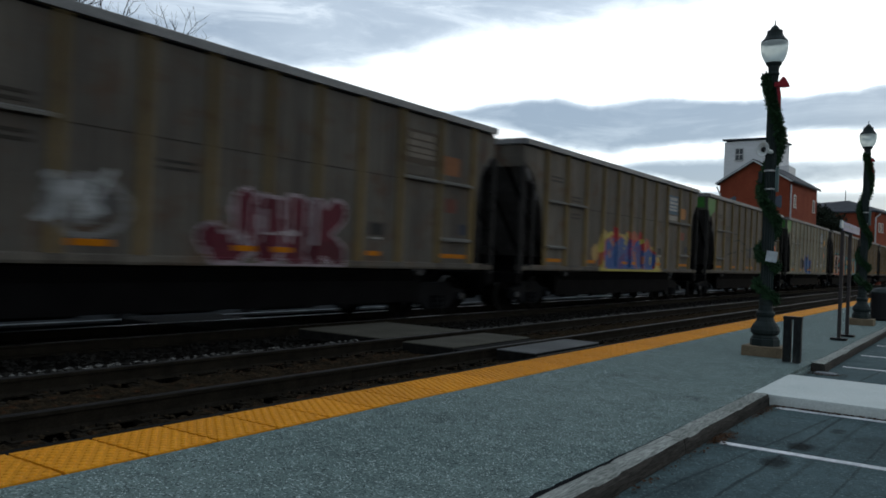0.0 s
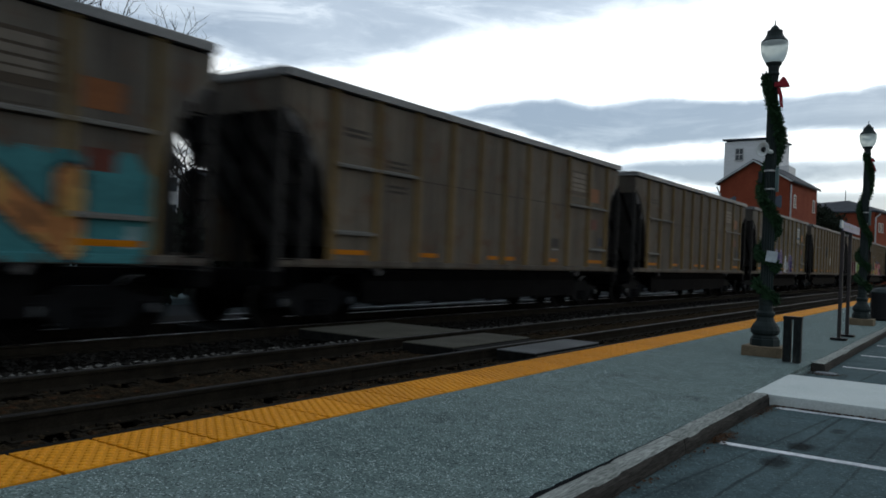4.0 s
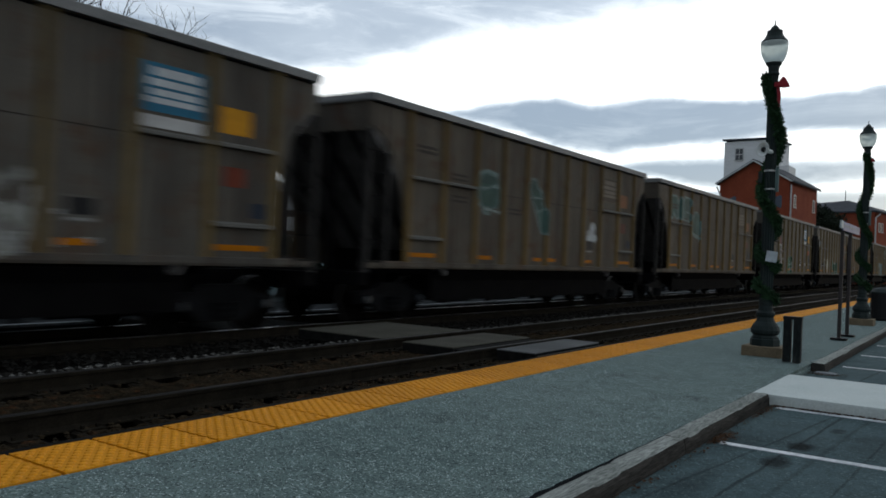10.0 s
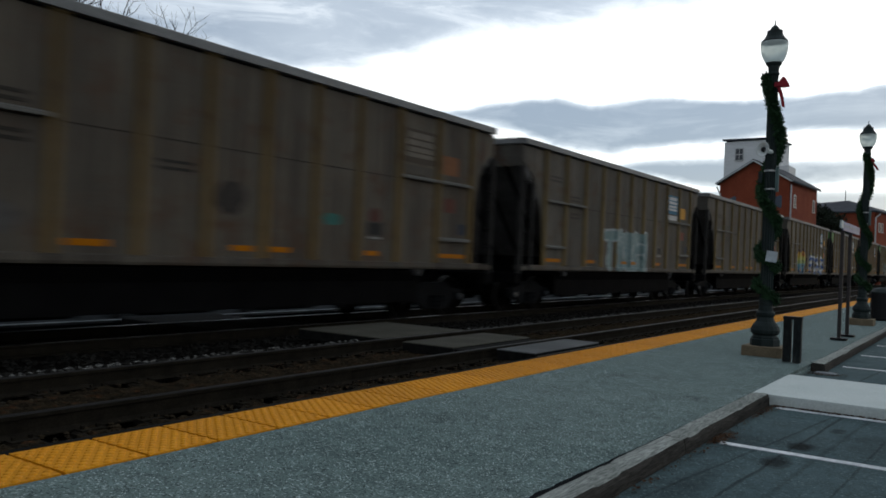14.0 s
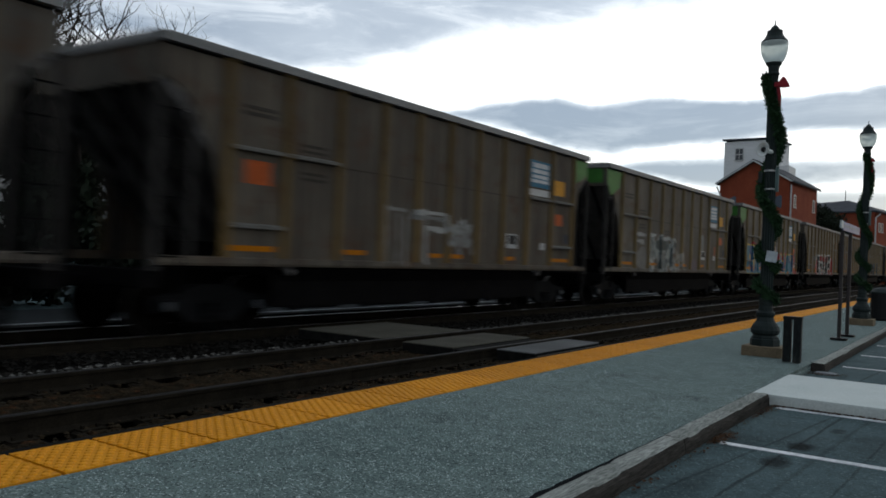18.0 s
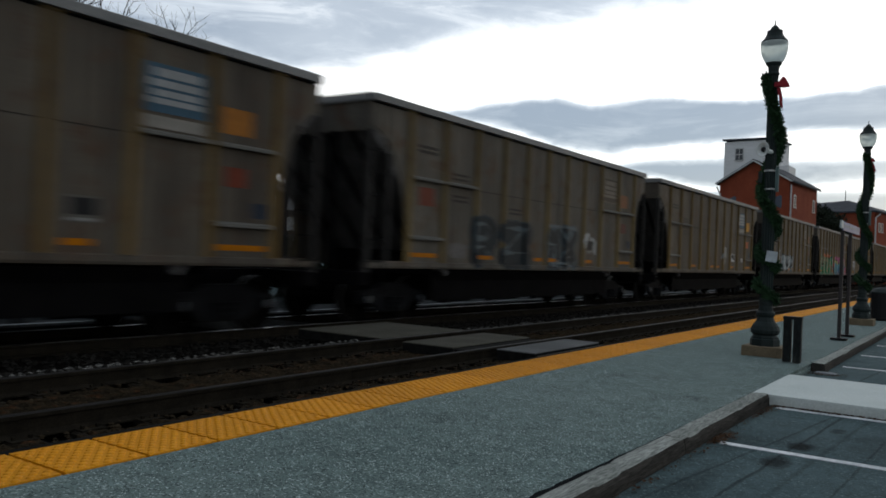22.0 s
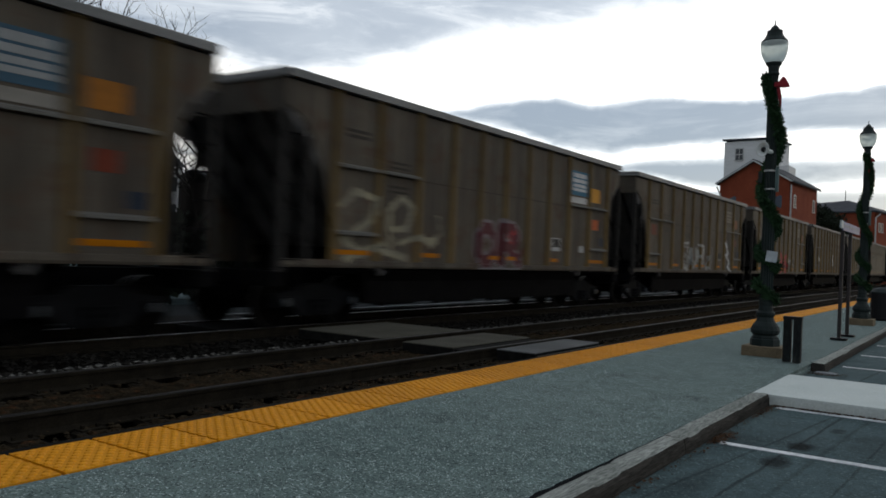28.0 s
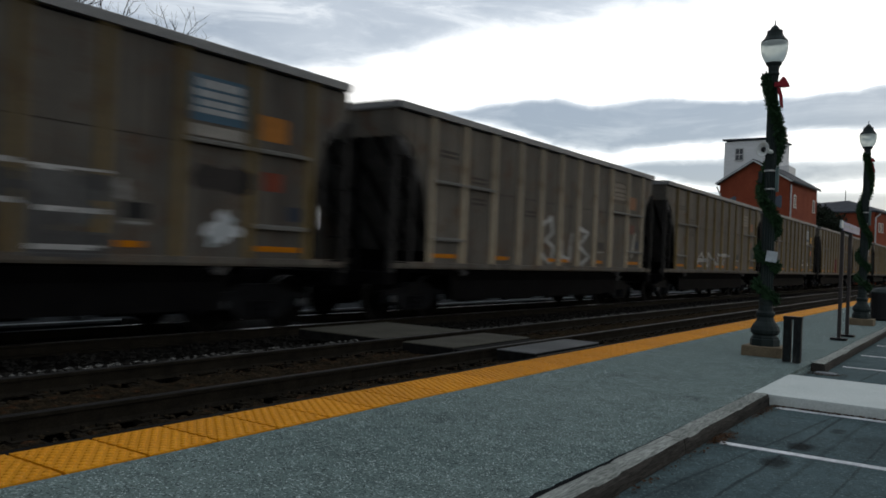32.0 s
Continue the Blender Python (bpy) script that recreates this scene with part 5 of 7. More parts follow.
        sea, rim = [(0.05, 0.13, 0.11), (0.04, 0.10, 0.09), (0.07, 0.16, 0.14)], (0.20, 0.30, 0.29)
        s.blob(10.1, 2.9, 0.55, 0.52, rim), s.blob(10.05, 2.9, 0.46, 0.45, sea), s.line([(10.4, 2.95), (9.7, 3.05)], 0.07, rim), s.line([(10.2, 2.5), (9.6, 2.45)], 0.08, (0.34, 0.42, 0.40)), s.line([(10.0, 3.3), (9.7, 3.35)], 0.06, rim)
        for k, w, c in ((0, 0.52, rim), (1, 0.40, sea)):
            s.line([(7.85, 3.2), (7.6, 2.9), (7.35, 2.6), (7.2, 2.25)], w, c, 0.06)
        s.line([(7.8, 2.95), (7.4, 2.95)], 0.06, rim), s.line([(7.6, 2.6), (7.2, 2.7)], 0.06, rim)
        s.blob(4.15, 2.05, 0.36, 0.16, WHITE), s.blob(4.1, 2.35, 0.16, 0.16, [WHITE, PALE]), s.blob(4.4, 2.2, 0.12, 0.08, PALE)
    elif n == 13:
        L = "teal letters high on the side"
        sea, rim = [(0.05, 0.13, 0.11), (0.04, 0.10, 0.09), (0.07, 0.16, 0.14)], (0.20, 0.31, 0.30)
        s.row("ROE", [13.0, 12.2, 11.5, 10.75], 3.1, 3.95, 0.26, sea, rim, 0.08)
        s.blob(9.95, 2.95, 0.55, 0.52, rim), s.blob(9.93, 2.98, 0.46, 0.44, sea), s.line([(10.3, 2.6), (9.5, 2.48)], 0.12, rim), s.line([(9.6, 2.3), (9.4, 2.9)], 0.07, rim)
    elif n == 14:
        L = "red and white scrawl, green letter low down"
        s.line([(10.65, 3.25), (10.2, 3.4), (10.4, 3.0), (9.95, 3.1), (10.2, 2.75), (9.75, 2.8)], 0.20, [(0.30, 0.07, 0.05), (0.22, 0.06, 0.05)]), s.line([(10.75, 3.35), (10.3, 3.5), (10.1, 3.3)], 0.05, PALE)
        s.line([(10.4, 2.75), (9.7, 2.7), (10.0, 2.45), (9.5, 2.4), (9.9, 2.1), (9.5, 1.95), (9.9, 1.75), (9.6, 1.7)], 0.10, [(0.34, 0.27, 0.26), PALE]), s.scrawl(10.2, 9.5, 1.8, 2.6, 6, 0.05, (0.36, 0.34, 0.34))
        s.row("K", [8.25, 6.85], 1.10, 2.2, 0.56, [FOREST, (0.016, 0.10, 0.05), FOREST], (0.16, 0.26, 0.22), 0.03), s.scrawl(8.2, 6.8, 1.15, 2.15, 7, 0.05, (0.36, 0.44, 0.42)), s.scrawl(13.9, 13.2, 3.0, 3.78, 8, 0.08, GREY)
    elif n == 15:
        L = "cream oval shape and green letters"
        bone = [(0.42, 0.41, 0.35), (0.34, 0.33, 0.28), (0.44, 0.43, 0.36)]
        s.blob(10.12, 1.72, 0.60, 0.52, bone, 0.05)
        for u, z in ((11.05, 2.12), (11.05, 1.85), (9.25, 2.08), (9.25, 1.8)):
            s.blob(u, z, 0.17, 0.08, bone)
        s.row("CK", [8.2, 7.1, 5.6], 1.10, 2.05, 0.40, [FOREST, (0.01, 0.09, 0.05), FOREST], (0.30, 0.42, 0.38), 0.04), s.dabs(8.1, 5.7, 1.2, 1.95, 10, [(0.4, 0.5, 0.48), (0.01, 0.06, 0.04)], 0.06), s.scrawl(13.8, 13.2, 2.95, 3.8, 8, 0.07, GREY), s.cloud(11.9, 11.3, 1.5, 2.1, (0.05, 0.045, 0.04), 0.3)
    elif n == 16:
        L = "small faded patches and a red placard"
        bay_placard(s), s.blob(7.8, 2.1, 0.32, 0.24, (0.05, 0.042, 0.036), 0.25), s.blob(5.5, 1.95, 0.24, 0.11, (0.05, 0.2, 0.17)), s.blob(4.3, 2.0, 0.16, 0.2, (0.13, 0.04, 0.03)), s.blob(11.35, 1.65, 0.35, 0.2, (0.14, 0.13, 0.12))
    elif n == 17:
        L = "pale teal letters with white edges"
        s.rect(8.3, 5.5, 1.14, 2.36, [(0.20, 0.32, 0.32), (0.26, 0.38, 0.38), (0.16, 0.27, 0.27)], 0.05)
        s.row("TILH", [9.2, 8.2, 7.5, 6.7, 5.5], 1.10, 2.42, 0.28, [(0.26, 0.38, 0.38), (0.20, 0.32, 0.33)], (0.52, 0.60, 0.60), 0.05), s.dabs(8.2, 5.6, 1.2, 2.2, 8, [(0.12, 0.2, 0.2), (0.5, 0.58, 0.58)], 0.06)
    elif n == 19:
        L = "rainbow-coloured heart shape and white letters banded in blue"
        plum, bowls = (0.075, 0.018, 0.03), ((10.55, 2.0, 0.65, 0.50), (9.55, 2.1, 0.62, 0.45), (8.95, 2.05, 0.52, 0.46))
        for u, z, a, b in bowls:
            s.blob(u, z, a + 0.12, b + 0.12, plum, 0.05)
        s.line([(10.6, 1.6), (10.2, 1.15)], 0.7, plum), s.line([(9.2, 1.7), (9.6, 1.15)], 0.6, plum)
        arc = (1.10, 2.55, [(0.05, 0.14, 0.26), (0.09, 0.28, 0.42), (0.12, 0.34, 0.44), (0.34, 0.44, 0.16), (0.50, 0.50, 0.12), (0.58, 0.40, 0.05), (0.58, 0.32, 0.03)])
        for u, z, a, b in bowls:
            s.blob(u, z, a, b, arc, 0.04)
        s.line([(10.8, 1.7), (10.35, 1.2)], 0.5, arc), s.line([(9.1, 1.7), (9.55, 1.2)], 0.46, arc), s.line([(10.0, 1.75), (9.8, 1.4)], 0.5, arc)
        s.blob(9.45, 2.35, 0.18, 0.12, (0.45, 0.08, 0.03)), s.blob(9.95, 1.18, 0.22, 0.10, INK), s.line([(9.3, 2.5), (8.9, 2.5)], 0.05, WHITE), s.dabs(10.6, 8.8, 1.7, 2.1, 7, [(0.6, 0.6, 0.4), (0.1, 0.1, 0.06)], 0.05), s.dabs(9.0, 8.4, 1.15, 1.5, 6, [GREY, (0.2, 0.02, 0.04)], 0.05)
        s.row("FCAS", [7.2, 5.95, 4.72, 3.55, 2.1], 1.10, 2.40, 0.28, (0.04, 0.03, 0.02), [(0.40, 0.33, 0.03), (0.03, 0.05, 0.10), (0.40, 0.33, 0.03)], 0.08)
        s.row("FCAS", [7.2, 5.95, 4.72, 3.55, 2.1], 1.10, 2.38, 0.28, (1.10, 2.38, [(0.03, 0.11, 0.36), (0.70, 0.75, 0.78), (0.04, 0.13, 0.42), (0.70, 0.75, 0.78), (0.03, 0.12, 0.40), (0.74, 0.80, 0.84)]), (0.40, 0.46, 0.54), 0.03)
        s.dabs(7.0, 2.2, 1.2, 2.2, 12, [(0.03, 0.11, 0.36), (0.7, 0.75, 0.78), INK], 0.10)
    elif n == 20:
        L = "small white smudge"
        s.blob(7.8, 1.62, 0.36, 0.10, (0.30, 0.30, 0.29), 0.3), s.blob(7.6, 1.5, 0.2, 0.06, (0.24, 0.2, 0.25))
    elif n == 21:
        L = "white outlined letters and a red placard"
        bay_placard(s, (0.60, 0.12, 0.02)), s.row("IT", [9.3, 8.5, 7.25], 1.15, 2.25, 0.10, HAZE, None), s.line([(9.25, 1.2), (9.25, 2.25), (8.6, 2.25), (8.6, 1.2)], 0.08, (0.3, 0.3, 0.28)), s.line([(8.3, 2.25), (7.2, 2.25), (7.2, 1.9), (7.9, 1.95), (7.9, 1.2)], 0.09, PALE)
        s.scrawl(7.1, 6.1, 1.5, 2.3, 8, 0.12, (0.34, 0.35, 0.34)), s.scrawl(7.0, 6.2, 1.3, 2.1, 7, 0.09, HAZE)
    elif n == 22:
        L = "grey and white letters under a pale box"
        s.rect(11.95, 10.95, 2.28, 2.42, (0.42, 0.43, 0.42), 0.04), s.rect(11.9, 11.1, 2.05, 2.2, (0.34, 0.34, 0.33), 0.05), s.blob(11.2, 1.55, 0.5, 0.3, (0.2, 0.2, 0.19), 0.4)
        slate = [(0.05, 0.07, 0.07), (0.17, 0.20, 0.20), (0.09, 0.115, 0.115), (0.36, 0.40, 0.38)]
        s.row("MX", [10.6, 9.2, 7.8], 1.10, 2.4, 0.40, slate, (0.44, 0.48, 0.47), 0.06), s.rect(10.0, 8.7, 1.9, 2.25, (0.05, 0.07, 0.07), 0.06), s.line([(10.5, 2.35), (9.9, 2.38)], 0.08, (0.5, 0.54, 0.53)), s.line([(9.0, 2.25), (8.4, 2.35), (8.1, 2.0)], 0.10, (0.46, 0.5, 0.49))
        s.dabs(10.4, 7.9, 1.15, 2.1, 11, [slate[0]] * 4 + slate + [(0.5, 0.52, 0.48)], 0.14), s.scrawl(7.8, 6.7, 1.2, 1.9, 7, 0.13, [(0.30, 0.28, 0.25), (0.4, 0.38, 0.33)]), s.cloud(5.9, 5.2, 1.2, 1.6, (0.16, 0.12, 0.15), 0.3), s.line([(4.4, 2.05), (4.4, 2.45)], 0.34, (0.26, 0.28, 0.28)), s.rect(2.75, 2.45, 1.7, 2.2, [(0.4, 0.1, 0.03), (0.08, 0.06, 0.05)])
    elif n == 23:
        L = "long mural of blue letters edged in yellow on red"
        deep, gold, blood = [(0.02, 0.09, 0.22), (0.03, 0.17, 0.27), (0.04, 0.22, 0.32), (0.02, 0.06, 0.18)], (0.58, 0.40, 0.05), (0.36, 0.022, 0.026)
        for u in (11.7, 10.3, 8.8, 7.9):
            s.blob(u, 2.48, 0.5, 0.22, blood)
        s.rect(13.0, 7.6, 1.1, 2.48, deep, 0.03), s.cloud(8.2, 1.5, 1.0, 2.3, blood, 0.55)
        for u in (12.4, 11.5, 10.4, 9.2, 8.5, 7.8):
            s.line([(u, 1.35), (u - 0.12, 2.35)], 0.26, [gold, (0.45, 0.22, 0.05), gold])
        s.line([(13.0, 2.50), (7.7, 2.46)], 0.07, gold), s.line([(8.5, 2.4), (8.15, 1.7), (7.9, 1.12)], 0.24, gold), s.line([(9.9, 1.45), (9.2, 1.42)], 0.14, gold), s.line([(9.9, 1.95), (9.0, 1.92)], 0.06, gold)
        s.dabs(12.8, 8.4, 1.2, 2.4, 26, deep + [(0.02, 0.05, 0.2)], 0.22), s.row("LAUS", [7.3, 5.9, 4.6, 3.4, 1.8], 1.10, 2.25, 0.42, deep, gold, 0.07)
        s.dabs(7.2, 2.0, 1.2, 2.15, 22, deep + [gold, blood, (0.05, 0.25, 0.36)], 0.13), s.line([(6.9, 1.55), (5.8, 1.55)], 0.05, gold), s.rect(13.0, 1.6, 1.1, 1.14, [(0.04, 0.16, 0.24), (0.45, 0.34, 0.06)])
        for u, z in ((7.3, 2.25), (7.0, 2.12), (6.7, 2.3), (6.5, 2.1), (6.85, 2.5)):
            s.blob(u, z, 0.22, 0.14, [(0.52, 0.36, 0.38), (0.62, 0.55, 0.56), (0.4, 0.12, 0.15)], 0.3)
        s.rect(1.7, 1.0, 1.1, 1.35, blood), s.blob(1.5, 1.55, 0.2, 0.1, (0.6, 0.55, 0.5)), s.rect(1.75, 1.4, 1.75, 2.05, (0.4, 0.03, 0.03))
    elif n == 24:
        L = "black letters edged in white on red"
        coal, chalk, blood = [(0.010, 0.016, 0.018), (0.02, 0.032, 0.034), (0.010, 0.016, 0.018)], (0.58, 0.59, 0.59), (0.40, 0.018, 0.024)
        s.blob(9.9, 1.45, 0.7, 0.32, blood, 0.25), s.cloud(9.6, 3.6, 1.0, 2.32, blood, 0.6), s.blob(3.75, 1.4, 0.5, 0.35, blood, 0.3), s.blob(3.9, 2.1, 0.16, 0.14, blood)
        s.scrawl(10.7, 9.9, 1.75, 2.45, 6, 0.11, (0.26, 0.26, 0.25)), s.scrawl(10.6, 10.0, 1.5, 2.0, 4, 0.09, HAZE)
        s.row("ERCCR", [9.4, 8.2, 7.1, 6.15, 5.3, 4.05], 1.10, 2.45, 0.34, coal, chalk, 0.10, lean=0.12)
        for u in (8.3, 7.2, 6.25, 5.4):
            s.blob(u + 0.05, 2.2, 0.15, 0.2, blood, 0.2)
        s.dabs(9.2, 4.2, 1.15, 1.6, 12, [chalk, coal[0], (0.4, 0.3, 0.31)], 0.12), s.line([(9.2, 1.8), (8.5, 1.85)], 0.09, chalk), s.line([(4.05, 2.25), (3.85, 2.1)], 0.12, chalk), s.line([(3.55, 1.25), (3.35, 1.3)], 0.1, chalk)
    elif n == 25:
        L = "dull red placard near the front and a sooty patch"
        bay_placard(s), s.blob(7.6, 2.0, 0.34, 0.26, (0.04, 0.036, 0.032), 0.3)
    elif n == 26:
        L = "dark blue-black block letters with thin pale edges"
        night, edge_ = [(0.010, 0.018, 0.026), (0.014, 0.026, 0.034), (0.008, 0.014, 0.02)], (0.045, 0.07, 0.085)
        s.row("PZ", [10.8, 9.5, 7.9], 1.10, 2.32, 0.56, night, edge_, 0.035, (0.10, 0.14, 0.16)), s.row("HX", [7.1, 6.25, 5.2], 1.10, 2.3, 0.46, night, (0.10, 0.15, 0.18), 0.05, (0.14, 0.19, 0.22)), s.line([(7.0, 2.3), (5.3, 2.26)], 0.07, (0.16, 0.2, 0.22)), s.scrawl(6.9, 5.3, 1.15, 1.5, 8, 0.06, (0.2, 0.25, 0.28))
        s.line([(10.9, 1.6), (10.2, 1.62), (9.9, 1.3)], 0.05, (0.14, 0.19, 0.21)), s.scrawl(4.75, 3.85, 1.6, 2.2, 6, 0.12, WHITE), s.blob(11.3, 1.5, 0.35, 0.18, (0.2, 0.19, 0.18)), bay_placard(s)
    elif n == 27:
        L = "thin white scrawl"
        s.ring(5.65, 1.85, 0.28, 0.3, 0.05, (0.3, 0.3, 0.28)), s.scrawl(5.95, 5.3, 1.5, 2.3, 8, 0.07, (0.40, 0.40, 0.38))
    elif n == 28:
        L = "pale blue-white letters and a red placard"
        frost = [(0.46, 0.53, 0.55), (0.32, 0.38, 0.40), (0.50, 0.57, 0.59), (0.20, 0.24, 0.26)]
        s.row("LRUW", [10.65, 9.7, 8.45, 7.45, 6.4], 1.26, 2.2, 0.32, frost, (0.04, 0.045, 0.05), 0.05), s.line([(10.45, 1.5), (10.4, 2.4)], 0.34, frost), s.dabs(10.5, 6.5, 1.3, 2.0, 16, [frost[0], (0.04, 0.04, 0.045), (0.04, 0.04, 0.045)], 0.09), s.line([(8.0, 2.2), (7.8, 1.5)], 0.12, (0.03, 0.03, 0.035)), bay_placard(s)
    elif n == 29:
        L = "long mural of green letters edged in orange and cyan letters edged in pink"
        leaf = [(0.02, 0.16, 0.08), (0.025, 0.24, 0.10), (0.16, 0.20, 0.08), (0.03, 0.28, 0.13), (0.05, 0.14, 0.07)]
        s.cloud(13.4, 11.2, 1.0, 2.45, leaf, 0.6)
        for (ua, za), (ub, zb) in (((11.8, 2.55), (11.2, 2.42)), ((11.2, 2.42), (10.0, 2.48)), ((10.0, 2.48), (8.5, 2.36)), ((8.2, 2.1), (7.2, 1.8))):
            s.line([(ua, za), (ub, zb)], 0.24, [(0.46, 0.10, 0.03), (0.52, 0.13, 0.03), (0.34, 0.08, 0.03)], 0.06)
        s.rect(12.6, 7.6, 1.1, 2.28, leaf, 0.12), s.blob(8.5, 2.15, 0.4, 0.3, (0.02, 0.12, 0.10), 0.2), s.row("REPA", [13.0, 11.6, 10.4, 9.0, 7.7], 1.10, 2.3, 0.42, leaf, (0.012, 0.06, 0.04), 0.05)
        s.dabs(13.0, 7.8, 1.2, 2.25, 40, leaf + [(0.30, 0.24, 0.13), (0.24, 0.20, 0.11), (0.01, 0.05, 0.04), (0.05, 0.3, 0.16)], 0.24), s.blob(12.0, 2.1, 0.7, 0.25, [(0.28, 0.25, 0.15), (0.20, 0.22, 0.12)], 0.2), s.blob(10.3, 2.15, 0.6, 0.12, (0.24, 0.24, 0.13), 0.3)
        s.line([(12.6, 1.88), (11.5, 1.86)], 0.05, INK), s.line([(10.4, 1.92), (9.9, 1.9)], 0.05, INK), s.line([(7.75, 2.1), (7.7, 1.4)], 0.32, (0.42, 0.38, 0.38)), s.line([(7.5, 2.0), (7.2, 1.4)], 0.3, (0.05, 0.035, 0.04))
        s.cloud(6.9, 1.5, 1.2, 2.5, (0.50, 0.09, 0.24), 0.42), s.rect(1.75, 1.02, 1.1, 1.75, [(0.42, 0.09, 0.22), (0.34, 0.07, 0.18)], 0.05)
        sea = (1.10, 2.3, [(0.05, 0.24, 0.34), (0.07, 0.32, 0.42), (0.10, 0.36, 0.46), (0.14, 0.40, 0.44), (0.46, 0.44, 0.16), (0.50, 0.47, 0.16)])
        s.row("SMEF", [6.95, 5.55, 4.1, 2.7, 1.6], 1.10, 2.25, 0.42, sea, (0.02, 0.03, 0.04), 0.06), s.blob(6.3, 1.75, 0.4, 0.3, (0.10, 0.38, 0.46), 0.15), s.dabs(5.4, 3.0, 1.15, 1.5, 12, [(0.03, 0.16, 0.36), (0.04, 0.22, 0.42), (0.08, 0.32, 0.44)], 0.22), s.dabs(2.6, 1.7, 1.3, 2.0, 8, [(0.46, 0.44, 0.16), (0.1, 0.08, 0.05)], 0.1), s.rect(13.0, 7.6, 1.1, 1.16, [(0.03, 0.2, 0.1), (0.14, 0.18, 0.08)])
    elif n == 30:
        L = "small white scrawl near the front"
        s.scrawl(12.6, 11.9, 1.7, 2.3, 7, 0.09, WHITE), s.scrawl(12.5, 12.0, 1.6, 2.1, 5, 0.1, PALE)
    elif n == 31:
        L = "thin pale curl near the front"
        s.line([(12.9, 2.9), (12.7, 3.3), (12.5, 3.0), (12.7, 2.6)], 0.06, HAZE)
    elif n == 32:
        L = "maroon letters edged in white between pale scrawls"
        s.row("ES", [10.75, 10.3, 9.8], 1.45, 2.05, 0.14, [(0.30, 0.29, 0.25), (0.22, 0.21, 0.18)], None), s.scrawl(10.7, 9.9, 1.5, 2.0, 7, 0.07, (0.34, 0.33, 0.28))
        s.row("UHHN", [9.65, 8.8, 7.75, 6.75, 5.3], 1.10, 2.42, 0.44, [MAROON, (0.10, 0.014, 0.024), MAROON], (0.34, 0.27, 0.30), 0.06)
        for u, z in ((9.55, 2.3), (8.78, 2.0), (8.7, 1.6), (7.85, 2.1), (6.85, 1.9), (5.5, 2.2)):
            s.line([(u, z - 0.45), (u - 0.03, z)], 0.09, (0.46, 0.42, 0.45))
        s.line([(9.5, 2.38), (8.9, 2.36)], 0.07, (0.46, 0.42, 0.45)), s.line([(6.6, 2.3), (5.6, 2.28)], 0.07, (0.40, 0.36, 0.39)), s.dabs(9.6, 5.4, 1.12, 1.5, 12, [(0.36, 0.3, 0.33), MAROON, (0.4, 0.38, 0.4)], 0.08)
        s.line([(7.5, 2.1), (7.2, 1.6), (7.3, 1.2)], 0.36, [(0.34, 0.38, 0.37), (0.26, 0.29, 0.29)]), s.blob(4.4, 1.5, 0.3, 0.12, PALE, 0.3), s.blob(4.4, 1.78, 0.14, 0.14, PALE)
    elif n == 33:
        L = "cream outlined loops and small maroon letters"
        bone = (0.44, 0.40, 0.27)
        for pts in ([(13.0, 2.2), (12.6, 2.5), (12.0, 2.4), (12.1, 2.0), (12.9, 1.6), (12.4, 1.4), (11.8, 1.55)], [(11.5, 1.4), (11.6, 2.2), (11.2, 2.5), (10.8, 2.3), (11.0, 1.9), (11.4, 1.85)], [(11.2, 1.6), (10.5, 1.75), (10.1, 1.55), (9.95, 1.75)], [(12.8, 1.25), (12.0, 1.45), (11.0, 1.3)]):
            s.line(pts, 0.12, [bone, (0.36, 0.33, 0.24), bone])
        s.blob(10.15, 1.66, 0.25, 0.1, bone), s.line([(10.4, 2.15), (9.9, 2.2), (9.8, 1.8)], 0.05, (0.24, 0.22, 0.17))
        s.row("OR", [8.4, 7.4, 6.25], 1.12, 2.25, 0.26, [MAROON, (0.12, 0.02, 0.03)], (0.26, 0.22, 0.24), 0.07), s.dabs(7.3, 6.4, 1.3, 2.0, 6, [RED, MAROON], 0.12), s.rect(8.3, 6.3, 1.1, 1.14, (0.3, 0.28, 0.3))
    elif n == 34:
        L = "white outlined letters and a white scrawl"
        s.row("OUHU", [9.4, 8.4, 7.6, 6.6, 5.4], 1.2, 2.2, 0.10, [(0.42, 0.43, 0.41), HAZE, PALE], None), s.scrawl(9.3, 5.5, 1.2, 2.1, 18, 0.055, (0.40, 0.41, 0.39)), s.line([(9.35, 2.2), (8.6, 2.24)], 0.08, PALE), s.line([(7.4, 2.22), (6.6, 2.16)], 0.08, PALE)
        s.line([(3.3, 2.45), (2.9, 2.0), (3.2, 1.85), (2.7, 1.6), (2.9, 1.4), (2.5, 1.2)], 0.12, WHITE), s.line([(3.35, 1.9), (2.6, 1.5)], 0.09, PALE), bay_placard(s)
    elif n == 35:
        L = "two bright red letters with dark edges"
        blood = [(0.42, 0.02, 0.026), (0.36, 0.018, 0.024)]
        s.row("B6", [8.2, 7.15, 6.0], 1.10, 2.36, 0.30, blood, (0.03, 0.008, 0.008), 0.06), s.line([(8.0, 1.2), (8.0, 2.25)], 0.34, blood)
        s.scrawl(5.75, 5.1, 1.65, 2.0, 6, 0.11, (0.34, 0.34, 0.32)), s.blob(5.5, 1.85, 0.22, 0.12, (0.3, 0.3, 0.28))
    elif n == 36:
        L = "white splash, black patch and a white curl"
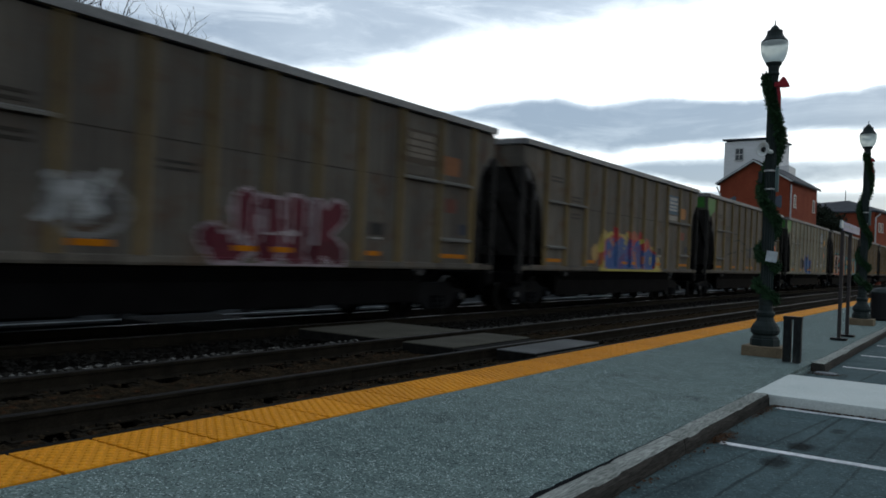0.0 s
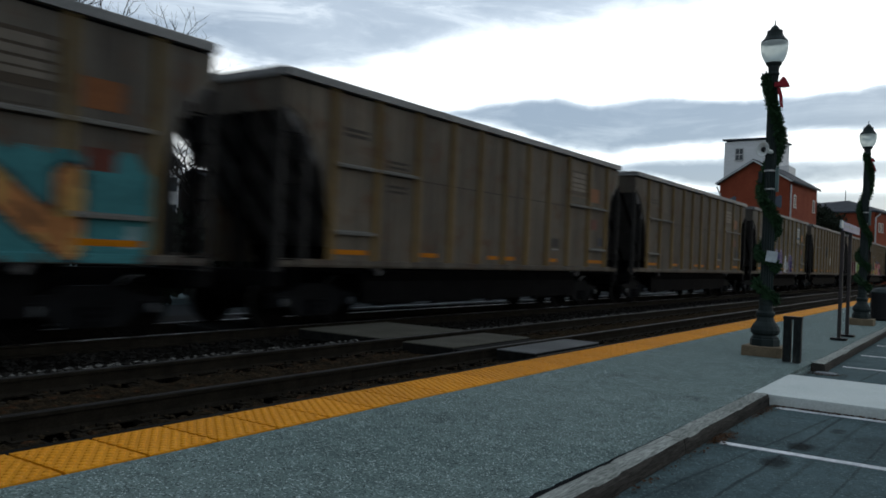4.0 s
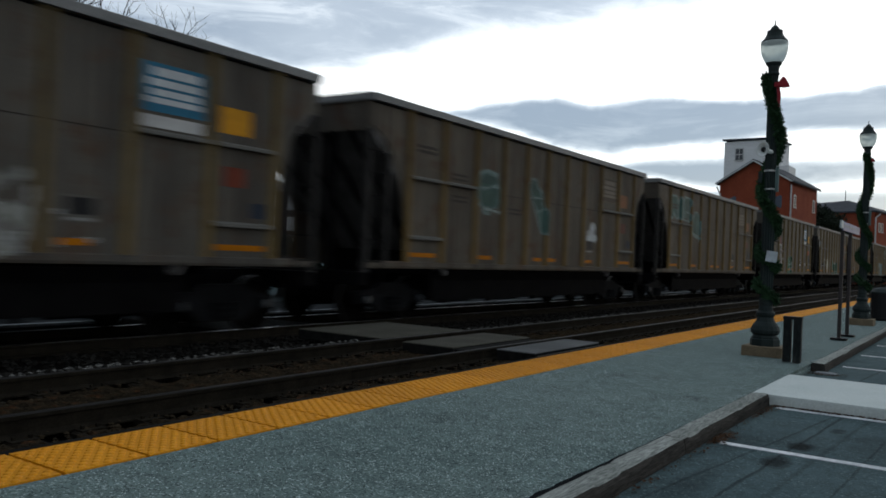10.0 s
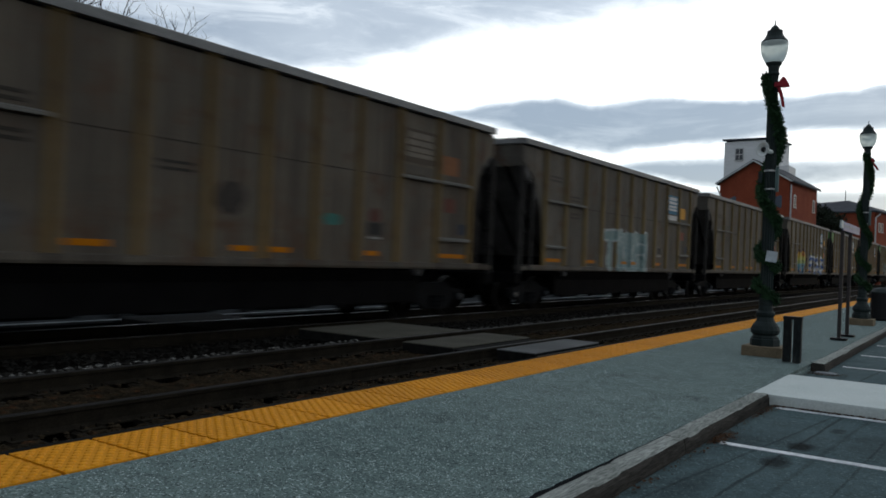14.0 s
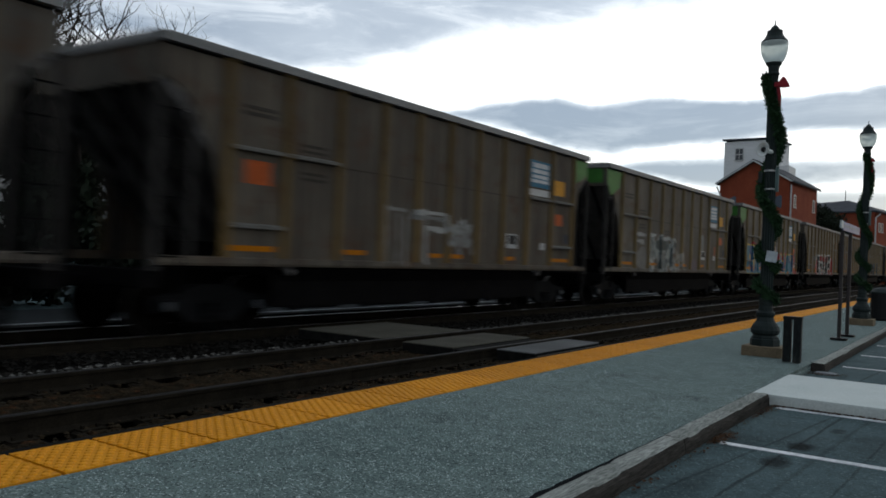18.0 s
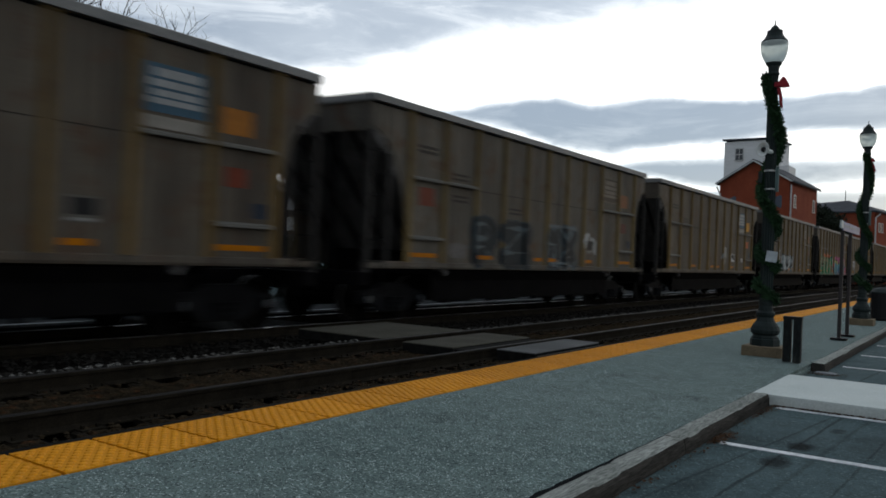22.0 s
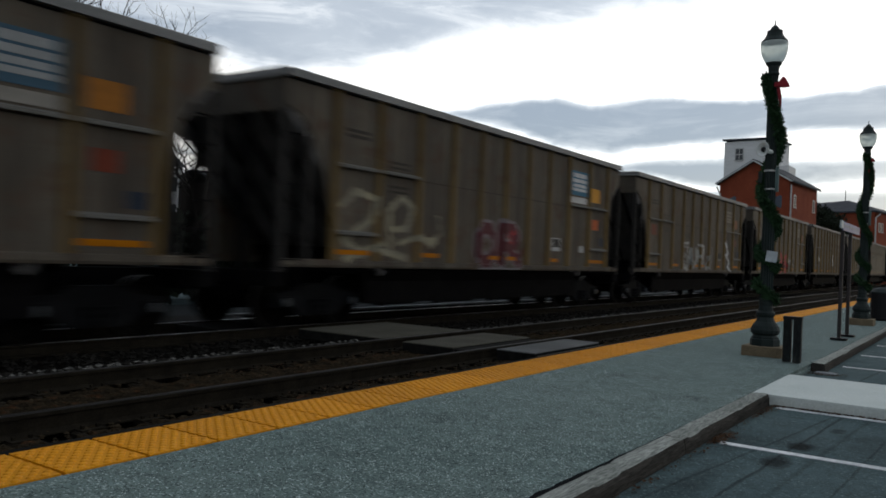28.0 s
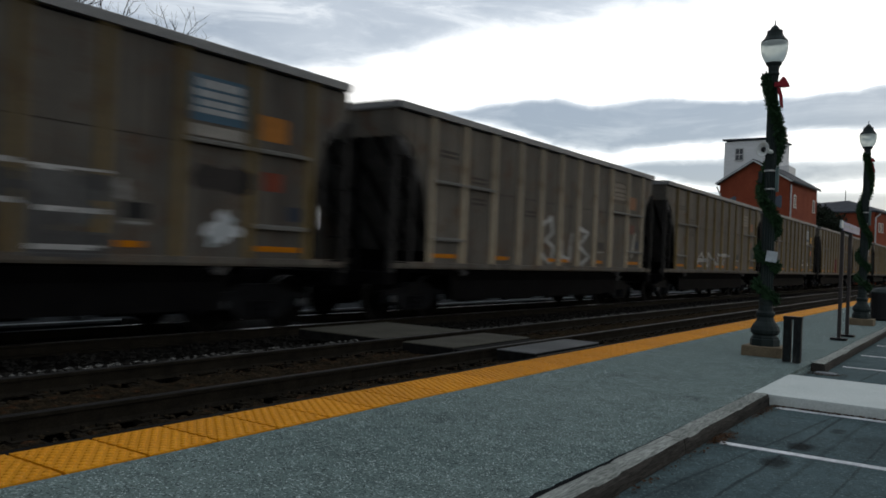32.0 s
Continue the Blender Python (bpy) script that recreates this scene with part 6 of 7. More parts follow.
        s.blob(11.1, 2.1, 0.34, 0.14, [(0.46, 0.45, 0.40), (0.3, 0.29, 0.26)], 0.3), s.blob(11.4, 2.2, 0.3, 0.1, (0.36, 0.35, 0.31), 0.3), s.rect(6.85, 6.2, 1.9, 2.55, (0.022, 0.022, 0.022), 0.03)
        s.line([(5.85, 2.45), (5.4, 2.5), (5.3, 2.25), (5.7, 2.2), (5.3, 2.1), (5.15, 1.85), (5.5, 1.72), (5.9, 1.8)], 0.13, [(0.56, 0.56, 0.52), WHITE]), s.line([(5.9, 2.3), (5.85, 2.0)], 0.09, PALE)
    elif n == 37:
        L = "white outlined letters and a white star"
        for z in (2.22, 1.98, 1.74, 1.52):
            s.rect(9.3, 8.5, z - 0.06, z + 0.06, [PALE, (0.36, 0.36, 0.34), PALE], 0.05)
        s.row("VTE", [8.15, 7.05, 5.9, 4.65], 1.12, 2.3, 0.34, [(0.10, 0.10, 0.098), (0.14, 0.14, 0.135)], None)
        for a, b, z in ((8.15, 7.65, 2.32), (7.6, 7.05, 2.3), (7.0, 5.95, 2.32), (5.8, 4.7, 2.3), (7.0, 6.6, 1.86), (6.4, 5.95, 1.84), (5.6, 4.75, 1.78), (5.7, 4.8, 1.3)):
            s.line([(a, z), (b, z)], 0.055, (0.60, 0.60, 0.58), 0.01)
        s.rect(8.0, 7.2, 1.3, 1.55, (0.36, 0.35, 0.32), 0.05), s.line([(7.75, 2.2), (7.45, 1.75)], 0.14, (0.22, 0.22, 0.21)), s.line([(4.5, 2.2), (4.45, 1.85)], 0.14, (0.38, 0.38, 0.36))
        s.blob(2.75, 1.62, 0.36, 0.12, WHITE), s.blob(2.75, 1.66, 0.14, 0.28, WHITE), s.line([(2.95, 1.42), (2.6, 1.8)], 0.12, (0.5, 0.56, 0.58)), s.cloud(3.3, 2.3, 2.2, 2.6, (0.035, 0.03, 0.028), 0.3)
    elif n == 38:
        L = "white scrawled loops"
        s.line([(8.1, 2.3), (7.6, 2.5), (7.5, 2.1), (7.9, 1.9), (7.4, 1.7), (7.6, 1.3), (8.1, 1.5)], 0.12, PALE), s.line([(7.0, 2.2), (6.9, 1.5), (6.4, 1.4), (6.3, 2.1)], 0.12, PALE), s.line([(5.9, 2.3), (5.2, 2.2), (5.8, 1.8), (5.1, 1.5), (5.6, 1.3)], 0.11, PALE), s.line([(1.7, 1.6), (1.5, 2.3)], 0.16, (0.40, 0.39, 0.34))
    elif n == 39:
        L = "pale scrawled letters"
        s.row("ANT", [10.6, 9.0, 7.4, 5.6], 1.3, 2.0, 0.13, (0.42, 0.42, 0.40), None)
    elif n == 41:
        L = "red patch low on the side"
        s.rect(7.6, 6.2, 1.2, 2.3, [(0.20, 0.03, 0.02), (0.15, 0.025, 0.02)], 0.06)
    if L:
        s.done("graffiti", car, L)
    if n == 21:
        bm = B()
        prism(bm, [(U(0.80), 4.2), (U(0.03), 4.2), (U(0.03), 3.82), (U(0.72), 3.55)], 0, SX + 0.001, SX + 0.006)
        part("green_corner", bm, M["green"], car, "green overspray on the rear corner")
    if n in (2, 3, 20, 22, 23):
        bm = B()
        prism(bm, [(U(14.45), 4.2), (U(13.3), 4.2), (U(13.42), 3.72), (U(14.1), 3.42), (U(14.45), 3.85)], 0, SX + 0.001, SX + 0.006)
        part("green_corner", bm, M["green"], car, "bright green painted corner")
        bm = B()
        box(bm, -1.4, 1.4, -BODY - 0.012, -BODY - 0.004, TOP - 0.60, TOP - 0.16)
        part("green_end_panel", bm, M["green"], car, "bright green painted end panel")


TONE = {2: "taupe", 3: "pale", 20: "taupe", 38: "pale_rib", 18: "taupe"}
DARKS = (20, 21, 27, 28, 32, 33, 5, 6, 8, 9, 10, 12, 13, 16, 24, 25, 29, 31, 34, 35, 36)
FRESH = (32, 15, 1, 2, 3, 7, 9, 11, 14, 17, 19, 20, 21, 22, 23, 25, 27, 30, 33, 37, 18, 40, 42)
CARS = []
TEMPLATE = {}
TRAIN = 45
for n in range(TRAIN):
    tone = TONE.get(n, "dark" if n in DARKS else "taupe")
    if tone not in TEMPLATE:
        TEMPLATE[tone] = coal_car(tone)
        car = TEMPLATE[tone]
        CARS.append(car)
    else:
        CARS.append(None)
for n in range(TRAIN):
    tone = TONE.get(n, "dark" if n in DARKS else "taupe")
    if CARS[n] is None:
        CARS[n] = copy_thing(TEMPLATE[tone], pose(T2, 0, RAIL2))
for n, car in enumerate(CARS):
    markings(car, n, n in FRESH)
    decorate(n, car)

# ---- street lamps on the platform ----
def globe_glass():
    def build(nt, p):
        p.inputs["Base Color"].default_value = (0.62, 0.69, 0.665, 1)
        p.inputs["Roughness"].default_value = 0.22
        p.inputs["Transmission Weight"].default_value = 0.5
        p.inputs["IOR"].default_value = 1.12
        bump(nt, p, noise_tex(nt, 26.0, 2, 0.5, (1, 1, 0.5)), 0.5, 0.006)
    return mat("ribbed_globe_glass", build)


M["globe"] = globe_glass()
M["pine"] = surface("garland_green", (0.013, 0.034, 0.016), (0.033, 0.075, 0.032), 12, 0.8, 0, 60, 0.4)
M["bow"] = plain("red_ribbon", (0.195, 0.009, 0.0165), 0.55)
M["horn"] = plain("pale_grey_plastic", (0.60, 0.62, 0.60), 0.5)
M["paper"] = plain("white_notice_paper", (0.348, 0.3828, 0.406), 0.7)
M["teal_sign"] = plain("pale_teal_sign_metal", (0.0986, 0.145, 0.1392), 0.5)
M["sign_grey"] = plain("weathered_sign_lettering", (0.16, 0.18, 0.22), 0.6)
M["chipped"] = surface("chipped_black_paint", (0.006, 0.007, 0.007), (0.014, 0.017, 0.017), 3, 0.7, 0, 25, 0.5, (1, 1, 0.4), c=(0.06, 0.065, 0.06))
M["band"] = plain("bright_steel_band", (0.385, 0.392, 0.392), 0.35, 0.6)
M["bluewhite"] = plain("faded_blue_sign", (0.11, 0.13, 0.26), 0.5)


GARLAND_TURNS = ((3.80, 0.9), (3.71, 1.0), (2.83, 2.0), (2.09, 3.0), (1.61, 4.0), (1.27, 5.0), (1.07, 6.0), (0.83, 7.0), (0.60, 8.1))   # height, half turns


def garland(seed):
    """Bristling artificial pine wound round the shaft, tighter towards the foot, in uneven tufts."""
    rng = random.Random(seed)
    bm = B()
    n = 7200
    zs, ts = [z for z, t in GARLAND_TURNS][::-1], [t for z, t in GARLAND_TURNS][::-1]
    for i in range(n):
        z = 0.60 + 3.2 * ((i + rng.random()) / n)
        a = math.radians(34) + math.pi * (float(np.interp(z, zs, ts)) + 0.35 * (seed - 1))
        fat = 0.034 + 0.076 * abs(math.sin(z * 29 + seed + 0.8 * math.sin(z * 9))) + 0.012 * math.sin(z * 61) + (0.024 if 2.5 < z < 3.0 else 0.0)
        reach = 0.106 - 0.008 * z
        c = Vector((math.cos(a) * reach, math.sin(a) * reach, z))
        d = Vector((rng.gauss(0, 1) + math.cos(a) * 0.7, rng.gauss(0, 1) + math.sin(a) * 0.7, rng.gauss(0, 0.9))).normalized()
        tip = c + d * (fat + rng.uniform(0.0, 0.022))
        s = d.orthogonal().normalized() * 0.021
        t = d.cross(s).normalized() * 0.021
        vs = [bm.verts.new(c + d * fat * 0.3 + q) for q in (s, t - s * 0.5, -t - s * 0.5)] + [bm.verts.new(tip)]
        for q in ((0, 1, 3), (1, 2, 3), (2, 0, 3)):
            bm.faces.new([vs[k] for k in q])
    return bm


def bow(parent, z, tail_len, size=1.0):
    bm = B()
    for s, w, h in ((1, 0.15 * size, 0.10 * size), (-1, 0.05 * size, 0.04 * size)):
        pts = [(0.0, -0.025), (s * w * 0.4, -h * 0.5), (s * w, -h * 0.55), (s * w * 0.98, -h * 0.2), (s * w * 0.72, h * 0.8), (s * w * 0.5, h), (0.0, 0.025)]
        prism(bm, pts if s > 0 else pts[::-1], 1, -0.03, 0.03)
    box(bm, -0.025, 0.025, -0.035, 0.035, -0.03, 0.03)
    b = part("bow", bevelled(bm, 0.006), M["bow"], parent, "red ribbon bow", at=pose(0.075, -0.07, z, 0, -8, 12))
    bm = B()
    prism(bm, [(-0.02, -0.02), (0.025, -0.02), (0.012, -tail_len * 0.5), (-0.03, -tail_len), (-0.062, -tail_len + 0.03), (-0.034, -tail_len * 0.5)], 1, -0.008, 0.008)
    return part("ribbon_tail", bm, M["bow"], b, at=pose(0, 0, 0))


def lamp(label, m, seed):
    root = thing("street_lamp", label, "street lamp", m, group="street lamps on the platform")
    iron = M["iron"]
    bm = B()
    lathe(bm, [(0.20, 0.0), (0.20, 0.09), (0.185, 0.10), (0.185, 0.12)], 8)
    part("base_plinth", bm, iron, root)
    bm = B()
    lathe(bm, [(0.175, 0.12), (0.16, 0.15), (0.19, 0.18), (0.197, 0.22), (0.175, 0.28), (0.13, 0.34), (0.107, 0.40), (0.125, 0.43), (0.13, 0.46), (0.10, 0.49), (0.092, 0.56), (0.10, 0.60), (0.09, 0.66)], 16)
    part("base", bm, iron, root, "fluted dark green cast base")
    bm = B()
    n = 16
    prof = [(0.088, 0.64), (0.083, 1.8), (0.074, 3.0), (0.067, 3.82)]
    rings = [[bm.verts.new(((r - (0.012 if i % 2 else 0)) * math.cos(math.pi * i / n), (r - (0.012 if i % 2 else 0)) * math.sin(math.pi * i / n), z)) for i in range(2 * n)] for r, z in prof]
    for a, b in zip(rings, rings[1:]):
        for i in range(2 * n):
            bm.faces.new((a[i], a[(i + 1) % (2 * n)], b[(i + 1) % (2 * n)], b[i]))
    part("shaft", bm, iron, root, "slender fluted shaft")
    bm = B()
    lathe(bm, [(0.062, 3.80), (0.084, 3.83), (0.07, 3.86), (0.078, 3.94), (0.108, 3.97), (0.112, 3.99)], 16)
    part("capital", bm, iron, root)
    bm = B()
    lathe(bm, [(0.10, 3.985), (0.13, 4.02), (0.165, 4.10), (0.182, 4.19), (0.183, 4.26), (0.178, 4.285)], 24)
    part("globe", bm, M["globe"], root, "frosted glass acorn globe", smooth=True)
    bm = B()
    lathe(bm, [(0.166, 4.278), (0.180, 4.280), (0.180, 4.296), (0.160, 4.314), (0.128, 4.352), (0.108, 4.395), (0.102, 4.43), (0.108, 4.436), (0.10, 4.446), (0.066, 4.452), (0.058, 4.475), (0.045, 4.50), (0.018, 4.52), (0.008, 4.54), (0.006, 4.60)], 20)
    part("cap", bm, iron, root, "dark finned cap with a finial")
    bm = garland(seed)
    tagged(part("garland", bm, M["pine"], root, "green artificial pine garland wound round the shaft"), kind="stuff")
    tail = bow(root, 3.66, 0.34 if seed == 1 else 0.28, 1.0 if seed == 1 else 0.6)
    for z in (2.20, 2.46):
        bm = B()
        lathe(bm, [(0.079, z - 0.012), (0.083, z - 0.01), (0.083, z + 0.01), (0.079, z + 0.012)], 20)
        part("band", bm, M["band"], root, "bright steel strap")
    bm = B()
    box(bm, -0.012, 0.012, -0.145, -0.09, 2.16, 2.50)
    part("banner_sign", bevelled(bm, 0.004), M["teal_sign"], root, "pale teal sign seen edge-on", at=pose(0, 0, 0, 0, 0, 62))
    return root, tail


L1, TAIL1 = lamp("dark green iron street lamp with garland and red bow", pose(-2.57, 11.97, 0.13, 0, -0.3, 0), 1)
L2, TAIL2 = lamp("dark green garlanded iron street lamp with a red bow", pose(-2.40, 21.0, 0.14), 2)
# loudspeaker and notice on the first lamp
bm = B()
lathe(bm, [(0.03, -0.16), (0.035, -0.06), (0.06, 0.0), (0.105, 0.05), (0.112, 0.055), (0.10, 0.05), (0.055, 0.0), (0.05, -0.01), (0.04, 0.03), (0.01, 0.035)], 24)
part("loudspeaker_horn", bm, M["horn"], L1, "pale grey horn loudspeaker", True, at=pose(-0.040, -0.20, 2.735, 84, 0, -24) @ Matrix.Scale(0.95, 4))
bm = B()
lathe(bm, [(0.042, 0.016), (0.040, 0.034), (0.028, 0.044), (0.008, 0.048)], 20)
part("horn_mouth", bm, M["black"], L1, "dark centre of the loudspeaker horn", at=pose(-0.040, -0.20, 2.735, 84, 0, -24) @ Matrix.Scale(0.95, 4))
bm = B()
box(bm, -0.03, 0.03, -0.05, 0.05, -0.08, 0.08)
part("bracket_box", bevelled(bm, 0.008), M["iron"], L1, at=pose(-0.12, -0.02, 2.36))
bm = B()
box(bm, -0.075, 0.075, -0.004, 0.004, -0.075, 0.075)
part("notice", bm, M["paper"], L1, "white paper notice taped on", at=pose(0.085, -0.145, 1.25, 0, 8, 30))
for x, y, t in ((-2.56, 11.99, 0.13), (-2.40, 21.0, 0.14)):
    bm = B()
    box(bm, x - 0.27, x + 0.27, y - 0.27, y + 0.27, -0.05, t)
    solid("lamp_footing", bevelled(bm, 0.02, 2), M["pad"], "tan weathered concrete footing under a street lamp", "footing", group="lamp footings")

# low steel post pair beside the kerb
post = thing("low_barrier_post", "low black steel twin-plate post beside the kerb", "post", pose(-2.09, 11.33, 0))
for s in (-1, 1):
    bm = B()
    box(bm, s * 0.062 - 0.048, s * 0.062 + 0.048, -0.05, 0.05, 0.0, 0.58)
    part("plate", bevelled(bm, 0.008), M["chipped"], post)
bm = B()
box(bm, -0.115, 0.115, -0.055, 0.055, 0.56, 0.60)
part("cap", bm, M["black"], post)

# station sign on two posts
sign = thing("station_sign", "narrow faded blue sign board on two brown posts", "sign", pose(-2.15, 15.8, 0))
for y in (0.0, 0.98):
    bm = B()
    box(bm, -0.03, 0.03, y - 0.03, y + 0.03, 0.0, 2.08)
    p = part("post", bevelled(bm, 0.006), M["brown_post"], sign)
    bm = B()
    box(bm, -0.13, 0.13, y - 0.10, y + 0.10, 0.0, 0.035)
    part("foot_plate", bm, M["black"], p)
bm = B()
box(bm, 0.035, 0.060, -0.35, 1.75, 1.93, 2.08)
board = part("board", bevelled(bm, 0.005), M["bluewhite"], sign)
bm = B()
for k in range(7):
    box(bm, 0.0605, 0.0625, -0.3 + 0.29 * k, -0.1 + 0.29 * k, 1.99, 2.03)
tagged(part("lettering_bars", bm, M["sign_grey"], board, "white lettering that cannot be read"), kind="stuff")
bm = B()
box(bm, 0.034, 0.061, -0.62, -0.352, 1.96, 2.09)
part("white_panel", bevelled(bm, 0.004), M["paper"], sign, "pale blank end panel")

can = thing("litter_bin", "dark slatted litter bin with a pale lid rim", "litter bin", pose(-2.22, 23.5, 0))
bm = B()
lathe(bm, [(0.24, 0.0), (0.27, 0.03), (0.27, 0.66), (0.25, 0.70)], 20)
part("body", bm, M["black"], can)
bm = B()
lathe(bm, [(0.28, 0.68), (0.285, 0.72), (0.20, 0.80), (0.10, 0.84)], 20)
part("lid", bm, M["iron"], can)

# ---- buildings and trees round the station ----
M["brick"] = surface("red_brick_wall", (0.174, 0.03944, 0.01972), (0.232, 0.058, 0.029), 0.8, 0.9, 0, 14, 0.3, rand=0.05)
M["brown_brick"] = surface("brown_brick_wall", (0.015, 0.0105, 0.009), (0.024, 0.0165, 0.014), 0.8, 0.9, 0, 14, 0.3)
M["clapboard"] = surface("white_clapboard", (0.54, 0.55, 0.55), (0.64, 0.65, 0.65), 0.6, 0.7, 0, 6, 0.10, (1, 1, 9))
M["slate"] = surface("grey_slate_roof", (0.0319, 0.0348, 0.0406), (0.0522, 0.05626, 0.0638), 1.2, 0.8, 0, 9, 0.3)
M["trim"] = plain("white_trim_paint", (0.434, 0.441, 0.434), 0.6)
M["pane"] = plain("dark_window_pane", (0.03, 0.04, 0.05), 0.12)
# Pale colour stands in for the sky reflected in these panes.
M["pale_pane"] = plain("sky_toned_window_pane", (0.2436, 0.2668, 0.29), 0.2)
M["lit_pane"] = glow("lit_window_pane", (1.0, 0.72, 0.42), 0.9)
M["bark"] = surface("grey_bark", (0.0196, 0.0161, 0.014), (0.0385, 0.0329, 0.028), 6, 0.95, 0, 30, 0.5)
M["evergreen"] = surface("evergreen_leaves", (0.0058, 0.00986, 0.0058), (0.01624, 0.0232, 0.01276), 3, 0.85, 0, 20, 0.4)


def wall_frame(p, q):
    """A pose whose x runs along a wall from p to q, y points out of it on the right-hand side, z up."""
    d = Vector((q[0] - p[0], q[1] - p[1], 0))
    length = d.length
    d.normalize()
    n = Vector((d.y, -d.x, 0))
    m = Matrix.Identity(4)
    m.col[0], m.col[1], m.col[2], m.col[3] = (*d, 0), (*(-n), 0), (0, 0, 1, 0), (p[0], p[1], 0, 1)
    return m, length


def window(parent, m, x, z, w, h, lit=False, bars=True, frame_mat=None, pane_mat=None):
    """A sash window: frame proud of the wall, sill, and panes; the wall's outside is at y = 0, outwards is -y."""
    bm = B()
    for a in ((x - w / 2 - 0.08, x - w / 2, z, z + h), (x + w / 2, x + w / 2 + 0.08, z, z + h), (x - w / 2 - 0.08, x + w / 2 + 0.08, z + h, z + h + 0.1)):
        box(bm, a[0], a[1], -0.06, 0.02, a[2], a[3])
    if bars:
        box(bm, x - w / 2, x + w / 2, -0.035, 0.01, z + h / 2 - 0.04, z + h / 2 + 0.04)
        box(bm, x - 0.025, x + 0.025, -0.03, 0.01, z, z + h)
    f = part("window", bm, frame_mat or M["trim"], parent, "lit window with a pale frame" if lit else "", at=m)
    bm = B()
    box(bm, x - w / 2 - 0.12, x + w / 2 + 0.12, -0.12, 0.02, z - 0.08, z)
    part("sill", bm, frame_mat or M["trim"], f)
    bm = B()
    box(bm, x - w / 2, x + w / 2, -0.012, 0.0, z, z + h)
    part("pane", bm, M["lit_pane"] if lit else (pane_mat or M["pane"]), f)


def building(name, label, corners, z0, eave, wall_mat, group=""):
    """Walls on a ring of corners; openings are set on the walls afterwards."""
    root = thing(name, label, "building", group=group)
    frames = []
    for p, q in zip(corners, corners[1:] + corners[:1]):
        m, length = wall_frame(p, q)
        bm = B()
        box(bm, 0, length, 0.0, 0.25, z0, eave)
        frames.append((part("wall", bm, wall_mat, root, at=m), m, length))
    return root, frames


def roof_prism(root, pts, mat_, name="roof", label=""):
    """A roof from a list of faces given by points."""
    bm = B()
    for f in pts:
        bm.faces.new([bm.verts.new(p) for p in f])
    bmesh.ops.remove_doubles(bm, verts=bm.verts[:], dist=0.001)
    r = bmesh.ops.extrude_face_region(bm, geom=bm.faces[:])
    bmesh.ops.translate(bm, vec=(0, 0, 0.18), verts=[v for v in r["geom"] if isinstance(v, bmesh.types.BMVert)])
    return part(name, bm, mat_, root, label)


def V3(p, z):
    return (p[0], p[1], z)


# red brick mill house with a gable, beyond the tracks
c_near, c_left, c_far = (-14.25, 73.6), (-20.5, 75.0), (-13.6, 82.8)
c_back = (c_left[0] + c_far[0] - c_near[0], c_left[1] + c_far[1] - c_near[1])
E1, R1 = 8.75, 10.6
mill, fr = building("mill_house", "red brick gabled house beyond the train", [c_near, c_far, c_back, c_left], -0.5, E1, M["brick"])
mid_f, mid_b = ((c_near[0] + c_left[0]) / 2, (c_near[1] + c_left[1]) / 2), ((c_far[0] + c_back[0]) / 2, (c_far[1] + c_back[1]) / 2)
for mm, (a, b) in ((mid_f, (c_left, c_near)), (mid_b, (c_far, c_back))):
    bm = B()
    tri = [bm.verts.new(V3(a, E1)), bm.verts.new(V3(b, E1)), bm.verts.new(V3(mm, R1))]
    bm.faces.new(tri)
    r = bmesh.ops.extrude_face_region(bm, geom=bm.faces[:])
    bmesh.ops.translate(bm, vec=(0.05, 0.12, 0), verts=[v for v in r["geom"] if isinstance(v, bmesh.types.BMVert)])
    part("gable", bm, M["brick"], mill)


def out(p, q, k):
    """p pushed away from q by k metres."""
    d = Vector((p[0] - q[0], p[1] - q[1]))
    d.normalize()
    return (p[0] + d.x * k, p[1] + d.y * k)


f0, b0 = out(mid_f, mid_b, 0.35), out(mid_b, mid_f, 0.35)
for a, b in ((c_left, c_back), (c_near, c_far)):
    ea, eb = out(out(a, mid_f, 0.3), b, 0.35), out(out(b, mid_b, 0.3), a, 0.35)
    roof_prism(mill, [[V3(f0, R1 + 0.02), V3(ea, E1 - 0.12), V3(eb, E1 - 0.12), V3(b0, R1 + 0.02)]], M["slate"])
    bm = B()
    tube(bm, [Vector(V3(f0, R1 + 0.05)), Vector(V3(ea, E1 - 0.06))], 0.09, 4)
    part("barge_board", bm, M["trim"], mill, "white barge board")
wall, m, length = fr[3]
for x in (1.45, 5.6):
    bm = B()
    lathe(bm, [(0.55, -0.03), (0.55, 0.05), (0.42, 0.06)], 8)
    part("round_window", bm, plain("blue_grey_shutter", (0.06, 0.075, 0.10)), mill, "blue-grey octagonal shutter", at=m @ pose(x, 0.0, 7.0, 90, 0, 22.5))
wall, m, length = fr[0]
bm = B()
tube(bm, [(0.15, -0.08, -0.4), (0.15, -0.08, E1 - 0.3)], 0.07, 8)
part("downspout", bm, M["trim"], mill, "white downspout", at=m)
wall, m, length = fr[3]
bm = B()
tube(bm, [(0.25, -0.1, 1.0), (0.25, -0.1, 7.3), (0.1, -0.25, 7.9), (-0.1, -0.4, 8.4)], 0.07, 8)
part("downspout", bm, M["trim"], mill, "white downspout", at=m)
wall, m, length = fr[0]
for x in (1.6, 8.0):
    window(mill, m, x, 6.6, 0.5, 1.0, bars=False)

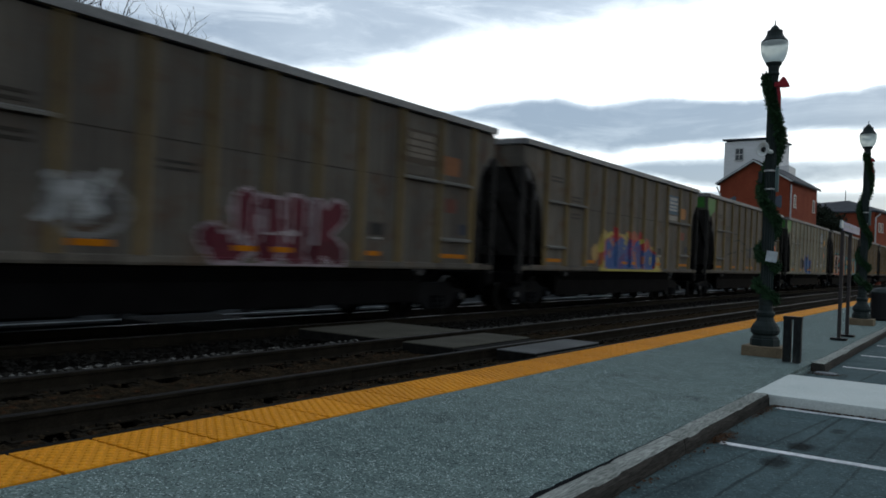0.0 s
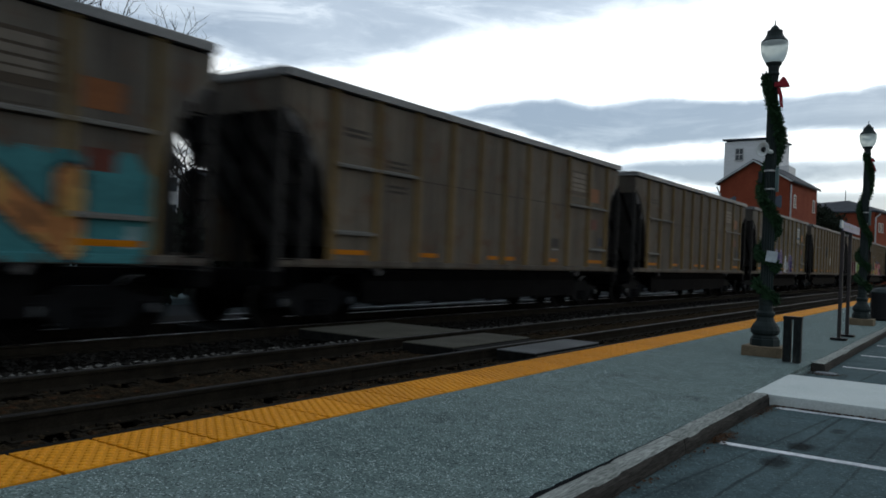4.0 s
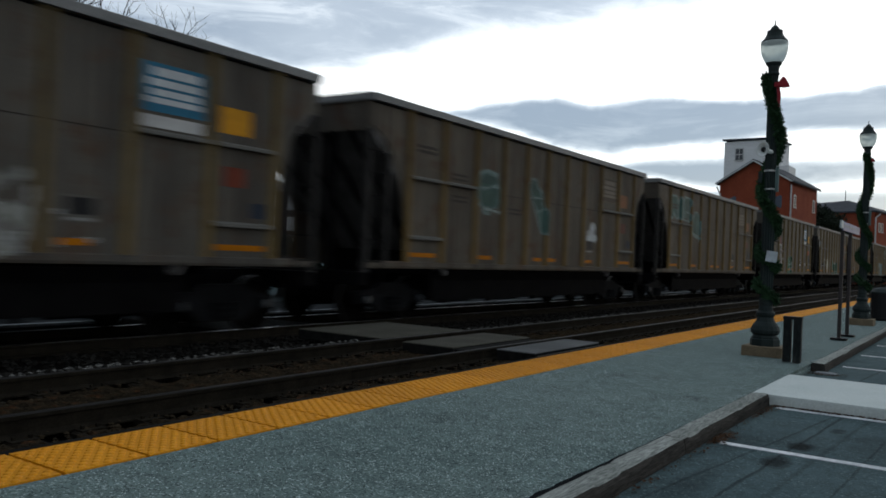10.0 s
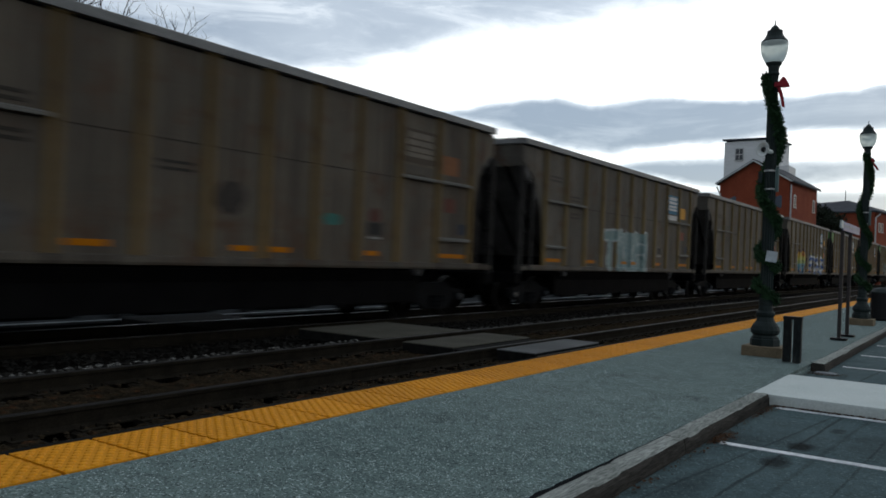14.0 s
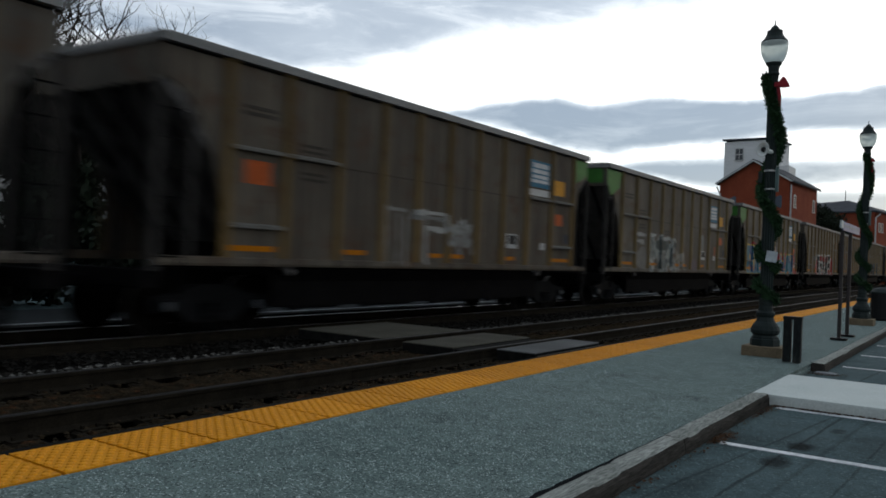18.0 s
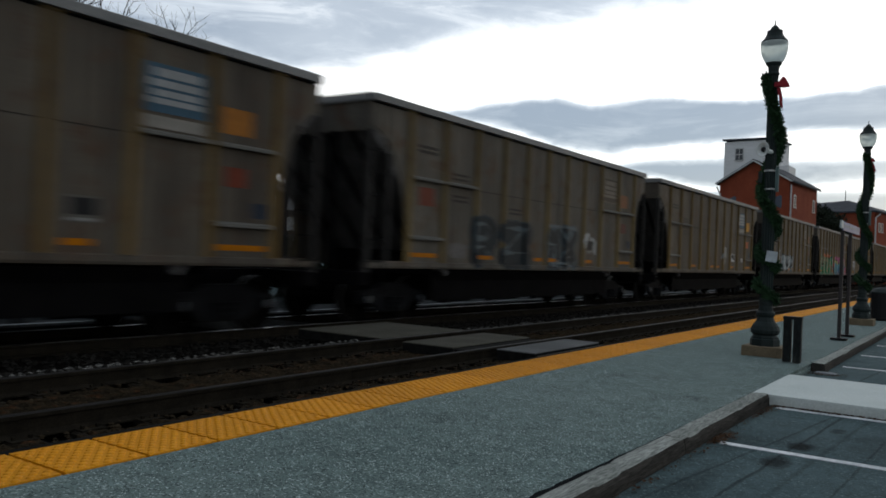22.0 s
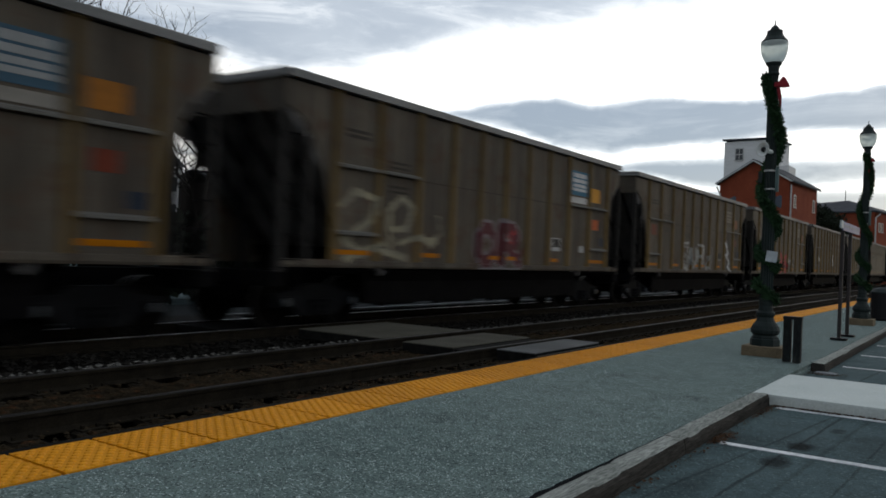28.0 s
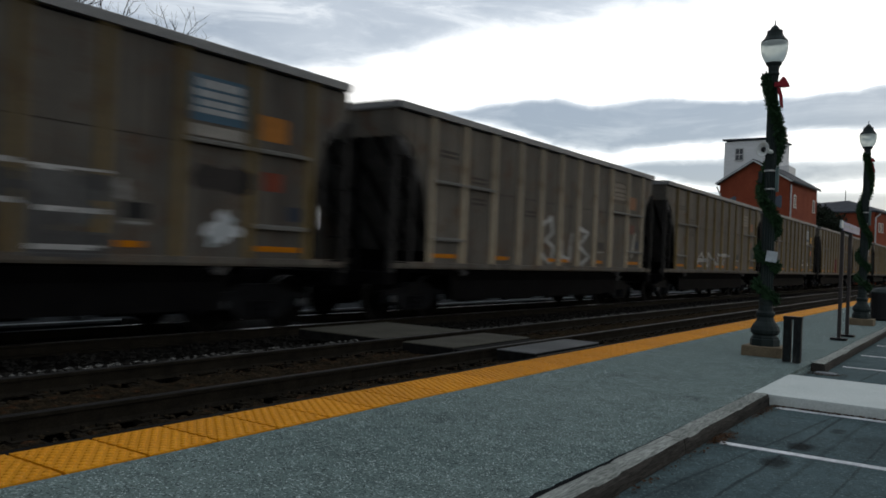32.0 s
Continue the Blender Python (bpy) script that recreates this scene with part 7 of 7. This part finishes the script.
# white tower behind it
tower, fr = building("grain_tower", "tall white clapboard tower behind the brick house", [(-19.2, 88.0), (-18.2, 93.0), (-22.8, 94.0), (-24.0, 89.0)], -0.5, 14.6, M["clapboard"])
roof_prism(tower, [[(-19.0, 87.8, 14.6), (-18.0, 93.2, 14.6), (-23.0, 94.2, 14.75), (-24.2, 88.8, 14.75)]], M["slate"])
wall, m, length = fr[3]
window(tower, m, 1.7, 12.6, 0.8, 1.2)
window(tower, m, 3.7, 10.6, 0.8, 1.2)
bm = B()
box(bm, -19.1, -17.3, 88.6, 92.0, -0.5, 11.9)
part("annex", bm, M["clapboard"], tower)

# long brick building with a slate roof, far along the line
hall, fr = building("station_hall", "long red brick building with a hipped slate roof", [(-11.5, 109.4), (-8.6, 125.0), (-20.0, 128.0), (-22.6, 113.6)], -0.5, 8.5, M["brick"])
N1, N2, N3, N4, RA, RB = (-11.1, 108.9, 8.45), (-8.1, 125.4, 8.45), (-20.2, 128.6, 8.45), (-23.2, 113.4, 8.45), (-15.2, 115.5, 10.2), (-20.6, 121.0, 10.2)
roof_prism(hall, [[N1, N2, RA], [N2, N3, RB, RA], [N3, N4, RB], [N4, N1, RA, RB]], M["slate"])
wall, m, length = fr[3]
window(hall, m, length - 5.6, 6.2, 0.9, 1.3, lit=True)
wall, m, length = fr[0]
for x in (1.9, 3.0, 6.0, 9.0):
    window(hall, m, x, 6.2, 0.5, 1.0, bars=False)
bm = B()
tube(bm, [(0.2, -0.1, -0.3), (0.2, -0.1, 7.8), (0.8, -0.4, 8.3)], 0.1, 8)
part("downspout", bm, M["trim"], hall, "white downspout", at=m)
bm = B()
tube(bm, [(-15.6, 115.8, 10.1), (-15.6, 115.8, 11.8)], 0.05, 6)
part("aerial", bm, M["iron"], hall)


def clump_crown(c, rx, ry, rz, count, seed, leaf):
    """A crown of many small leaves in clumps."""
    rng = random.Random(seed)
    bm = B()
    clumps = []
    for _ in range(60):
        a, b = rng.uniform(0, 2 * math.pi), math.acos(rng.uniform(-0.7, 1))
        k = rng.uniform(0.55, 1.0)
        clumps.append(Vector((c[0] + rx * k * math.cos(a) * math.sin(b), c[1] + ry * k * math.sin(a) * math.sin(b), c[2] + rz * k * math.cos(b))))
    for _ in range(count):
        o = rng.choice(clumps) + Vector((rng.gauss(0, 1), rng.gauss(0, 1), rng.gauss(0, 1))) * (rx * 0.13)
        u = Vector((rng.gauss(0, 1), rng.gauss(0, 1), rng.gauss(0, 1))).normalized()
        w = u.orthogonal().normalized() * leaf * 0.5
        u *= leaf * rng.uniform(0.7, 1.3)
        bm.faces.new([bm.verts.new(p) for p in (o - u, o + w, o + u, o - w)])
    return bm


def evergreen(x, y, r, h, seed, label):
    t = thing("evergreen_tree", label, "tree", pose(x, y, -0.5))
    bm = B()
    tube(bm, [(0, 0, 0), (0.05, 0, h * 0.4), (0, 0.05, h * 0.8)], [0.25, 0.18, 0.06], 8)
    part("trunk", bm, M["bark"], t)
    tagged(part("crown", clump_crown((0, 0, h * 0.62), r, r, h * 0.36, 9000, seed, 0.19), M["evergreen"], t), kind="stuff")


evergreen(-14.7, 89.8, 2.8, 8.2, 5, "dark rounded evergreen tree beside the brick house")


def bare_tree(x, y, h, seed, label, spread=0.5, thick=0.24):
    t = thing("bare_tree", label, "tree", pose(x, y, -0.4), group="bare trees beyond the tracks")
    rng = random.Random(seed)
    trunk, limbs, twigs = B(), [], B()

    def grow(bm, p, d, length, r, depth):
        pts, rad = [p], [r]
        for k in range(4):
            d = (d + Vector((rng.gauss(0, 1), rng.gauss(0, 1), rng.gauss(0, 0.7))) * 0.11 + Vector((0, 0, 0.05))).normalized()
            pts.append(pts[-1] + d * length / 4)
            rad.append(r * (1 - 0.13 * (k + 1)))
        tube(bm, pts, rad, 7 if depth < 2 else (5 if depth < 3 else 3))
        if depth >= 6:
            return
        for k in range(rng.choice((2, 3, 3)) if depth else 5):
            at_ = pts[rng.randint(2, 4)] if depth else pts[rng.randint(2, 4)]
            side = Vector((rng.gauss(0, 1), rng.gauss(0, 1), rng.uniform(-0.1, 0.7))).normalized()
            nd = (d * (1 - spread) + side * spread * 1.3).normalized()
            if not depth:
                limbs.append(B())
            grow(twigs if depth >= 1 else limbs[-1], at_, nd, length * rng.uniform(0.6, 0.8), r * rng.uniform(0.50, 0.64), depth + 1)

    grow(trunk, Vector((0, 0, 0)), Vector((0, 0, 1)), h * 0.36, thick, 0)
    part("trunk", trunk, M["bark"], t)
    for limb in limbs:
        part("limb", limb, M["bark"], t)
    tagged(part("branchwork", twigs, M["bark"], t), kind="stuff")


bare_tree(-26.3, 17.2, 13.2, 33, "tall leafless tree beyond the opposite platform", 0.5, 0.22)
bare_tree(-30.0, 13.0, 15.0, 127, "leafless street tree in front of the houses", 0.5)
bare_tree(-27.5, 16.0, 9.4, 57, "bushy leafless tree beside the opposite platform", 0.62, 0.17)
bare_tree(-34.0, 27.0, 10.5, 13, "small leafless tree beside the street", 0.5)


def row_house(name, label, x, y0, y1, eave, wall_mat, storeys, cols, ridge, fmat=None):
    """A house in a row whose front faces the tracks."""
    root, walls = building(name, label, [(x, y1), (x, y0), (x - 9, y0), (x - 9, y1)][::-1], -0.5, eave, wall_mat, group="houses beyond the tracks")
    m, length = wall_frame((x, y0), (x, y1))
    for s in range(storeys):
        for k in range(cols):
            xx = length * (k + 0.5) / cols
            window(root, m, xx, 1.0 + s * (eave - 0.6) / storeys, min(1.1, length / cols * 0.5), 1.9 if storeys > 3 else 1.5, frame_mat=fmat, pane_mat=M["pale_pane"] if wall_mat == M["brown_brick"] and (k + s) % 3 else None)
    roof_prism(root, [[(x + 0.4, y0 - 0.3, eave), (x + 0.4, y1 + 0.3, eave), (x - 4.5, y1 + 0.3, ridge), (x - 4.5, y0 - 0.3, ridge)], [(x - 9.4, y0 - 0.3, eave), (x - 4.5, y0 - 0.3, ridge), (x - 4.5, y1 + 0.3, ridge), (x - 9.4, y1 + 0.3, eave)]], M["slate"])
    bm = B()
    box(bm, x - 0.02, x + 1.8, y0 + 0.5, y1 - 0.5, 2.75, 2.95)
    part("porch_roof", bm, M["slate"], root)
    for yy in (y0 + 0.7, y1 - 0.7):
        bm = B()
        box(bm, x + 1.55, x + 1.7, yy - 0.07, yy + 0.07, -0.4, 2.75)
        part("porch_post", bm, M["trim"], root, "white porch post")
    return root


row_house("brick_house", "tall brown brick house with white sash windows", -80, 51.2, 56.7, 11.4, M["brown_brick"], 4, 3, 15.0)
row_house("white_house", "white clapboard house with dark windows", -79.6, 56.72, 61.5, 10.2, M["clapboard"], 3, 2, 13.5, M["pane"])
row_house("white_house", "tall white clapboard house beside the brick house", -79, 45.0, 50.9, 10.6, M["clapboard"], 3, 3, 12.4, M["pane"])
row_house("white_house", "white clapboard house with a front porch", -47, 19.5, 27.0, 6.6, M["clapboard"], 2, 3, 8.8)
row_house("brick_house", "brown brick house with white-framed windows", -50, 6.0, 18.0, 8.6, M["brown_brick"], 3, 4, 10.2)
row_house("brick_house", "low brown brick house with white windows", -76, 64.0, 78.0, 8.6, M["brown_brick"], 3, 4, 10.2)

# Three evergreens added to keep bright sky out of the gaps between cars.
evergreen(-41.0, 20.6, 3.2, 13.0, 17, "tall dark evergreen tree added between the houses")
evergreen(-38.0, 20.8, 2.2, 11.0, 18, "dark evergreen tree added behind the leafless trees")
evergreen(-40.0, 23.2, 2.0, 9.5, 19, "dark evergreen tree added beside the street")
evergreen(-24.2, 14.2, 1.4, 4.2, 15, "dark clipped evergreen bush before the houses")
evergreen(-27.5, 11.2, 1.8, 5.5, 16, "dark evergreen tree before the houses")
# dark hedge behind the opposite platform
for k in range(9):
    y = 3.0 + k * 5.2
    rng = random.Random(40 + k)
    h = thing("hedge", "dark leafless hedge behind the opposite platform", "hedge", pose(-17.6, y, -0.4), group="hedges beyond the tracks")
    tagged(part("foliage", clump_crown((0, 0, 0.9), 1.2, 2.7, 1.2 + 0.2 * rng.random(), 3600, 60 + k, 0.15), M["evergreen"], h), kind="stuff")
# pale litter on the opposite platform
bm = B()
box(bm, -14.60, -14.46, 11.86, 12.57, -0.245, -0.17)
solid("parking_block", bevelled(bm, 0.02), M["trim"], "white concrete block lying on the opposite platform", "block")


# ---- what moves ----
def rear(t):
    """Where the rear corner of the first car is along the track: the train gains speed slowly."""
    return 16.2154 - 17.8851 * t - 0.0207 * t * t


def motions():
    for n, car in enumerate(CARS):
        walk(car, [(t, pose(T2, rear(t) + PITCH_CAR * n - BODY, RAIL2)) for t in range(33)])
    # the wind lifts the ribbon tails
    sway = random.Random(9)
    for tail, big in ((TAIL1, 1.0), (TAIL2, 1.6)):
        walk(tail, [(t * 0.5, pose(0, 0, 0, sway.uniform(-6, 6) * big, -10 * big + 16 * big * math.sin(t * 1.9 + big) * sway.random(), 0)) for t in range(65)])
    # all wheels roll alike, so the wheelsets share two sets of keys
    first = {}
    for car in CARS:
        for truck in car.children:
            if not truck.name.startswith("truck"):
                continue
            for w in truck.children:
                if not w.name.startswith("wheelset"):
                    continue
                y = w.matrix_basis.translation.y
                key = y > 0
                if key not in first:
                    walk(w, [(k / 30, pose(0, y, 0.457, math.degrees((rear(0) - rear(k / 30)) / 0.457))) for k in range(961)])
                    first[key] = w
                else:
                    src = first[key].animation_data
                    w.rotation_mode = "QUATERNION"
                    own = w.animation_data_create()
                    own.action = src.action
                    own.action_slot = src.action_slot


motions()
